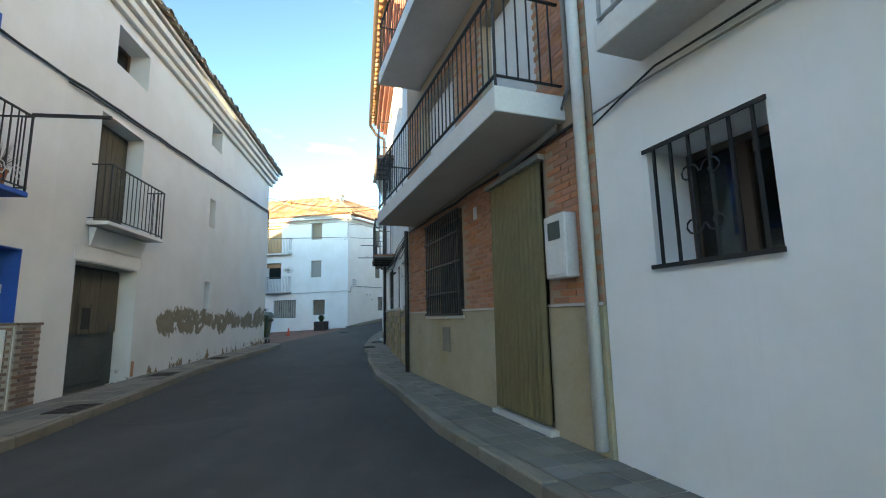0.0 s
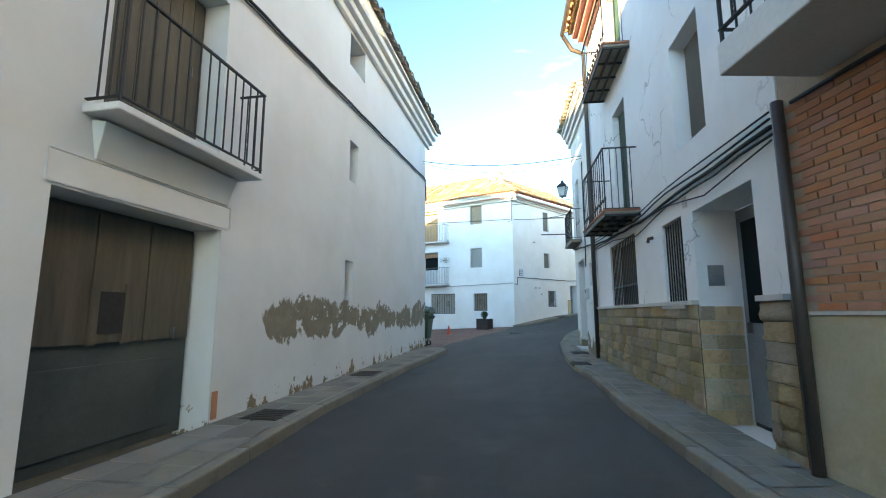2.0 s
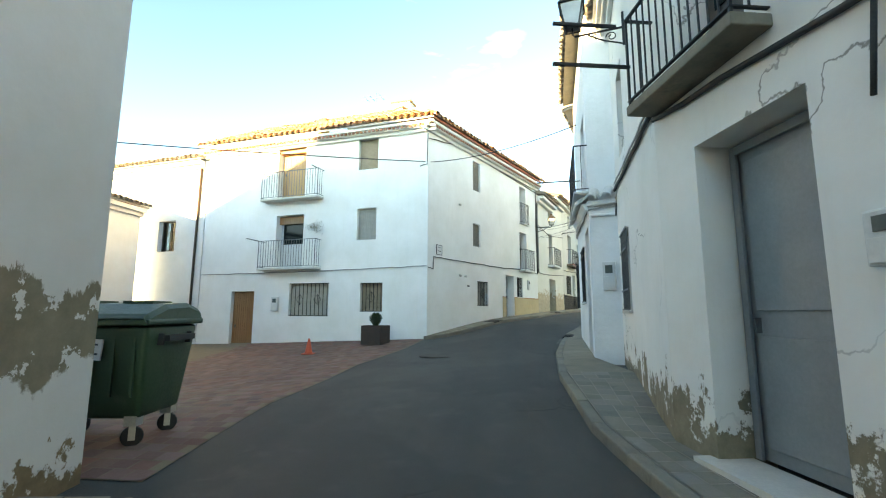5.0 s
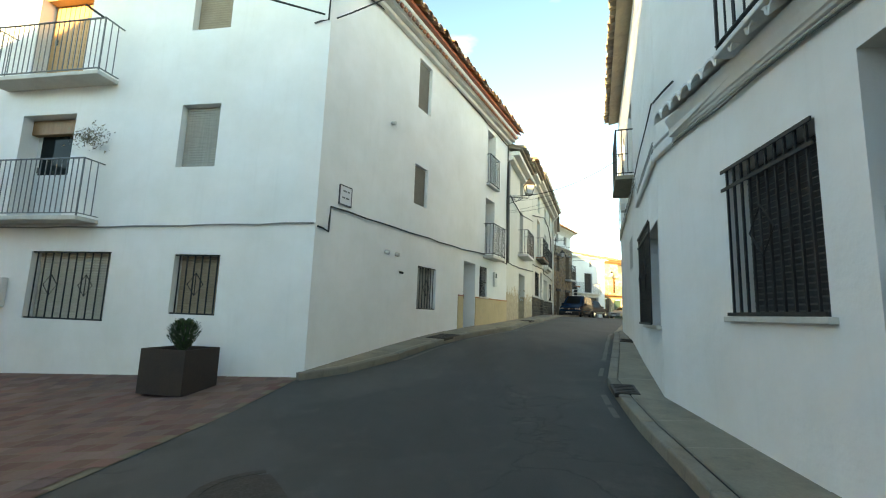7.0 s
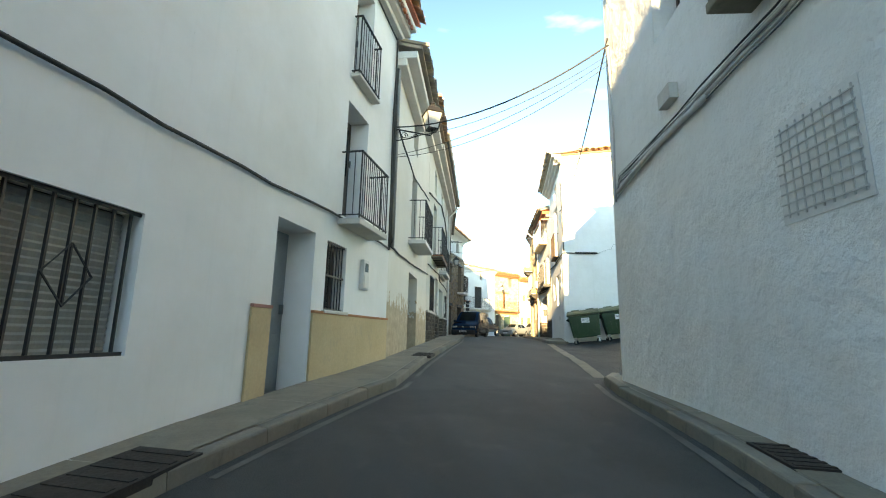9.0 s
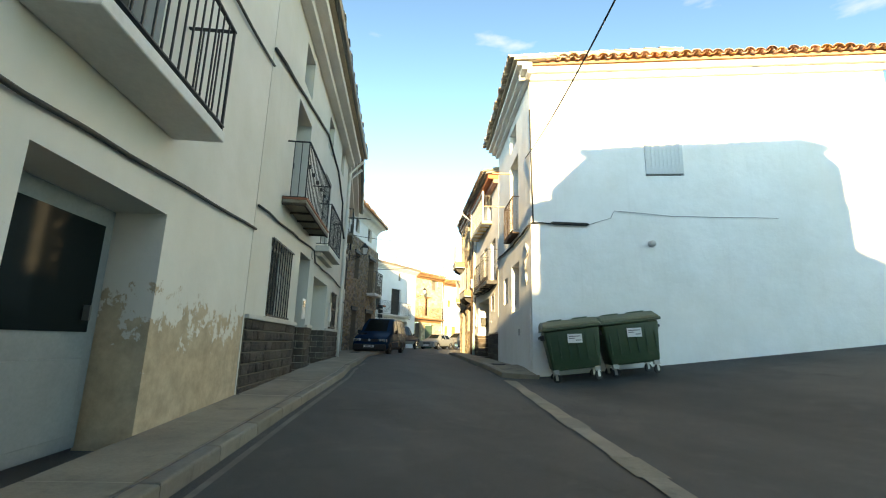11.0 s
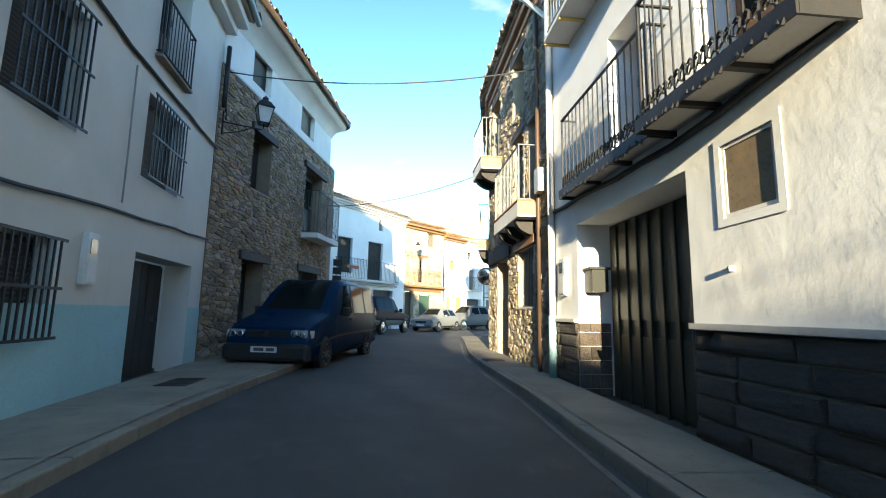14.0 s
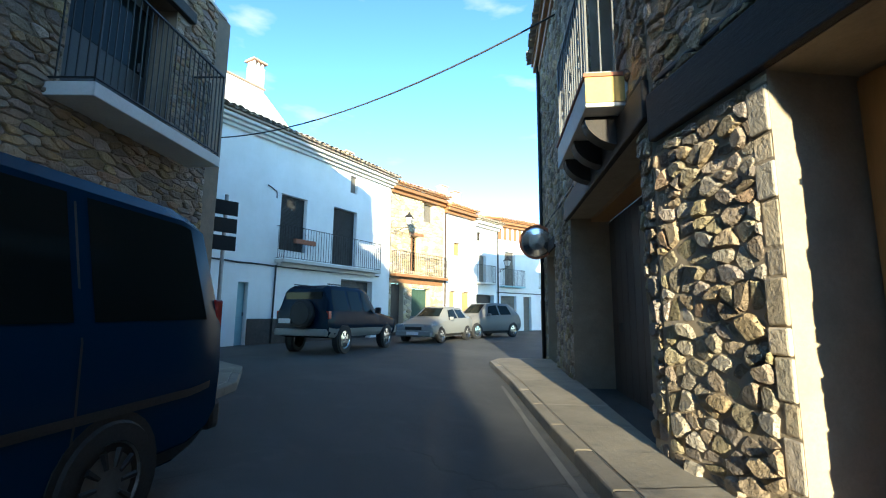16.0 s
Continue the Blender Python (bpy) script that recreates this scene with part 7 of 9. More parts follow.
for a, b_ in ((1.88, 7.8), (0.07, 0.49)):
    block_course(R1, cap1, a, b_, 0.1, 1.475, 0.17, 0.2, 0.5, sand_me, rr1, d=-0.019, gap=0.005)
niche_blocks(R1, cap1, 1.842, 1.868, -0.02, 0.46, 0.1, 1.475, 0.17, SANDSTONE, rr1)
R1.pipe("downpipe", PIPE_BROWN, [(7.86, -0.08, 8.3), (7.86, -0.08, 0.25)], 0.055)
R1.cable([(0.05, 0, 2.95), (2.2, 0, 2.95), (3.9, 0, 2.9), (7.9, 0, 3.1)], 0.022)
for dz, r in ((0.07, 0.012), (0.13, 0.010), (-0.12, 0.009)):
    R1.cable([(0.05, 0, 2.95 + dz), (1.4, 0, 2.9 + dz * 1.6), (2.6, 0, 2.99 + dz), (4.2, 0, 2.88 + dz * 1.4), (5.8, 0, 3.02 + dz), (7.9, 0, 3.1 + dz)], r)
R1.cable([(0.05, 0, 2.88), (2.2, 0, 2.87), (7.9, 0, 3.02)], 0.014)
R1.pipe("wall_lamp", IRON_RUST, [(3.4, 0.0, 2.55), (3.4, -0.07, 2.53), (3.4, -0.08, 2.47)], 0.028)
R1.block("number_tile", STONE_WHITE, (2.0, 2.12, -0.015, -0.003, 2.72, 2.86))

R1B = Facade((-.74, 9.51), (-2.2, 17.3), -1, 0.2, "old white house with cracked plaster, grey door and small balcony", "house")
hb = [(9.72, 10.85, 0.2, 3.0), (8.5, 8.95, 2.12, 2.76), (10.2, 10.8, 5.0, 5.6), (10.15, 10.95, 3.7, 5.0)]
R1B.wall(7.9, 11.45, -0.2, 7.5, hb, WHITE_R1B, th=0.5)
R1B.shell(7.9, 11.45, -0.2, 7.5, 8, WHITE, th=0.5)
R1B.roof(7.95, 11.5, 7.55, 0.28, 4.3, 1.1, TILE_OLD, SLAB_WHITE, under=SLAB_WHITE, steps=3, drop=0.5)
R1B.door(9.74, 10.83, 0.38, 2.98, 0.35, DOOR_GREY, label="pale grey panelled double door", frame=DOOR_GREY)
R1B.block("door_step", STONE_WHITE, (9.6, 10.95, -0.15, 0.3, 0.15, 0.37))
R1B.window(8.5, 8.95, 2.12, 2.76, 0.12, leaf=0)
R1B.window(10.2, 10.8, 5.02, 5.6, 0.3, leaf=0)
R1B.door(10.17, 10.93, 3.72, 4.98, 0.3, WOOD_DARK, glass=True)
R1B.meter(9.28, 1.78, 0.26, 0.3, 0.08)
R1B.balcony(9.9, 11.4, 3.62, 0.32, CONCRETE, th=0.1, rail_h=0.95, bars=13)
R1B.block("clothes_arm", IRON, (11.55, 11.58, -1.0, -0.3, 4.62, 4.65), (11.3, 11.33, -1.1, -0.3, 4.0, 4.03))
R1B.cable([(7.9, 0, 3.1), (8.4, 0, 3.2), (11.42, 0, 3.5)], 0.026)
R1B.cable([(9.2, 0, 5.8), (9.22, 0, 3.3), (9.3, 0, 2.7)], 0.016)

R1C = Facade((-2.84, 20.78), (-2.05, 25.19), -1, 0.3, "old white house with plaster peeling off below a barred window", "house")
R1C.wall(0.0, 4.48, -0.2, 7.6, [(2.8, 3.82, 1.58, 2.93), (2.7, 3.5, 4.3, 5.8)], WHITE_R1B, th=0.5)
R1C.shell(0.0, 4.48, -0.2, 7.6, 8, WHITE, th=0.5)
R1C.roof(0.0, 4.48, 7.65, 0.3, 4.3, 1.1, TILE_OLD, SLAB_WHITE, under=SLAB_WHITE, steps=3, drop=0.5)
R1C.window(2.8, 3.82, 1.58, 2.93, 0.25, bars=6, cross=(0.25, 0.75), proud=0.03, bar_mat=IRON_GREY, cover="curtain", sill=STONE_WHITE)
R1C.window(2.7, 3.5, 4.3, 5.8, 0.25)
R1C.cable([(0.05, 0, 3.6), (4.4, 0, 3.95)], 0.03)
R1C.cable([(0.05, 0, 3.7), (4.4, 0, 4.08)], 0.018, CABLE_LIME)

R2A = Facade((-2.62, 24.85), (-1.93, 30.0), -1, 0.3, "thickly limewashed white house with a tiled canopy over the ground floor", "house")
ha = [(1.04, 1.97, 0.3, 3.37), (2.35, 3.5, 1.8, 3.12)]
R2A.wall(0.62, 5.19, -0.1, 8.0, ha + [(1.2, 2.2, 4.02, 6.0)], WHITE_R2, th=0.5)
R2A.door(1.06, 1.95, 0.72, 3.35, 0.38, WOOD_DARK, glass=True, label="dark brown glazed door", frame=WOOD_DARK)
R2A.door(1.22, 2.18, 4.04, 5.98, 0.3, WOOD_DARK, glass=True)
R2A.block("post_box", METER, (1.84, 1.966, 0.05, 0.3, 2.05, 2.42), label="white metal letter box", bevel=0.01)
R2A.window(2.35, 3.5, 1.8, 3.12, 0.2, bars=10, cross=(0.86,), proud=0.02, sill=STONE_WHITE, motif=True, cover="blind", cover_mat=SHUTTER)
bm = bmesh.new()
quad_box(bm, [R2A.at(0.6, -0.06, 3.635), R2A.at(4.5, -0.06, 3.87), R2A.at(4.5, -0.003, 3.85), R2A.at(0.6, -0.003, 3.615), R2A.at(0.6, -0.16, 3.78), R2A.at(4.5, -0.16, 4.06), R2A.at(4.5, -0.003, 4.06), R2A.at(0.6, -0.003, 3.78)])
bmesh.ops.bevel(bm, geom=bm.edges[:], offset=0.02, segments=2, affect="EDGES")
part("canopy_band", bm, WHITE_R2, R2A.house, "plaster band below the tiled canopy")
# slanting end of the house, between its front and the peeling house beside it
R2G = Facade((-2.05, 25.19), (-2.5377, 25.4645), -1, 0.3, house=R2A)
R2G.wall(0.0, 0.56, -0.1, 8.0, [], WHITE_R2, th=0.5)
R2G.meter(0.2, 1.97, 0.25, 0.57, 0.06)
R2G.block("canopy_band", WHITE_R2, (0.0, 0.58, -0.1, -0.003, 3.7, 3.8), label="plaster band below the tiled canopy", bevel=0.02)
bm = bmesh.new()
quad_box(bm, [R2G.at(0.0, -0.02, 3.47), R2G.at(0.5, -0.14, 3.49), R2G.at(0.5, -0.003, 3.47), R2G.at(0.0, -0.003, 3.46), R2G.at(0.0, -0.02, 3.50), R2G.at(0.5, -0.14, 3.52), R2G.at(0.5, -0.003, 3.55), R2G.at(0.0, -0.003, 3.52)])
part("wall_ledge", bm, WHITE_R2, R2A.house, "thin plaster ledge over the meter box")


def canopy_tiles(fac, s0, s1, z, rise):
    """Whitewashed barrel tiles of a narrow canopy; z, rise: height of their lower ends and its growth along the front."""
    bm = bmesh.new()
    n = max(1, round((s1 - s0) / 0.25))
    for i in range(n):
        s = s0 + (s1 - s0) * (i + 0.5) / n
        zz = z + rise * s
        ends = []
        for d, up, k in ((-0.27, 0.0, 1.0), (0.0, 0.2, 0.92), (-0.27, 0.0, 0.8), (0.0, 0.2, 0.74)):
            ends.append([bm.verts.new(fac.at(s + 0.125 * k * math.cos(math.pi * j / 6), d, zz + up + 0.12 * k * math.sin(math.pi * j / 6))) for j in range(7)])
        for q0, q1 in ((ends[0], ends[1]), (ends[2], ends[3]), (ends[0], ends[2])):
            for j in range(6):
                bm.faces.new((q0[j], q0[j + 1], q1[j + 1], q1[j]))
    return bm


cn = R2A.block("canopy_core", WHITE_R2, (0.6, 4.5, -0.1, -0.003, 3.86, 3.98))
part("canopy_tile", canopy_tiles(R2A, 0.6, 4.5, 3.67, 0.075), SLAB_WHITE, cn, "whitewashed barrel tiles")["kind"] = "stuff"
part("canopy_tile", canopy_tiles(R2G, 0.0, 0.6, 3.79, 0.0), SLAB_WHITE, cn, "whitewashed barrel tiles")["kind"] = "stuff"
R2A.balcony(0.35, 3.0, 3.98, 0.30, SLAB_WHITE, th=0.05, rail_h=0.98, bars=19)
R2A.block("clothes_arm", IRON, (2.92, 2.95, -1.1, -0.28, 4.94, 4.97))
bm = bmesh.new()
R2A.box(bm, 1.3, 1.7, -0.27, -0.24, 4.1, 4.85)
part("hanging_cloth", bm, FABRIC_RED, R2A.house, "red and yellow cloth hung inside the railing")
R2A.cable([(0.64, 0, 3.6), (2.5, 0, 3.71), (4.5, 0, 3.83)], 0.014, CABLE_LIME)
R2A.cable([(0.64, 0, 3.57), (4.6, 0, 3.81)], 0.01, IRON_GREY)
R2G.cable([(0.0, 0, 3.66), (0.56, 0, 3.64)], 0.02, CABLE_LIME)
R2G.cable([(0.02, 0, 3.45), (0.0, 0, 3.7)], 0.016, IRON_GREY)
R2A.block("wall_ledge", WHITE_R2, (4.52, 5.17, -0.065, -0.003, 3.8, 3.92), label="plaster ledge under the cables", bevel=0.02)
R2A.cable([(4.5, 0, 3.98), (5.15, 0, 3.99)], 0.02, CABLE_LIME)
R2A.cable([(4.5, 0, 4.55), (5.15, 0, 4.6)], 0.014, CABLE)
R2B = Facade((-1.93, 30.0), (.53, 36.75), -1, 0.5, house=R2A)
hb2 = [(0.1, 1.65, 1.68, 3.05), (3.6, 4.5, 4.7, 6.4), (6.0, 6.7, 5.6, 6.6)]
R2B.wall(0.0, 8.6, 0.1, 8.0, hb2, WHITE_R2B, th=0.5)
R2A.block("wall", WHITE, (0.63, 0.93, 0.503, 7, -0.1, 8.0))
R2B.block("wall", WHITE_R2, (8.1, 8.6, 0.503, 7.5, 0.5, 8.0), label="rough white gable wall on the alley")
R2B.roof(0.2, 8.7, 8.02, 0.3, 4.2, 0.9, TILE_OLD)
R2A.roof(0.6, 5.1, 8.02, 0.3, 4.2, 0.9, TILE_OLD)
# unseen storey and tiled edge shaped to shade the house past the alley
bm = bmesh.new()
prof = [(0.35, 8.0), (0.30, 8.6), (1.25, 9.5), (7.0, 9.5), (7.0, 8.0)]
va, vb = [bm.verts.new(R2B.at(5.0, d, z)) for d, z in prof], [bm.verts.new(R2B.at(8.5, d, z)) for d, z in prof]
bm.faces.new(va)
bm.faces.new(vb[::-1])
for i in range(5):
    bm.faces.new((va[i], va[(i + 1) % 5], vb[(i + 1) % 5], vb[i]))
part("wall", bm, WHITE, R2A.house, "unseen upper storey added to shade the house past the alley")
rg0, rg1 = R2B.world(8.55, 1.15, 0), R2B.world(8.55, 6.6, 0)
RG = Facade((rg0.x, rg0.y), (rg1.x, rg1.y), -1, 0.5, house=R2A)
RG.roof(0.0, 5.6, 9.45, 0.25, 4.0, 0.5, TILE_OLD)
R2B.window(0.1, 1.65, 1.68, 3.05, 0.25, bars=13, cross=(0.88,), proud=0.1, sill=STONE_WHITE, motif=True, cover="blind", cover_mat=SHUTTER)
R2B.door(3.62, 4.48, 4.72, 6.38, 0.3, WOOD_DARK, glass=True)
R2B.window(6.0, 6.7, 5.6, 6.6, 0.3, leaf=0)
R2B.balcony(3.35, 4.9, 4.68, 0.36, CONCRETE, th=0.09, rail_h=1.0, bars=11)
gr = R2B.block("vent_grille", SLAB_WHITE, (4.08, 4.82, -0.008, -0.003, 2.82, 3.56), label="whitewashed metal window grille")
for i in range(9):
    R2B.block("bar", CABLE_LIME, (4.12 + 0.078 * i, 4.132 + 0.078 * i, -0.016, -0.009, 2.86, 3.52), parent=gr)
    R2B.block("bar", CABLE_LIME, (4.1, 4.8, -0.022, -0.0165, 2.88 + 0.075 * i, 2.89 + 0.075 * i), parent=gr)
R2B.block("wall_ledge", WHITE_R2B, (0.0, 2.6, -0.065, -0.003, 3.8, 3.92), label="plaster ledge under the cables", bevel=0.02)
for k, (dz, r, mt) in enumerate(((0.0, 0.015, CABLE_LIME), (0.05, 0.009, CABLE_WHITE), (0.09, 0.009, CABLE_LIME), (-0.04, 0.008, IRON_GREY))):
    R2B.cable([(0.0, 0, 3.98 + dz), (1.46, 0, 4.0 + dz), (2.3, 0, 3.96 + dz), (2.73, 0, 4.34 + dz), (3.14, 0, 4.4 + dz * 1.4), (4.55, 0, 4.28 + dz), (8.05 + 0.06 * k, 0, 4.34 + dz), (8.3 - 0.04 * k, 0, 4.2)], r, mt)
R2B.cable([(0.0, 0, 4.62), (1.46, 0, 4.57), (2.49, 0, 4.52), (3.4, 0, 4.44), (5.2, 0, 4.42), (8.2, 0, 4.36)], 0.01, CABLE)
R2B.cable([(5.6, 0, 4.26), (7.0, 0, 4.27), (8.25, 0, 4.18)], 0.035, CABLE_LIME)
R2B.cable([(3.2, 0, 4.36), (5.6, 0, 4.36), (8.3, 0, 4.1)], 0.012, CABLE_LIME)
R2B.cable([(8.33, 0, 4.05), (8.28, 0, 5.2), (8.36, 0, 6.7)], 0.016, CABLE_LIME)
R2B.block("junction_box", STONE_WHITE, (6.2, 6.5, -0.1, -0.003, 4.6, 4.78))

# big white corner house past the alley
DM = Facade((6.9, 49.3), (9.09, 54.15), -1, 1.7, "tall rough whitewashed corner house with deep window reveals", "house")
hd = [(1.57, 2.72, 3.44, 4.87), (3.36, 4.15, 3.8, 4.65), (1.6, 2.95, 5.78, 8.25), (1.85, 2.9, 8.75, 9.4)]
DM.wall(0.0, 5.3, 1.3, 10.0, hd, WHITE_D, th=0.5)
DS = Facade((6.9, 49.3), (9.44, 47.71), 1, 1.7, house=DM)
DS.wall(0.0, 9.0, 1.2, 10.0, [(2.95, 3.9, 6.85, 8.2)], WHITE_R2, th=0.45)
DM.block("wall", WHITE, (5.0, 5.3, 0.503, 8, 1.3, 10.0))
DM.roof(-0.45, 5.4, 10.0, 0.5, 4.2, 0.5, TILE_OLD, SLAB_WHITE, steps=3)
DS.roof(-0.3, 9.2, 10.0, 0.25, 4.2, 0.45, TILE, SLAB_WHITE, steps=2)
DS.block("wall", WHITE, (0.5, 8.9, 4.3, 4.6, 9.0, 11.2))
DM.window(1.57, 2.72, 3.44, 4.87, 0.42)
DM.window(3.36, 4.15, 3.8, 4.65, 0.42, leaf=0)
DM.door(1.62, 2.93, 5.8, 8.23, 0.4, DOOR_GREY, glass=True)
DM.window(1.85, 2.9, 8.75, 9.4, 0.4)
DM.balcony(1.45, 2.95, 5.72, 0.22, IRON_RUST, th=0.05, rail_h=1.1, bars=12, bar_mat=IRON_RUST)
DM.block("clothes_arm", WOOD_LIGHT, (2.9, 2.93, -1.0, -0.2, 6.9, 6.93), (1.5, 1.53, -0.8, -0.2, 7.5, 7.54))
DM.wall(0.15, 5.28, 1.72, 3.44, [(1.38, 1.73, 2.72, 2.94), (1.57, 2.72, 3.4, 4.0)], WHITE_R2, th=0.02, d0=-0.025, label="smoother grey-white render on the lower wall")
DM.pipe("peeling_plaster", WHITE_D, [(0.62, -0.015, 5.2), (0.34, -0.03, 5.0), (0.36, -0.02, 4.82), (0.62, -0.03, 4.72), (0.64, -0.02, 4.45), (0.48, -0.03, 4.2), (0.60, -0.01, 4.05)], [0.012, 0.035, 0.026, 0.04, 0.03, 0.034, 0.01], label="curled edge of peeling limewash")
DM.block("vent_grille", GALV, (1.4, 1.71, -0.01, -0.003, 2.74, 2.92))
DM.cable([(0.0, 0, 5.55), (2.5, 0, 5.5), (5.3, 0, 5.6)], 0.03)
DS.cable([(0.0, 0, 5.58), (0.5, 0, 5.56)], 0.02)
DS.pipe("cable_joint", RUBBER, [(0.5, -0.07, 5.57), (0.55, -0.07, 5.57), (1.4, -0.07, 5.53), (1.45, -0.07, 5.53)], [0.02, 0.042, 0.042, 0.015], label="thick black cable joint")
DS.cable([(1.45, 0, 5.53), (2.0, 0, 5.7), (2.1, 0, 5.9), (3.5, 0, 5.75), (6, 0, 5.7)], 0.008, CABLE_WHITE)
DS.cable([(0.05, 0, 5.6), (0.02, 0, 7.5), (0.0, 0, 8.8)], 0.022)
DS.block("hatch_board", DOOR_WHITE, (2.96, 3.89, -0.02, 0.1, 6.9, 8.19), label="corrugated pale board closing the opening")
# dark sheet painted for the shade of the opening behind the board
DS.block("gap", PAINTED_DARK, (2.98, 3.87, 0.105, 0.13, 6.86, 8.19))
bm = bmesh.new()
for i in range(9):
    DS.box(bm, 3.0 + 0.1 * i, 3.03 + 0.1 * i, -0.035, -0.021, 6.92, 8.17)
part("board_rib", bm, DOOR_WHITE, DM.house)
DS.pipe("vent_pipe", STONE_WHITE, [(2.96, 0.0, 5.05), (2.96, -0.14, 5.03)], 0.08, n=12)

E0 = Facade((9.09, 54.15), (13.4, 65.1), -1, 1.75, "white house with a dark stone plinth, garage and iron balconies", "house")
he = [(1.87, 4.5, 1.6, 4.33), (0.86, 1.4, 3.77, 4.38), (2.5, 3.3, 4.85, 6.6), (0.6, 1.6, 4.85, 6.6), (1.4, 2.4, 7.4, 8.8), (3.2, 4.2, 7.4, 8.8)]
E0.wall(0.03, 5.45, 1.3, 9.0, he, WHITE_E, th=0.6)
E0.shell(0.03, 5.45, 1.3, 9.0, 8, WHITE, th=0.6)
E0.roof(0.03, 5.45, 9.0, 0.5, 4.2, 1.2, TILE_OLD, TILE_UNDER, steps=2)
E0.pipe("eaves_gutter", WOOD_DARK, [(0.03, -0.68, 9.08), (5.4, -0.68, 9.08)], 0.05)
gd = E0.door(1.9, 4.47, 1.75, 4.31, 0.5, GARAGE_SHEET, label="dark olive folding sheet-metal garage door", handle=False)
for i in range(9):
    s = 1.95 + i * 0.28
    E0.block("panel_rib", GARAGE_SHEET, (s, s + 0.06, 0.455, 0.498, 1.78, 4.28), parent=gd, bevel=0.008)
E0.window(0.86, 1.4, 3.77, 4.38, 0.006, leaf=0, frame=SLAB_WHITE, fw=0.03)
E0.block("frosted_pane", surface("frosted_pane", (0.30, 0.22, 0.13), (0.09, 0.07, 0.05), 2.2, 40, 0.3, bumps=0.2), (0.9, 1.36, 0.013, 0.021, 3.81, 4.34), label="brown frosted glass pane")
E0.block("window_trim", WHITE_L0, (0.79, 0.857, -0.009, -0.003, 3.7, 4.45), (1.403, 1.47, -0.009, -0.003, 3.7, 4.45), (0.857, 1.403, -0.009, -0.003, 4.383, 4.45), (0.857, 1.403, -0.009, -0.003, 3.7, 3.767))
for h in he[2:]:
    E0.door(h[0] + 0.02, h[1] - 0.02, h[2] + 0.02, h[3] - 0.02, 0.4, WOOD_BROWN, glass=True)
for s0, s1, o, n in ((0.2, 1.95, 0.40, 13), (2.02, 4.45, 0.26, 17)):
    b = E0.balcony(s0, s1, 4.8, o, STONE_WHITE, th=0.05, rail_h=1.25 if n == 13 else 1.15, bars=n, bar_mat=IRON, slab_label="thin weathered balcony floor in a black iron frame")
    E0.block("edge_frame", IRON, (s0 - 0.02, s1 + 0.02, -o - 0.022, -o - 0.002, 4.70, 4.83), parent=b)
    for q0, q1 in ((s0 - 0.022, s0 - 0.002), (s1 + 0.002, s1 + 0.022)):
        E0.block("edge_frame", IRON, (q0, q1, -o, -0.004, 4.70, 4.83), parent=b)
    for k in range(1, 3):
        E0.block("floor_frame", IRON, (s0 + (s1 - s0) * k / 3 - 0.03, s0 + (s1 - s0) * k / 3 + 0.03, -o, -0.004, 4.705, 4.748), parent=b)
    # iron tracery and dead growth along the foot of the railing
    bm = bmesh.new()
    rq = random.Random(n)
    for k in range(int((s1 - s0) / 0.085)):
        c0, r = s0 + 0.05 + k * 0.085, rq.uniform(0.03, 0.05)
        tube(bm, [E0.at(c0 + r * math.sin(q * 1.05), -o + 0.02 + 0.01 * math.cos(q), 4.93 + r * 1.5 * math.cos(q * 1.05) + 0.006 * q) for q in range(8)], 0.011, 4)
        tube(bm, [E0.at(c0, -o + 0.02, 4.82), E0.at(c0 + rq.uniform(-0.05, 0.05), -o - 0.03, 4.72 - rq.uniform(0.0, 0.06))], 0.012, 4)
    part("tracery", bm, IRON, b)["kind"] = "stuff"
    E0.block("floor_tile", TERRACOTTA, (s0, s0 + 0.25, -o + 0.02, -0.01, 4.801, 4.83), parent=b)
b = E0.balcony(1.3, 4.65, 7.45, 0.42, SLAB_WHITE, th=0.08, rail_h=1.1, bars=26, bar_mat=IRON_GREY)
E0.block("floor_frame", YELLOW_TRIM, *[(1.32 + k * 0.66, 1.36 + k * 0.66, -0.41, -0.005, 7.33, 7.368) for k in range(6)], parent=b)
E0.block("awning_frame", PIPE_WHITE, (4.55, 4.62, -0.42, -0.36, 7.46, 8.9), (1.32, 1.38, -0.42, -0.36, 7.46, 8.7), (1.32, 4.62, -0.42, -0.37, 8.7, 8.75))
E0.pipe("downpipe", PIPE_WHITE, [(5.42, -0.9, 9.0), (5.42, -0.08, 8.4), (5.42, -0.08, 2.95)], 0.06)
E0.pipe("downpipe", PIPE_BLUE, [(5.42, -0.08, 2.95), (5.42, -0.08, 1.95)], 0.07)
E0.meter(5.0, 3.27, 0.26, 0.6, 0.07)
E0.pipe("wall_knob", SLAB_WHITE, [(1.35, 0.0, 3.35), (1.35, -0.04, 3.35)], 0.024)
E0.cable([(0.05, 0, 5.3), (0.3, 0, 4.75), (2.0, 0, 4.62), (5.4, 0, 4.72)], 0.035)
pe = E0.block("plinth_cap", STONE_WHITE, (0.05, 1.85, -0.07, -0.003, 2.86, 2.91), (4.52, 5.43, -0.07, -0.003, 2.86, 2.91))
E0.block("plinth_mortar", BLOCK_JOINT, (0.05, 1.85, -0.012, -0.003, 1.6, 2.858), (4.52, 5.43, -0.012, -0.003, 1.6, 2.858))
for a, b_ in ((0.05, 1.85), (4.498, 5.43)):
    block_course(E0, pe, a, b_, 1.75, 2.855, 0.2, 0.42, 0.8, stone_me, random.Random(6), d=-0.011)
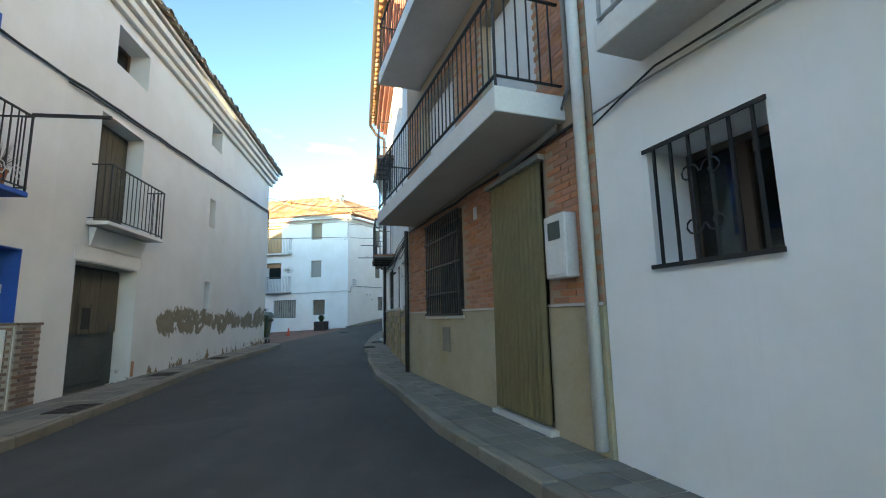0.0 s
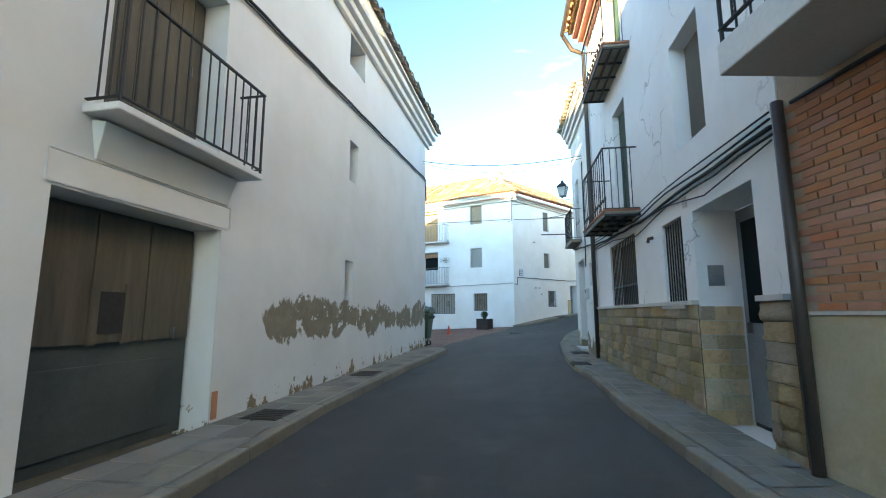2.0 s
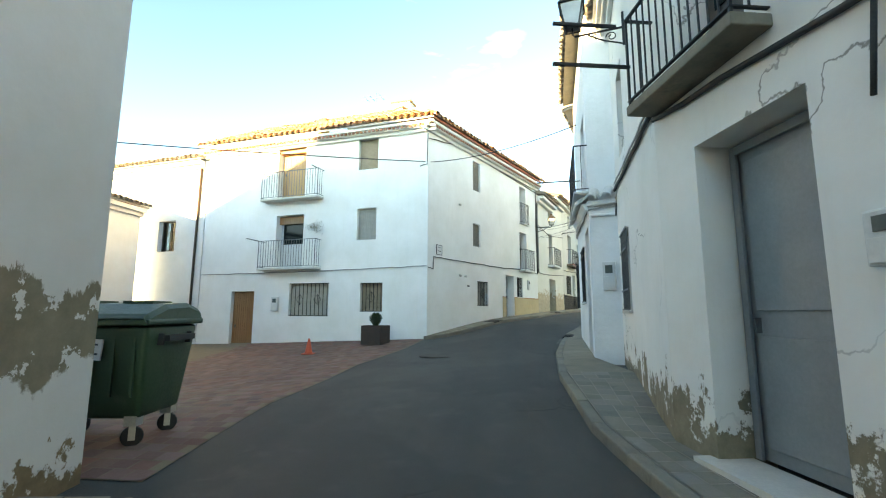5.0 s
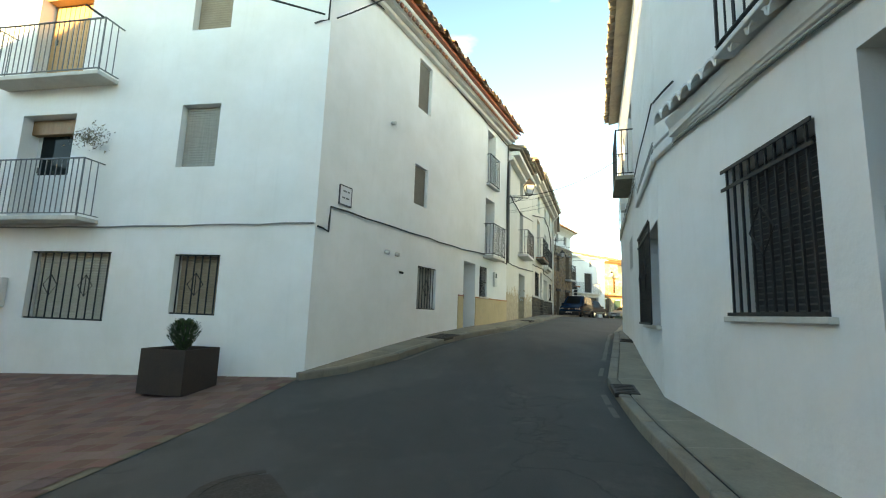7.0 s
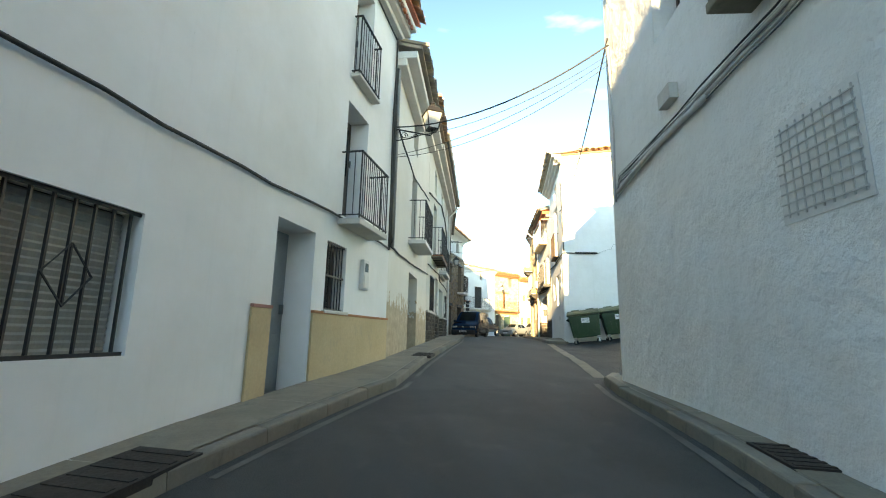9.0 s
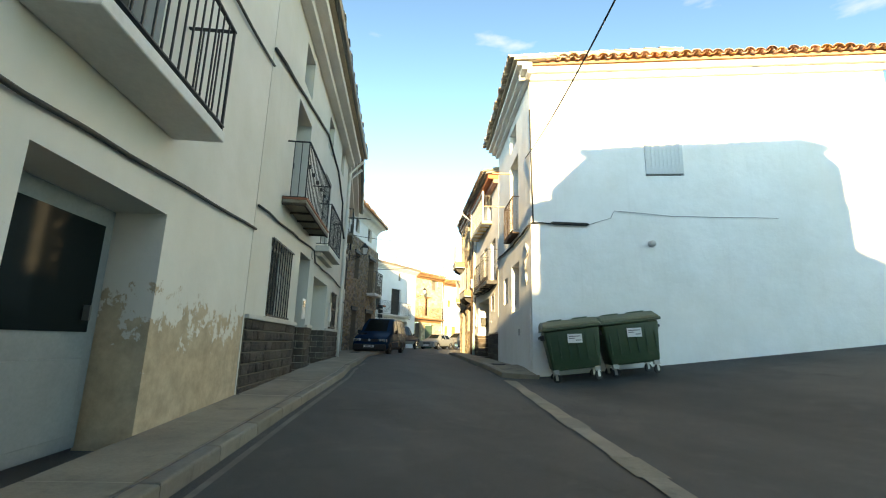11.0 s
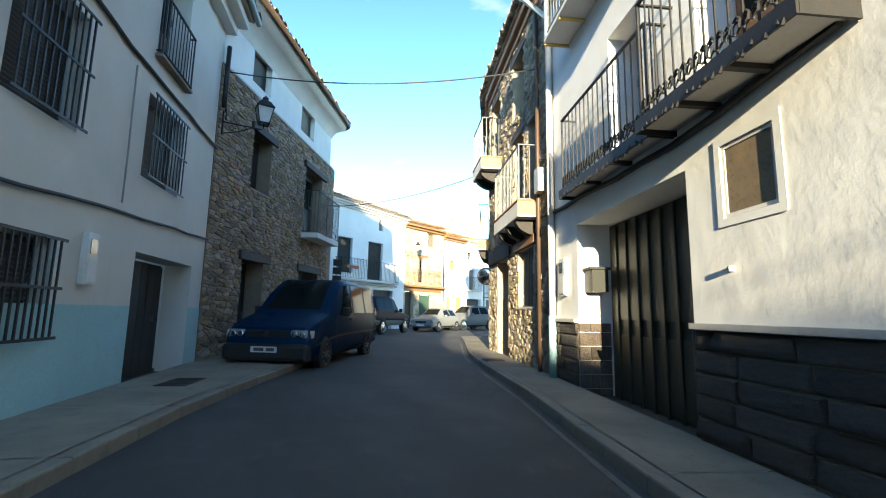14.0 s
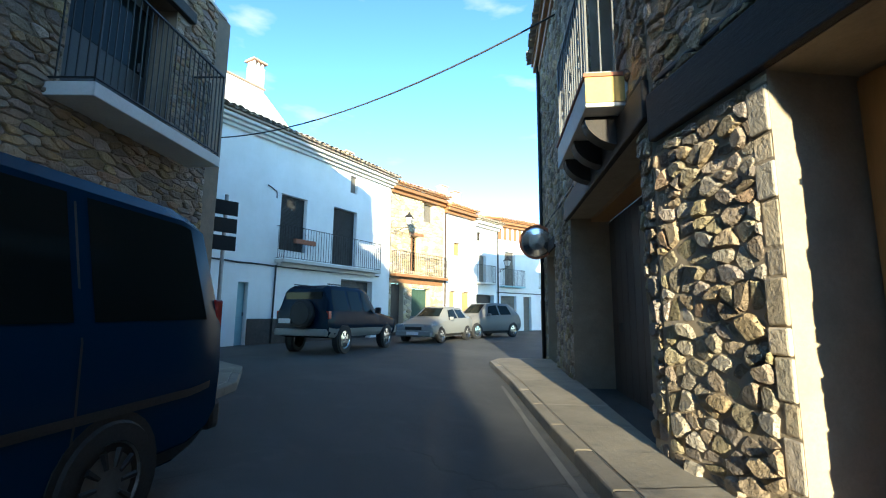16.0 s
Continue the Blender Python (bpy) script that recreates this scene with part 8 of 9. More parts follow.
niche_blocks(E0, pe, 4.474, 4.496, -0.01, 0.48, 1.72, 2.855, 0.2, DARKBLOCK, random.Random(61))
niche_blocks(E0, pe, 1.874, 1.9, -0.01, 0.48, 1.72, 2.855, 0.2, DARKBLOCK, random.Random(62))
mbx = E0.block("mailbox", MOULD_GREEN, (4.455, 4.47, 0.1, 0.34, 3.3, 3.62), (4.22, 4.455, 0.1, 0.34, 3.3, 3.62), label="olive metal mailbox hung in the garage recess")
E0.block("mailbox_lid", MOULD_GREEN, (4.2, 4.472, 0.06, 0.38, 3.622, 3.66), parent=mbx, bevel=0.008)

E1 = Facade((9.09, 54.15), (13.4, 65.1), -1, 1.8, "warm rubble stone house with timber lintels and balcony corbels", "house")
h1 = [(6.62, 7.75, 3.12, 4.34), (8.72, 9.9, 1.9, 4.33), (7.3, 8.1, 5.0, 7.0), (6.2, 6.9, 5.0, 7.0), (9.2, 9.9, 5.2, 6.7), (7.2, 8.2, 7.6, 9.0), (9.6, 10.6, 7.1, 9.0)]
E1.wall(5.5, 11.0, 1.3, 9.6, h1, RUBBLE_MORTAR_E, th=0.634, d0=-0.034)
E1.shell(5.5, 11.0, 1.3, 9.6, 8, WHITE, th=0.6)
E1.roof(5.5, 11.0, 9.65, 0.24, 4.4, 1.2, TILE_OLD, WOOD_BROWN, steps=2, under=WOOD_BROWN)
E1.block("lintel", BEAM, (6.4, 8.0, -0.07, 0.3, 4.345, 4.55), (8.45, 10.98, -0.09, 0.3, 4.335, 4.72), (9.1, 10.0, -0.06, 0.3, 6.71, 6.9), (7.1, 8.3, -0.06, 0.3, 7.01, 7.2), (7.0, 8.4, -0.06, 0.3, 9.01, 9.2), (9.5, 10.7, -0.06, 0.3, 9.01, 9.2), label="dark rough timber lintels", bevel=0.015)
E1.block("lintel", WOOD_BROWN, (6.42, 7.98, -0.1, -0.072, 4.36, 4.53), label="brown timber lintel face")
E1.window(6.62, 7.75, 3.12, 4.34, 0.4, bars=10, proud=-0.06, bar_mat=IRON_GREY, sill=STONE_WHITE)
E1.door(8.74, 9.88, 1.95, 4.31, 0.5, WOOD_LIGHT, planks=6, label="varnished wooden door in a deep stone reveal")
E1.block("door_step", TERRACOTTA, (8.62, 10.0, -0.1, 0.5, 1.82, 1.94), label="clay tile doorstep")
for h in h1[2:]:
    E1.door(h[0] + 0.02, h[1] - 0.02, h[2] + 0.02, h[3] - 0.02, 0.35, WOOD_BROWN, glass=True)
jr = random.Random(77)
for s0, z0, z1, dd in ((7.752, 3.12, 4.335, 0.38), (9.902, 1.95, 4.325, 0.48), (6.5, 3.12, 4.335, 0.0), (8.6, 1.95, 4.325, 0.0)):
    z = z0
    while z < z1 - 0.05:
        top = min(z1, z + jr.uniform(0.14, 0.30))
        wd = jr.uniform(0.09, 0.14) if dd else 0.116
        E1.block("jamb_stone", JAMB, (s0 + (0.0 if dd else jr.uniform(-0.06, 0)), s0 + wd, -jr.uniform(0.035, 0.06), -0.002, z + 0.005, top - 0.005), bevel=0.012)
        z = top


def corbel_balcony(fac, s0, s1, z, o, n):
    """Thick pale slab on carved timber corbels, with a scrolled railing."""
    b = fac.balcony(s0, s1, z + 0.06, o, SLAB_WHITE, th=0.3, rail_h=1.15, bars=int((s1 - s0) / 0.13), bar_mat=IRON_GREY, edge=TERRACOTTA, brackets=n, bracket_mat=BEAM, slab_label="pale balcony edge with yellow sides over carved timber corbels")
    fac.block("slab_side", YELLOW_TRIM, (s0 - 0.012, s0 - 0.001, -o, -0.06, z - 0.2, z + 0.05), parent=b)
    for i in range(3):
        c0, rad = s0 + 0.35 + i * (s1 - s0 - 0.7) / 2, 0.09
        bm = bmesh.new()
        tube(bm, [fac.at(c0 + rad * math.sin(q * 0.7) * (1 - q / 26), -o + 0.03, z + 0.35 + 0.032 * q) for q in range(20)], 0.008, 5)
        part("scroll", bm, IRON_GREY, b)


corbel_balcony(E1, 6.2, 8.4, 5.05, 0.46, 3)
corbel_balcony(E1, 9.4, 10.8, 7.05, 0.6, 2)
E1.pipe("downpipe", PIPE_COPPER, [(6.1, -0.09, 9.5), (6.1, -0.09, 1.95)], 0.042)
E1.cable([(5.5, 0, 4.75), (7.0, 0, 4.8), (9.0, 0, 4.78), (10.9, 0, 4.82)], 0.03)
E1.block("electric_box", GALV, (5.75, 6.0, -0.2, -0.003, 5.2, 5.65), bevel=0.01)
E1.block("service_hatch", GALV, (6.2, 6.55, -0.06, -0.04, 2.2, 2.5))
rse = random.Random(31)
pade = [(h[0] - 0.02, h[1] + 0.02, h[2] - 0.02, h[3] + 0.02) for h in h1] + [(6.38, 8.02, 4.3, 4.58), (8.43, 11.0, 4.3, 4.74), (9.1, 10, 6.7, 6.92), (7.1, 8.3, 7, 7.22), (7, 8.4, 9, 9.22), (9.5, 10.7, 9, 9.22), (7.74, 7.86, 3.1, 4.36), (9.9, 10.02, 1.9, 4.34), (6.5, 6.64, 3.1, 4.36), (8.6, 8.74, 1.9, 4.34)]
rest, loose = rubble(E1, 5.52, 10.98, 1.8, 9.58, pade, rse, 0.115, 1.5, 0.058, single=(6.0, 10.6, 2.0, 4.3), joint=0.006, taper=0.78)
stones = part("stone", rest, RUBBLE_E, E1.house)
stones["kind"] = "stuff"
for q in loose:
    part("stone", q, RUBBLE_E, stones)

# the same house past its bend, turned away from the sun
EX = Facade((13.12, 64.39), (17.58, 71.04), -1, 1.8, house=E1)
hx = [(0.32, 3.9, 1.7, 4.56), (5.85, 7.3, 1.7, 4.36), (0.95, 1.95, 5.25, 7.2)]
EX.wall(0.0, 8.0, 1.3, 9.6, hx, RUBBLE_MORTAR_E, th=0.634, d0=-0.03)
EX.shell(0.0, 8.0, 1.3, 9.6, 8, WHITE, th=0.62)
EX.roof(0.0, 8.05, 9.65, 0.24, 4.4, 1.2, TILE_OLD, WOOD_BROWN, steps=2, under=WOOD_BROWN)
EX.block("lintel", BEAM, (0.02, 4.15, -0.09, 0.3, 4.565, 4.9), (5.7, 7.45, -0.07, 0.3, 4.365, 4.6), (0.85, 2.05, -0.06, 0.3, 7.21, 7.4), label="dark rough timber lintels", bevel=0.015)
EX.block("lintel_soffit", WOOD_LIGHT, (0.33, 3.89, 0.302, 0.58, 4.5, 4.558), label="yellow painted soffit")
EX.door(0.34, 3.88, 1.75, 4.5, 0.6, WOOD_DARK, planks=12, label="dark timber garage door")
EX.door(5.87, 7.28, 1.75, 4.34, 0.5, WOOD_DARK, planks=7, label="dark timber door")
EX.door(0.97, 1.93, 5.27, 7.18, 0.35, WOOD_BROWN, glass=True)
corbel_balcony(EX, 0.55, 2.4, 5.17, 0.42, 3)
EX.pipe("downpipe", IRON, [(7.7, -0.1, 9.5), (7.7, -0.1, 1.9)], 0.05)
EX.cable([(0.1, 0, 4.95), (2.5, 0, 4.98), (7.6, 0, 5.1)], 0.03)
rest, loose = rubble(EX, 0.02, 7.98, 1.8, 9.58, [(h[0] - 0.02, h[1] + 0.02, h[2] - 0.02, h[3] + 0.02) for h in hx] + [(0.0, 4.17, 4.5, 4.92), (5.68, 7.47, 4.3, 4.62), (0.83, 2.07, 7.15, 7.42)], random.Random(32), 0.125, 1.6, 0.055, joint=0.006, taper=0.78)
part("stone", rest, RUBBLE_E, E1.house)["kind"] = "stuff"

# far closing walls of the alley and the square, and an unseen house added behind the start
for p, q, side, s, z0, z1, label in (((14, 47.5), (20, 52.5), -1, 8, 1.5, 8.5, "white house wall at the end of the alley"), ((-20, 20), (-20, 34), 1, 14, -1.0, 6.0, "white house on the far side of the square"), ((-6.0, -34.0), (7.0, -34.0), -1, 13, -0.2, 5.0, "unseen white house added to close the street behind the start"), ((40, 75), (44, 100), -1, 25, 1.5, 9.0, "white house closing the far end of the street")):
    cl = Facade(p, q, side, z0, label, "house")
    cl.wall(0, s, z0 - 0.5, z1, [(2, 3, z0 + 1.5, z0 + 2.7), (5, 6, z0 + 1.5, z0 + 2.7)], WHITE_L0)
    cl.window(2, 3, z0 + 1.5, z0 + 2.7)
    cl.window(5, 6, z0 + 1.5, z0 + 2.7)
    cl.roof(0, s, z1, 0.4, 4, 1.1, TILE_OLD, SLAB_WHITE)

# unseen tall block, added behind the flaking house to shade the corner house
tall = thing("house", Matrix.Identity(4), "unseen tall house added to shade the corner house", "house")
bm = bmesh.new()
prof = [(-15.3, -0.6), (-15.3, 11.0), (-18.0, 11.2), (-27.0, 7.8), (-27.0, -0.6)]
va, vb = [bm.verts.new((x, 13.5, z)) for x, z in prof], [bm.verts.new((x, 19.0, z)) for x, z in prof]
bm.faces.new(va)
bm.faces.new(vb[::-1])
for i in range(5):
    bm.faces.new((va[i], va[(i + 1) % 5], vb[(i + 1) % 5], vb[i]))
part("wall", bm, WHITE, tall)
bm = bmesh.new()
for (x0, z0), (x1, z1) in (((-15.1, 11.01), (-18.0, 11.21)), ((-18.0, 11.21), (-27.2, 7.73))):
    quad_box(bm, [(x0, 13.3, z0), (x1, 13.3, z1), (x1, 19.2, z1), (x0, 19.2, z0), (x0, 13.3, z0 + 0.12), (x1, 13.3, z1 + 0.12), (x1, 19.2, z1 + 0.12), (x0, 19.2, z0 + 0.12)])
part("roof", bm, TILE_OLD, tall)

# ---- vehicles ----
class Car:
    """A lofted car body: stations of (x, bottom, waist height, roof height, half width, half width at the roof); x runs from the nose backwards."""

    def __init__(self, name, m, label, paint, stations):
        self.th = thing(name, m, label, "car" if name != "van" else "van")
        self.st, self.paint = stations, paint
        bm = bmesh.new()
        rings = []
        for x in self.xs():
            half = [self.pt(x, k) for k in (0, 1, 2, 3, 3.5, 4, 4.6, 5)]
            ring = [bm.verts.new((x, y, z)) for y, z in half] + [bm.verts.new((x, -y, z)) for y, z in half[::-1]]
            rings.append(ring)
        n = len(rings[0])
        for a, b in zip(rings, rings[1:]):
            for j in range(n):
                bm.faces.new((a[j], a[(j + 1) % n], b[(j + 1) % n], b[j]))
        bm.faces.new(rings[0][::-1])
        bm.faces.new(rings[-1])
        bmesh.ops.recalc_face_normals(bm, faces=bm.faces)
        self.body = part("body", bm, paint, self.th, smooth=True)
        self.body.data.set_sharp_from_angle(angle=radians(34))

    def xs(self):
        out = []
        for a, b in zip(self.st, self.st[1:]):
            n = max(1, int((b[0] - a[0]) / 0.16))
            out += [a[0] + (b[0] - a[0]) * i / n for i in range(n)]
        return out + [self.st[-1][0]]

    def sec(self, x):
        xs = [s[0] for s in self.st]
        return [float(np.interp(x, xs, [s[i] for s in self.st])) for i in range(1, 6)]

    def pt(self, x, k):
        zb, zw, zt, hw, ht = self.sec(x)
        prof = [(hw * 0.88, zb), (hw * 0.985, zb + 0.13), (hw, zb + (zw - zb) * 0.55), (hw * 0.985, zw), (ht, zt - min(0.09, (zt - zw) * 0.3)), (ht * 0.86, zt)]
        i = min(int(k), 4)
        f = k - i
        return (prof[i][0] * (1 - f) + prof[i + 1][0] * f, prof[i][1] * (1 - f) + prof[i + 1][1] * f)

    def side_panel(self, name, material, x0, x1, k0, k1, side, lift=0.006, slant0=0.0, slant1=0.0, label="", parent=None):
        bm = bmesh.new()
        n = max(2, int((x1 - x0) / 0.12))
        rows = []
        for i in range(n + 1):
            row = []
            for j in range(4):
                f = j / 3
                x = x0 + slant0 * f + (x1 + slant1 * f - x0 - slant0 * f) * i / n
                y, z = self.pt(x, k0 + (k1 - k0) * f)
                row.append(bm.verts.new((x, side * (y + lift), z)))
            rows.append(row)
        for a, b in zip(rows, rows[1:]):
            for j in range(3):
                bm.faces.new((a[j], b[j], b[j + 1], a[j + 1]))
        return part(name, bm, material, parent or self.th, label, smooth=True)

    def top_panel(self, name, material, x0, x1, w=0.9, lift=0.008, label=""):
        bm = bmesh.new()
        rows = []
        for i in range(7):
            x = x0 + (x1 - x0) * i / 6
            y4, z4 = self.pt(x, 4.1)
            y5, z5 = self.pt(x, 5)
            rows.append([bm.verts.new((x, sy * yy, zz + lift)) for sy, yy, zz in ((1, y4 * w, z4 + 0.02), (1, y5 * 0.8, z5), (1, 0.0, z5), (-1, y5 * 0.8, z5), (-1, y4 * w, z4 + 0.02))])
        for a, b in zip(rows, rows[1:]):
            for j in range(4):
                bm.faces.new((a[j], b[j], b[j + 1], a[j + 1]))
        return part(name, bm, material, self.th, label, smooth=True)

    def block(self, name, material, *rows, bevel=0.0, parent=None, label=""):
        bm = boxes(*rows)
        if bevel:
            bmesh.ops.bevel(bm, geom=bm.edges[:], offset=bevel, segments=2, affect="EDGES", profile=0.5)
        return part(name, bm, material, parent or self.th, label)

    def wheel(self, x, side, r=0.32, w=0.2, hw=0.8, rim=None, spokes=8):
        y = side * hw
        # dark disc on the body side, painted in for the shaded wheel well
        a = part("wheel_well_dark", lathe(bmesh.new(), [(r * 1.09, -0.004), (r * 1.09, 0.004)], 28), RUBBER, self.th)
        a.matrix_basis = pose(x, side * (self.pt(x, 1.3)[0] + 0.004), r * 1.02, 90, 0, 0)
        t = part("wheel", lathe(bmesh.new(), [(r * 0.66, -w / 2), (r * 0.93, -w / 2), (r, -w * 0.36), (r, w * 0.36), (r * 0.93, w / 2), (r * 0.66, w / 2), (r * 0.62, w * 0.34), (r * 0.62, -w * 0.34)], 32, caps=False), RUBBER, self.th, smooth=False)
        t.matrix_basis = pose(x, y, r, 90, 0, 0)
        bm = bmesh.new()
        sg = -side
        lathe(bm, [(r * 0.2, sg * w * 0.46), (r * 0.62, sg * w * 0.40), (r * 0.655, sg * w * 0.48), (r * 0.655, sg * w * 0.2), (0.02, sg * w * 0.15)], 24)
        part("rim", bm, rim or CHROME, t)
        for i in range(spokes):
            q = 2 * math.pi * i / spokes
            bm = bmesh.new()
            c, s_ = math.cos(q), math.sin(q)
            tube(bm, [(r * 0.26 * c, r * 0.26 * s_, sg * w * 0.465), (r * 0.55 * c, r * 0.55 * s_, sg * w * 0.445)], [0.012, 0.02], 6)
            part("slot", bm, CAR_BLACK, t)


def car_pose(front, rear, z, front_x, rear_x):
    """Local x runs from the nose to the tail; the two axles stand at front_x and rear_x."""
    f, r = Vector(front), Vector(rear)
    u = (r - f).normalized()
    o = (f + r) / 2 - u * (front_x + rear_x) / 2
    return Matrix(((u.x, -u.y, 0, o.x), (u.y, u.x, 0, o.y), (0, 0, 1, z), (0, 0, 0, 1)))


# blue van
VS = [(0.0, 0.30, 0.60, 0.70, 0.80, 0.72), (0.06, 0.25, 0.70, 0.86, 0.86, 0.79), (0.25, 0.22, 0.80, 0.95, 0.90, 0.83), (0.7, 0.22, 0.92, 1.07, 0.915, 0.85), (1.02, 0.22, 1.01, 1.16, 0.92, 0.85), (1.25, 0.22, 1.05, 1.36, 0.92, 0.82), (1.6, 0.23, 1.07, 1.67, 0.92, 0.79), (1.9, 0.24, 1.08, 1.86, 0.92, 0.765), (2.1, 0.25, 1.085, 1.92, 0.92, 0.76), (2.5, 0.25, 1.09, 1.94, 0.92, 0.76), (4.4, 0.25, 1.10, 1.93, 0.92, 0.75), (4.64, 0.3, 1.10, 1.88, 0.90, 0.74), (4.76, 0.4, 1.10, 1.55, 0.88, 0.76), (4.79, 0.45, 1.0, 1.15, 0.84, 0.77)]
VAN_FRONT, VAN_REAR = 0.745, 3.77
zv = 1.775
van = Car("van", Matrix(((0.5556, -0.8315, 0, 6.87), (0.8315, 0.5556, 0, 62.60), (0, 0, 1, zv), (0, 0, 0, 1))) @ Matrix.Diagonal((0.966, 1, 1, 1)), "dark blue passenger van parked half on the pavement", VAN_BLUE, VS)
for sd in (-1, 1):
    for x in (VAN_FRONT, VAN_REAR):
        van.wheel(x, sd, 0.325, 0.2, 0.835, IRON_GREY, 10)
    van.side_panel("window", CAR_GLASS, 1.62, 2.42, 3.08, 3.95, sd, slant0=0.42, label="dark tinted door window")
    van.side_panel("window", CAR_GLASS, 2.56, 3.48, 3.08, 3.95, sd, label="dark tinted side window")
    van.side_panel("window", CAR_GLASS, 3.6, 4.55, 3.08, 3.95, sd, slant1=-0.08, label="dark tinted rear side window")
    van.side_panel("side_trim", CAR_BLACK, 0.2, 4.6, 1.85, 2.0, sd, 0.012)
    van.side_panel("sill", CAR_BLACK, 0.3, 4.65, 0.1, 0.9, sd, 0.004)
    van.side_panel("door_gap", CAR_BLACK, 2.46, 2.475, 0.9, 3.9, sd, 0.004)
    van.side_panel("door_gap", CAR_BLACK, 1.36, 1.375, 0.9, 3.0, sd, 0.004)
    van.side_panel("door_gap", CAR_BLACK, 3.52, 3.535, 0.9, 3.9, sd, 0.004)
    hl = van.block("headlight", LENS, (0.005, 0.3, sd * 0.46 if sd > 0 else -0.80, 0.80 if sd > 0 else -0.46, 0.645, 0.815), bevel=0.035, label="clear glass headlight")
    for q, r in ((0.55, 0.062), (0.70, 0.055)):
        bowl = part("reflector", lathe(bmesh.new(), [(r, 0.0), (r * 0.8, 0.006), (r * 0.3, 0.010), (0.004, 0.011)], 18), CHROME, hl)
        bowl.matrix_basis = pose(0.004, sd * q, 0.73, 0, -90, 0)
    van.block("indicator", PLATE_WHITE, (0.08, 0.30, sd * 0.845 - 0.03, sd * 0.845 + 0.03, 0.655, 0.80), parent=hl, bevel=0.02)
    van.block("mirror", CAR_BLACK, (1.5, 1.62, sd * 0.96 if sd > 0 else -1.12, 1.12 if sd > 0 else -0.96, 1.08, 1.28), bevel=0.03)
    van.block("mirror_arm", CAR_BLACK, (1.55, 1.6, sd * 0.88 if sd > 0 else -0.965, 0.965 if sd > 0 else -0.88, 1.1, 1.15))
    van.block("handle", CAR_BLACK, (2.22, 2.4, sd * 0.93 - 0.012, sd * 0.93 + 0.012, 0.98, 1.02))
    van.block("tail_light", RED_LENS, (4.7, 4.78, sd * 0.8 - 0.06, sd * 0.8 + 0.06, 0.9, 1.3), bevel=0.01)
van.top_panel("windscreen", CAR_GLASS, 1.08, 1.92, 0.93, label="large raked windscreen")
van.block("bumper", CAR_BLACK, (-0.09, 0.2, -0.86, 0.86, 0.22, 0.55), bevel=0.075, label="dark grey plastic bumper")
van.block("grille", CAR_BLACK, (-0.012, 0.1, -0.44, 0.44, 0.66, 0.80), bevel=0.015)
for i in range(4):
    van.block("grille_slat", CAR_BLACK, (-0.018, 0.0, -0.43, 0.43, 0.68 + 0.03 * i, 0.688 + 0.03 * i))
bdg = part("badge", lathe(bmesh.new(), [(0.062, -0.006), (0.062, 0.006)], 20), CHROME, van.th, "round chrome badge")
bdg.matrix_basis = pose(-0.022, 0, 0.755, 0, 90, 0)
pl = van.block("number_plate", PLATE_WHITE, (-0.10, -0.091, -0.26, 0.26, 0.39, 0.50), label="white number plate with plain bars")
van.block("plate_bar", BAR_INK, (-0.1035, -0.1005, 0.0, 0.2, 0.415, 0.475), (-0.1035, -0.1005, -0.21, -0.05, 0.415, 0.475), parent=pl)
van.block("wiper", CAR_BLACK, (1.06, 1.1, -0.6, 0.1, 1.15, 1.17), (1.1, 1.14, 0.0, 0.65, 1.16, 1.18))
van.block("rear_bumper", CAR_BLACK, (4.72, 4.86, -0.86, 0.86, 0.36, 0.58), bevel=0.04)

# dark blue off-roader with a spare wheel
SS = [(0.0, 0.45, 0.72, 0.80, 0.80, 0.70), (0.1, 0.42, 0.85, 0.98, 0.86, 0.74), (0.9, 0.42, 0.98, 1.08, 0.88, 0.74), (1.3, 0.42, 1.03, 1.14, 0.88, 0.72), (1.8, 0.42, 1.06, 1.72, 0.88, 0.66), (2.2, 0.42, 1.07, 1.80, 0.88, 0.67), (4.0, 0.42, 1.08, 1.80, 0.88, 0.66), (4.25, 0.45, 1.08, 1.70, 0.87, 0.66), (4.36, 0.5, 1.05, 1.2, 0.85, 0.72)]
suv = Car("off_road_car", car_pose((14.85, 77.08), (12.76, 75.24), ground_z(14, 76), 0.8, 3.5) @ Matrix.Translation((0.22, 0, 0)) @ Matrix.Diagonal((0.9, 1.0, 1.04, 1)), "dark blue off-road car with silver lower panels and spare wheel", SUV_BLUE, SS)
for sd in (-1, 1):
    for x in (0.8, 3.5):
        suv.wheel(x, sd, 0.37, 0.24, 0.79, CHROME, 6)
    suv.side_panel("window", CAR_GLASS, 1.55, 2.35, 3.08, 3.95, sd, slant0=0.3)
    suv.side_panel("window", CAR_GLASS, 2.5, 3.15, 3.08, 3.95, sd)
    suv.side_panel("window", CAR_GLASS, 3.28, 4.1, 3.08, 3.95, sd, slant1=-0.1)
    suv.side_panel("lower_panel", SILVER, 0.3, 4.3, 0.1, 1.5, sd, 0.005, label="silver lower panel")
    suv.block("tail_light", RED_LENS, (4.22, 4.35, sd * 0.8 - 0.07, sd * 0.8 + 0.07, 0.92, 1.12), bevel=0.01)
    suv.block("mirror", CAR_BLACK, (1.6, 1.7, sd * 0.98 - 0.09, sd * 0.98 + 0.09, 1.08, 1.25), bevel=0.02)
    suv.block("headlight", LENS, (0.0, 0.14, sd * 0.65 - 0.14, sd * 0.65 + 0.14, 0.72, 0.88), bevel=0.02)
suv.top_panel("windscreen", CAR_GLASS, 1.36, 1.78, 0.93)
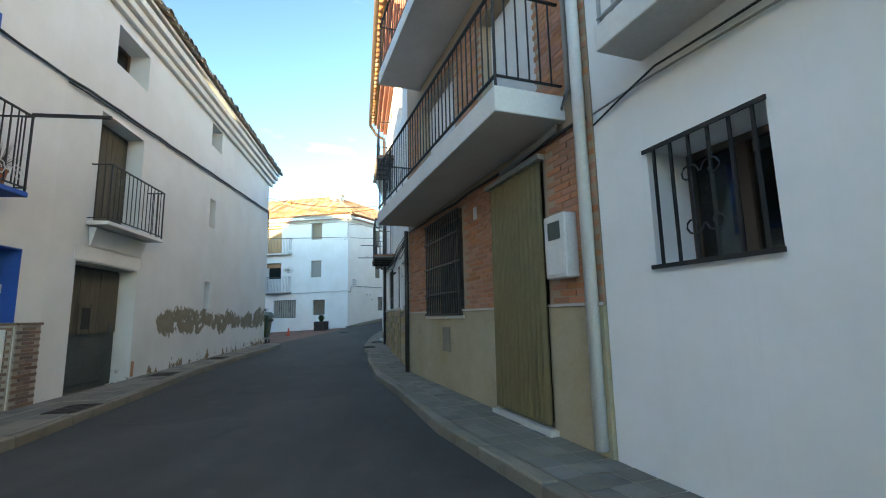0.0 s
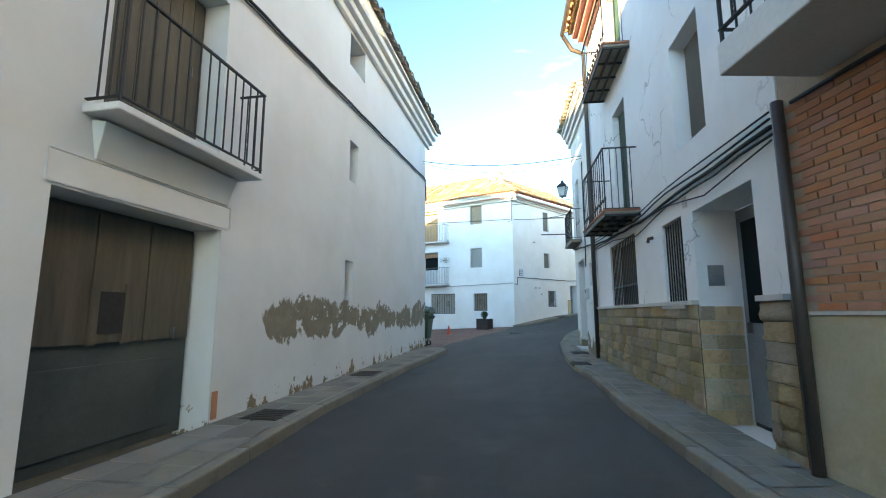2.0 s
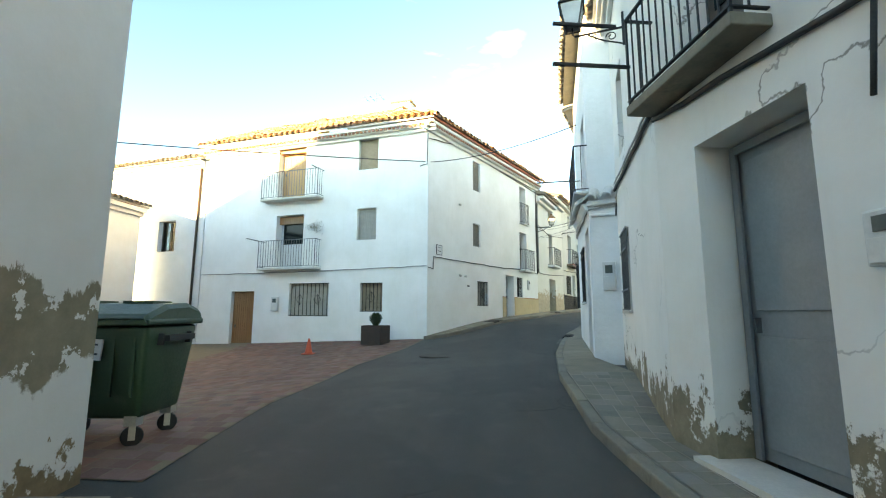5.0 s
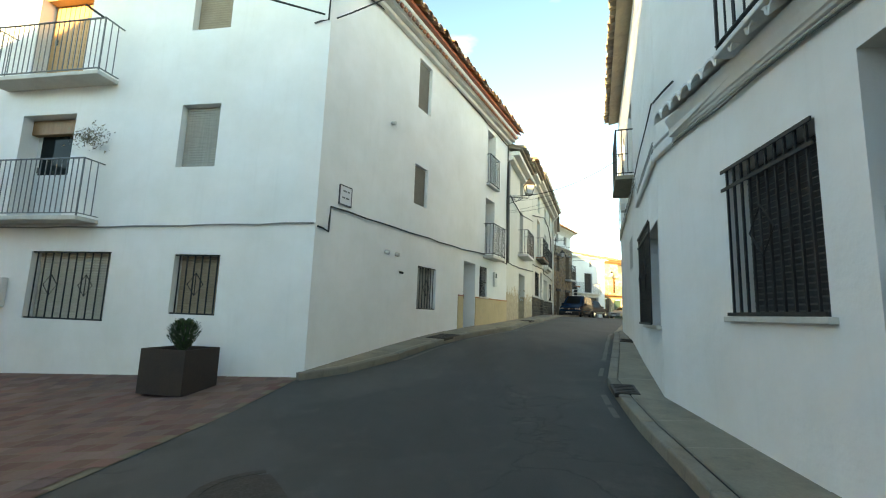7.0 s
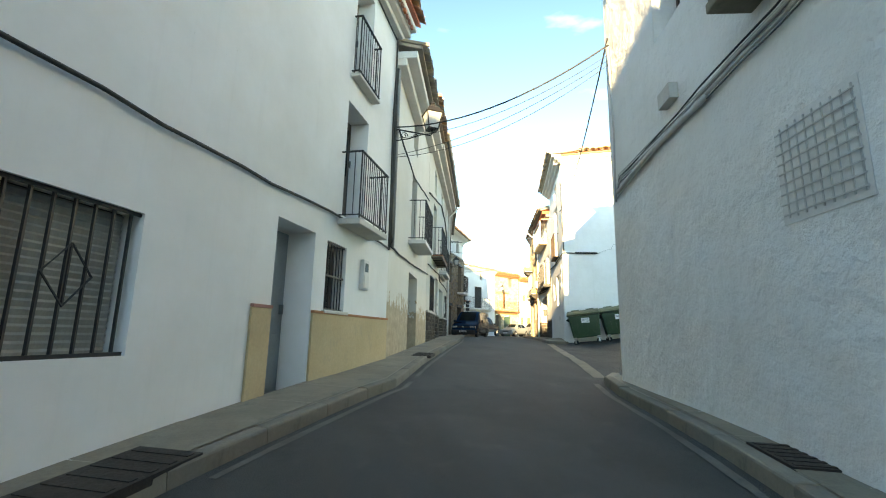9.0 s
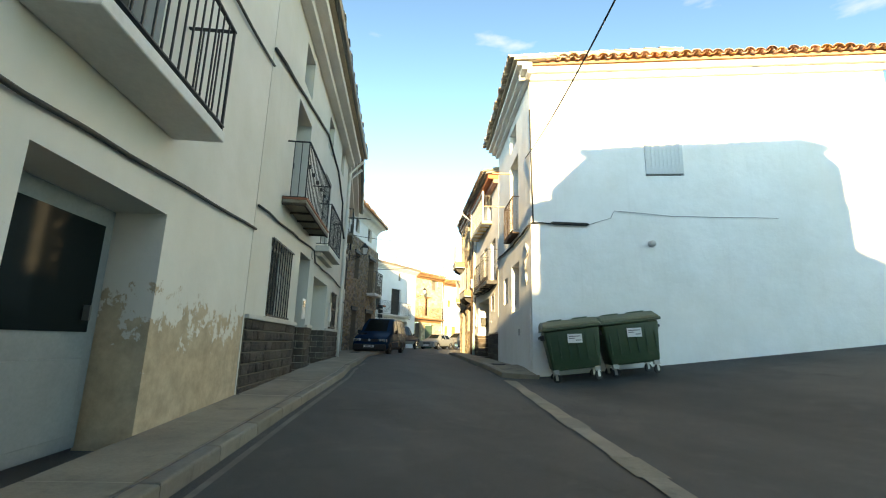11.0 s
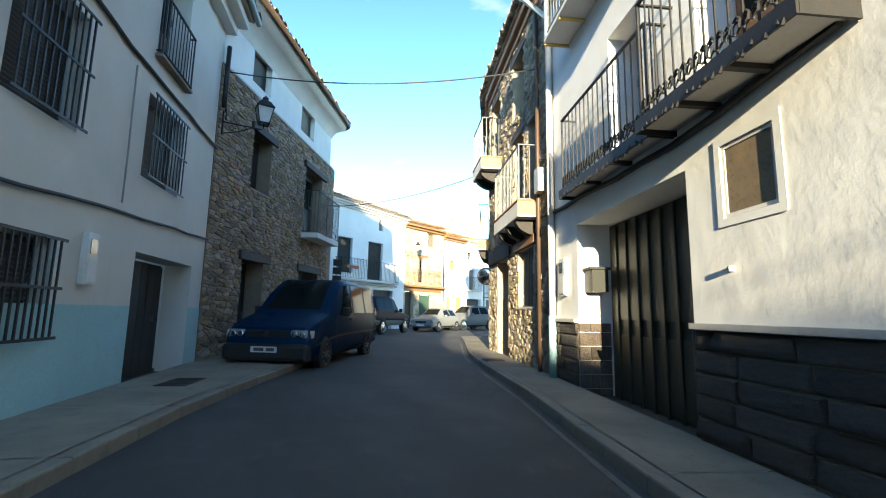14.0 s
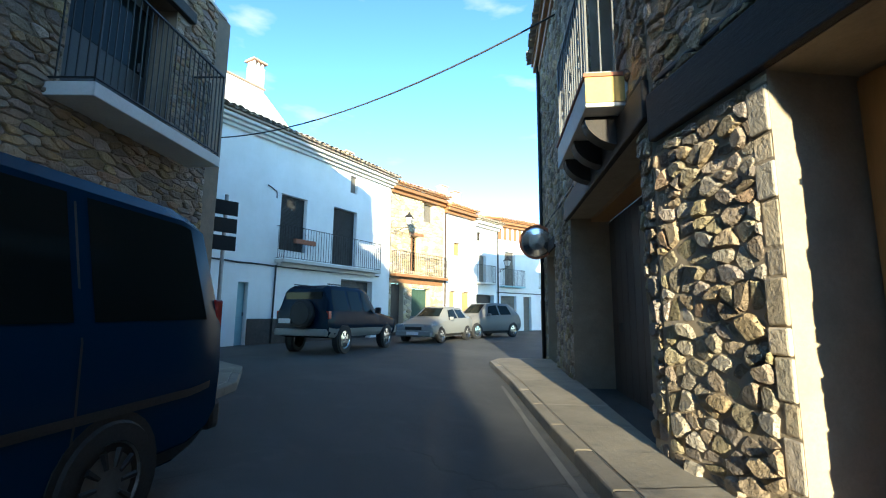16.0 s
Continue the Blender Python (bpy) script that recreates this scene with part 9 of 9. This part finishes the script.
suv.block("rear_window", CAR_GLASS, (4.22, 4.31, -0.6, 0.6, 1.2, 1.62), bevel=0.01)
sp = part("spare_wheel", lathe(bmesh.new(), [(0.2, -0.1), (0.34, -0.1), (0.37, -0.06), (0.37, 0.06), (0.34, 0.1), (0.2, 0.1)], 28), RUBBER, suv.th, "spare wheel with a cover on the tailgate")
sp.matrix_basis = pose(4.5, 0.12, 1.05, 0, 90, 0)
part("cover", lathe(bmesh.new(), [(0.3, 0.1), (0.28, 0.13), (0.02, 0.135)], 24), CAR_BLACK, sp)
suv.block("rear_bumper", SILVER, (4.3, 4.46, -0.84, 0.84, 0.48, 0.66), bevel=0.03)
suv.block("bumper", SILVER, (-0.1, 0.1, -0.82, 0.82, 0.46, 0.68), bevel=0.03)
suv.block("number_plate", PLATE_WHITE, (4.462, 4.47, -0.7, -0.3, 0.8, 0.92))
suv.block("roof_rail", CAR_BLACK, (2.2, 4.0, 0.55, 0.58, 1.82, 1.85), (2.2, 4.0, -0.58, -0.55, 1.82, 1.85))


def small_car(name, m, label, paint, h, length, high):
    k = length / 4.0
    st = [(0.0, 0.3, 0.5, 0.58, 0.72, 0.6), (0.1 * k, 0.24, 0.62, 0.72, 0.80, 0.68), (0.85 * k, 0.22, 0.78 * high, 0.92 * high, 0.84, 0.70), (1.15 * k, 0.22, 0.84 * high, 0.97 * high, 0.84, 0.68), (1.75 * k, 0.22, 0.88 * high, h - 0.06, 0.84, 0.58), (2.2 * k, 0.22, 0.90 * high, h, 0.84, 0.58), (3.3 * k, 0.22, 0.93 * high, h - 0.03, 0.84, 0.56), (3.8 * k, 0.28, 0.94 * high, h - 0.28, 0.82, 0.58), (4.0 * k, 0.36, 0.8, 0.9, 0.78, 0.66)]
    c = Car(name, m, label, paint, st)
    for sd in (-1, 1):
        for x in (0.78 * k, 3.3 * k):
            c.wheel(x, sd, 0.30 * high, 0.19, 0.77, CHROME, 6)
        c.side_panel("window", CAR_GLASS, 1.45 * k, 2.3 * k, 3.08, 3.95, sd, slant0=0.3)
        c.side_panel("window", CAR_GLASS, 2.4 * k, 3.2 * k, 3.08, 3.95, sd, slant1=-0.1)
        hl = c.block("headlight", LENS, (0.02, 0.3, sd * 0.62 - 0.16, sd * 0.62 + 0.16, 0.58 * high, 0.72 * high), bevel=0.03)
        c.block("mirror", paint, (1.45 * k, 1.55 * k, sd * 0.92 - 0.08, sd * 0.92 + 0.08, 0.88 * high, 1.0 * high), bevel=0.02)
        c.side_panel("sill", CAR_BLACK, 0.3, 3.9 * k, 0.1, 0.9, sd, 0.004)
    c.top_panel("windscreen", CAR_GLASS, 1.2 * k, 1.72 * k, 0.93)
    c.block("grille", CAR_BLACK, (-0.012, 0.08, -0.36, 0.36, 0.5 * high, 0.62 * high), bevel=0.01)
    c.block("bumper", paint, (-0.06, 0.16, -0.76, 0.76, 0.26, 0.46), bevel=0.04)
    c.block("number_plate", PLATE_WHITE, (-0.072, -0.062, -0.26, 0.26, 0.32, 0.43))
    return c


small_car("hatchback", car_pose((17.71, 78.53), (19.55, 79.9), ground_z(18, 79), 0.78, 3.3), "silver hatchback parked facing down the street", SILVER, 1.42, 4.0, 1.0)
small_car("crossover_car", car_pose((20.9, 80.75), (23.3, 81.5), ground_z(22, 81), 0.85, 3.55), "taupe-grey crossover car parked behind the hatchback", TAUPE, 1.66, 4.3, 1.15)

# ---- bins, planter, cone ----
def container(m, tilt, lid_mat, label="green four-wheeled plastic waste container with a ribbed lid", group="containers by the wall"):
    th = thing("waste_container", m @ pose(0, 0, 0, 0, tilt, 0), label, "waste bin", group)
    bm = bmesh.new()
    quad_box(bm, [(-0.54, -0.36, 0.27), (0.54, -0.36, 0.27), (0.54, 0.36, 0.27), (-0.54, 0.36, 0.27), (-0.63, -0.48, 1.18), (0.63, -0.48, 1.18), (0.63, 0.48, 1.18), (-0.63, 0.48, 1.18)])
    bmesh.ops.bevel(bm, geom=bm.edges[:], offset=0.05, segments=3, affect="EDGES", profile=0.5)
    part("body", bm, BIN_GREEN, th, smooth=True).data.set_sharp_from_angle(angle=radians(30))
    bm = boxes((-0.67, 0.67, -0.55, 0.52, 1.185, 1.25))
    bmesh.ops.bevel(bm, geom=bm.edges[:], offset=0.02, segments=2, affect="EDGES", profile=0.5)
    rim = part("rim", bm, lid_mat, th)
    bm = bmesh.new()
    pr = [(-0.56, 1.255), (-0.5, 1.30), (-0.2, 1.40), (0.2, 1.42), (0.45, 1.36), (0.52, 1.255)]
    for xs in ((-0.66, -0.62), (-0.62, 0.62), (0.62, 0.66)):
        a = [bm.verts.new((xs[0], y, z - (0.05 if xs[0] < -0.65 else 0))) for y, z in pr]
        b = [bm.verts.new((xs[1], y, z - (0.05 if xs[1] > 0.65 else 0))) for y, z in pr]
        bm.faces.new(a)
        bm.faces.new(b[::-1])
        for j in range(6):
            bm.faces.new((a[j], a[(j + 1) % 6], b[(j + 1) % 6], b[j]))
    lid = part("lid", bm, lid_mat, th, "faded green hinged lid" if lid_mat is BIN_LID else "")
    for x in (-0.3, 0.3):
        part("lid_ridge", boxes((x - 0.16, x + 0.16, -0.15, 0.2, 1.405, 1.435)), lid_mat, lid)
    for i, x in enumerate((-0.5, -0.3, -0.1, 0.1, 0.3, 0.5)):
        part("rib", boxes((x - 0.012, x + 0.012, -0.485 + 0.02, -0.44, 0.5, 1.17)), BIN_GREEN, th)
    st = part("sticker", boxes((-0.18, 0.14, -0.497, -0.478, 0.86, 1.06)), PLATE_WHITE, th, "white sticker with unreadable print")
    st.matrix_basis = Matrix.Translation((0, 0.005, 0.0)) @ pose(0, 0, 0, 0, 4, 0)
    for r, (a, b) in enumerate(((-0.15, 0.1), (-0.15, -0.03), (0.0, 0.11))):
        part("print_bar", boxes((a, b, -0.4995, -0.4975, 1.0 - 0.045 * r, 1.018 - 0.045 * r)), BAR_INK, st)
    for sx in (-1, 1):
        part("handle", boxes((sx * 0.67 - 0.05, sx * 0.67 + 0.05, -0.25, 0.25, 1.02, 1.08), (sx * 0.64 - 0.03, sx * 0.64 + 0.03, -0.28, -0.25, 0.98, 1.1), (sx * 0.64 - 0.03, sx * 0.64 + 0.03, 0.25, 0.28, 0.98, 1.1)), CAR_BLACK, th)
        for sy in (-1, 1):
            w = part("caster", lathe(bmesh.new(), [(0.05, -0.025), (0.095, -0.022), (0.1, 0.0), (0.095, 0.022), (0.05, 0.025)], 18), RUBBER, th)
            w.matrix_basis = pose(sx * 0.46, sy * 0.3, 0.1, 90, 0, 25 * sx)
            part("fork", boxes((-0.03, 0.03, -0.035, 0.22, -0.032, -0.026), (-0.03, 0.03, -0.035, 0.22, 0.026, 0.032)), GALV, w)
            part("mount", boxes((sx * 0.46 - 0.06, sx * 0.46 + 0.06, sy * 0.3 - 0.06, sy * 0.3 + 0.06, 0.205, 0.30)), GALV, th)
    return th


for s, o, tilt, turn in ((0.90, 0.72, 8.0, -2), (2.15, 0.68, 8.0, 1)):
    w0 = DS.world(s, -o, 1.0)
    rot = DS.m.to_3x3().to_4x4()
    container(Matrix.Translation((w0.x, w0.y, ground_z(w0.x, w0.y))) @ rot @ pose(0, 0, 0, 0, 0, turn) @ Matrix.Scale(0.96, 4), -tilt, BIN_LID)
container(pose(-8.6, 20.65, ground_z(-8.6, 20.65), 0, 0, 8), 0.0, BIN_GREEN, "dark green four-wheeled waste container beside the house corner", "")

zp = ground_z(-8.55, 31.4) + 0.014
pb = thing("planter", pose(-8.55, 31.42, zp, 0, 0, -12) @ Matrix.Scale(1.02, 4), "dark rusted steel cube planter with a small conifer shrub", "planter")
for row in ((-0.36, 0.36, -0.36, -0.34, 0.0, 0.62), (-0.36, 0.36, 0.34, 0.36, 0.0, 0.62), (-0.36, -0.34, -0.339, 0.339, 0.0, 0.62), (0.34, 0.36, -0.339, 0.339, 0.0, 0.62)):
    part("side_panel", boxes(row), PLANTER, pb)
part("soil", boxes((-0.338, 0.338, -0.338, 0.338, 0.02, 0.54)), ROCK, pb)
bm = bmesh.new()
rp = random.Random(12)
for i in range(1500):
    h = rp.random()
    r = 0.19 * math.sin(math.pi * (0.12 + 0.85 * (1 - h) ** 0.8)) * rp.uniform(0.5, 1.1)
    a = rp.uniform(0, 6.283)
    c = Vector((r * math.cos(a), r * math.sin(a), 0.56 + 0.44 * h))
    d = Vector((math.cos(a) * rp.uniform(0.2, 1), math.sin(a) * rp.uniform(0.2, 1), rp.uniform(0.3, 1.1))).normalized() * rp.uniform(0.04, 0.08)
    q = Vector((-d.y, d.x, rp.uniform(-0.02, 0.02))).normalized() * 0.012
    bm.faces.new([bm.verts.new(p) for p in (c - q, c + q, c + d + q * 0.3, c + d - q * 0.3)])
part("foliage", bm, LEAF, pb, "dense green conifer foliage")["kind"] = "stuff"
part("trunk", tube(bmesh.new(), [(0, 0, 0.54), (0.01, 0, 0.75), (0, 0.01, 0.95)], [0.02, 0.015, 0.006], 6), WOOD_DARK, pb)

cn = thing("traffic_cone", pose(-10.3, 29.95, ground_z(-10.3, 29.95) + 0.016, 0, 0, 10) @ Matrix.Scale(0.95, 4), "orange plastic traffic cone on the brick paving", "traffic cone")
part("base", boxes((-0.19, 0.19, -0.19, 0.19, 0.0, 0.03)), CONE_ORANGE, cn)
part("cone", lathe(bmesh.new(), [(0.14, 0.031), (0.12, 0.06), (0.03, 0.5), (0.022, 0.505)], 20), CONE_ORANGE, cn, smooth=True)

# dry climbing plant by the middle balcony of the corner house
bm = bmesh.new()
rp = random.Random(9)
for i in range(420):
    c = Vector((rp.gauss(0, 0.15), rp.gauss(0, 0.06), rp.gauss(0, 0.10)))
    d = Vector((rp.uniform(-1, 1), rp.uniform(-1, 1), rp.uniform(-0.6, 1))).normalized() * rp.uniform(0.03, 0.09)
    q = d.cross(Vector((0.3, 0.2, 0.9))).normalized() * 0.014
    bm.faces.new([bm.verts.new(p) for p in (c - q, c + q, c + d)])
solid("dry_plant", bm, DRY_LEAF, "withered plant hanging beside the balcony", "plant", m=Matrix.Translation(BF.world(4.6, -0.25, 4.82)))

# ---- street lamps on brackets ----
LANTERN_GLASS = surface("clouded_lantern_glass", (0.55, 0.57, 0.56), (0.42, 0.44, 0.43), 5, 40, 0.25, bumps=0.0)


def wall_lamp(p, wall, label="black wrought-iron lantern on a scrolled wall bracket"):
    """Four-sided lantern hung at p (middle of the glass), with its bracket to the point wall."""
    p, wall = Vector(p), Vector(wall)
    d = (p - wall)
    ang = math.degrees(math.atan2(d.y, d.x))
    L = math.hypot(d.x, d.y)
    th = thing("street_lamp", pose(p.x, p.y, p.z, 0, 0, ang), label, "street lamp", "wall lanterns")
    bm = bmesh.new()
    for sx in (-1, 1):
        for sy in (-1, 1):
            tube(bm, [(sx * 0.10, sy * 0.10, -0.2), (sx * 0.17, sy * 0.17, 0.16)], 0.012, 5)
    for h, w in ((-0.2, 0.11), (0.16, 0.18)):
        tube(bm, [(w, w, h), (-w, w, h), (-w, -w, h), (w, -w, h), (w, w, h)], 0.013, 5)
    part("lantern_frame", bm, IRON, th)
    bm = bmesh.new()
    for a in range(4):
        c, s_ = math.cos(a * math.pi / 2), math.sin(a * math.pi / 2)
        bm.faces.new([bm.verts.new((x * c - y * s_, x * s_ + y * c, z)) for x, y, z in ((0.1, -0.1, -0.19), (0.1, 0.1, -0.19), (0.165, 0.165, 0.15), (0.165, -0.165, 0.15))])
    part("pane", bm, LANTERN_GLASS, th)
    bm = bmesh.new()
    lathe(bm, [(0.27, 0.165), (0.25, 0.19), (0.15, 0.30), (0.08, 0.34), (0.07, 0.38), (0.09, 0.39), (0.03, 0.44), (0.01, 0.47)], 4)
    r = part("lantern_roof", bm, IRON, th)
    r.matrix_basis = pose(0, 0, 0, 0, 0, 45)
    part("bulb", lathe(bmesh.new(), [(0.02, -0.05), (0.05, 0.0), (0.045, 0.06), (0.02, 0.1)], 12), PLATE_WHITE, th)
    bm = bmesh.new()
    tube(bm, [(0, 0, -0.2), (0, 0, -0.3), (-0.03, 0, -0.34), (-L, 0, -0.34)], 0.016, 6)
    tube(bm, [(-L + 0.02, 0, -0.62), (-L + 0.02, 0, -0.1)], 0.02, 6)
    tube(bm, [(-L + 0.02, 0, -0.6), (-L * 0.62, 0, -0.5), (-L * 0.3, 0, -0.36)], 0.012, 6)
    for cx, cz, rr in ((-L * 0.75, -0.45, 0.08), (-L * 0.45, -0.42, 0.06)):
        tube(bm, [(cx + (rr - 0.005 * q) * math.cos(q * 0.7), 0, cz + (rr - 0.005 * q) * math.sin(q * 0.7)) for q in range(12)], 0.009, 5)
    part("bracket", bm, IRON, th)
    return th


wall_lamp((-3.27, 22.64, 6.05), R1C.world(1.7, -0.02, 5.7))
wall_lamp((-1.25, 41.0, 6.55), C1.world(0.15, -0.02, 6.2))
wall_lamp((6.58, 63.55, 7.25), ST.world(0.12, -0.05, 6.9))
wall_lamp(FB.world(0.6, -0.85, 7.6), FB.world(0.1, -0.03, 7.2))
wall_lamp(FE.world(0.2, -0.85, 6.3), FE.world(0.1, -0.03, 5.9))

# ---- signs and mirror at the far end ----
mp = Vector((16.6, 70.15, 4.62))
mi = thing("traffic_mirror", look(mp, mp + Vector((-4.35, -5.3, -0.75))), "round convex traffic mirror with an orange-brown rim", "traffic mirror")
part("mirror", lathe(bmesh.new(), [(0.36, 0.0), (0.31, -0.03), (0.18, -0.055), (0.02, -0.065)], 28), CHROME, mi)
part("rim", lathe(bmesh.new(), [(0.363, -0.012), (0.395, -0.012), (0.395, 0.04), (0.3, 0.09), (0.02, 0.1)], 28), TERRACOTTA, mi)
ma = look(mp, mp + Vector((-4.35, -5.3, -0.75))).inverted()
part("arm", tube(bmesh.new(), [(0, 0, 0.09), (0.02, 0, 0.16), ma @ EX.world(7.7, -0.02, 4.6)], 0.022, 6), GALV, mi)
ps = thing("sign_post", pose(10.2, 71.25, ground_z(10.2, 71.25), 0, 0, 20), "grey post carrying three dark direction boards", "sign")
part("post", tube(bmesh.new(), [(0, 0, 0), (0, 0, 3.3)], 0.035, 10), GALV, ps)
for i in range(3):
    part("board", boxes((-0.2, 0.2, -0.06, -0.036, 2.25 + i * 0.33, 2.52 + i * 0.33)), CAR_BLACK, ps)

# ---- overhead cables ----
hang(A.world(11.8, -0.05, 6.57), R1B.world(9.16, -0.03, 5.97), 0.22)
hang(A.world(11.8, -0.05, 6.5), R1B.world(9.16, -0.03, 5.9), 0.38, 0.008)
hang(BF.world(0.1, -0.05, 7.1), (-19.9, 24.7, 6.1), 0.12, 0.018)
hang(BS.world(0.1, -0.05, 7.1), R2A.world(3.0, -0.05, 6.5), 0.2)
hang(C1.world(0.15, -0.05, 6.25), R2B.world(8.35, -0.02, 6.75), 0.35)
hang(C1.world(0.3, -0.05, 5.7), R2B.world(8.4, -0.02, 6.5), 0.25, 0.005)
hang(C1.world(0.3, -0.05, 5.65), R2B.world(8.4, -0.02, 6.42), 0.35, 0.005)
hang(C1.world(0.35, -0.05, 6.1), R2B.world(8.4, -0.02, 6.6), 0.3, 0.005)
hang(R2B.world(8.4, -0.02, 6.9), DM.world(0.5, -0.02, 7.6), 0.5)
hang(ST.world(0.15, -0.05, 8.05), E1.world(6.3, -0.02, 7.9), 0.3)
hang(FA.world(-1.5, -0.05, 8.7), EX.world(4.7, -0.05, 8.85), 0.55, 0.02)
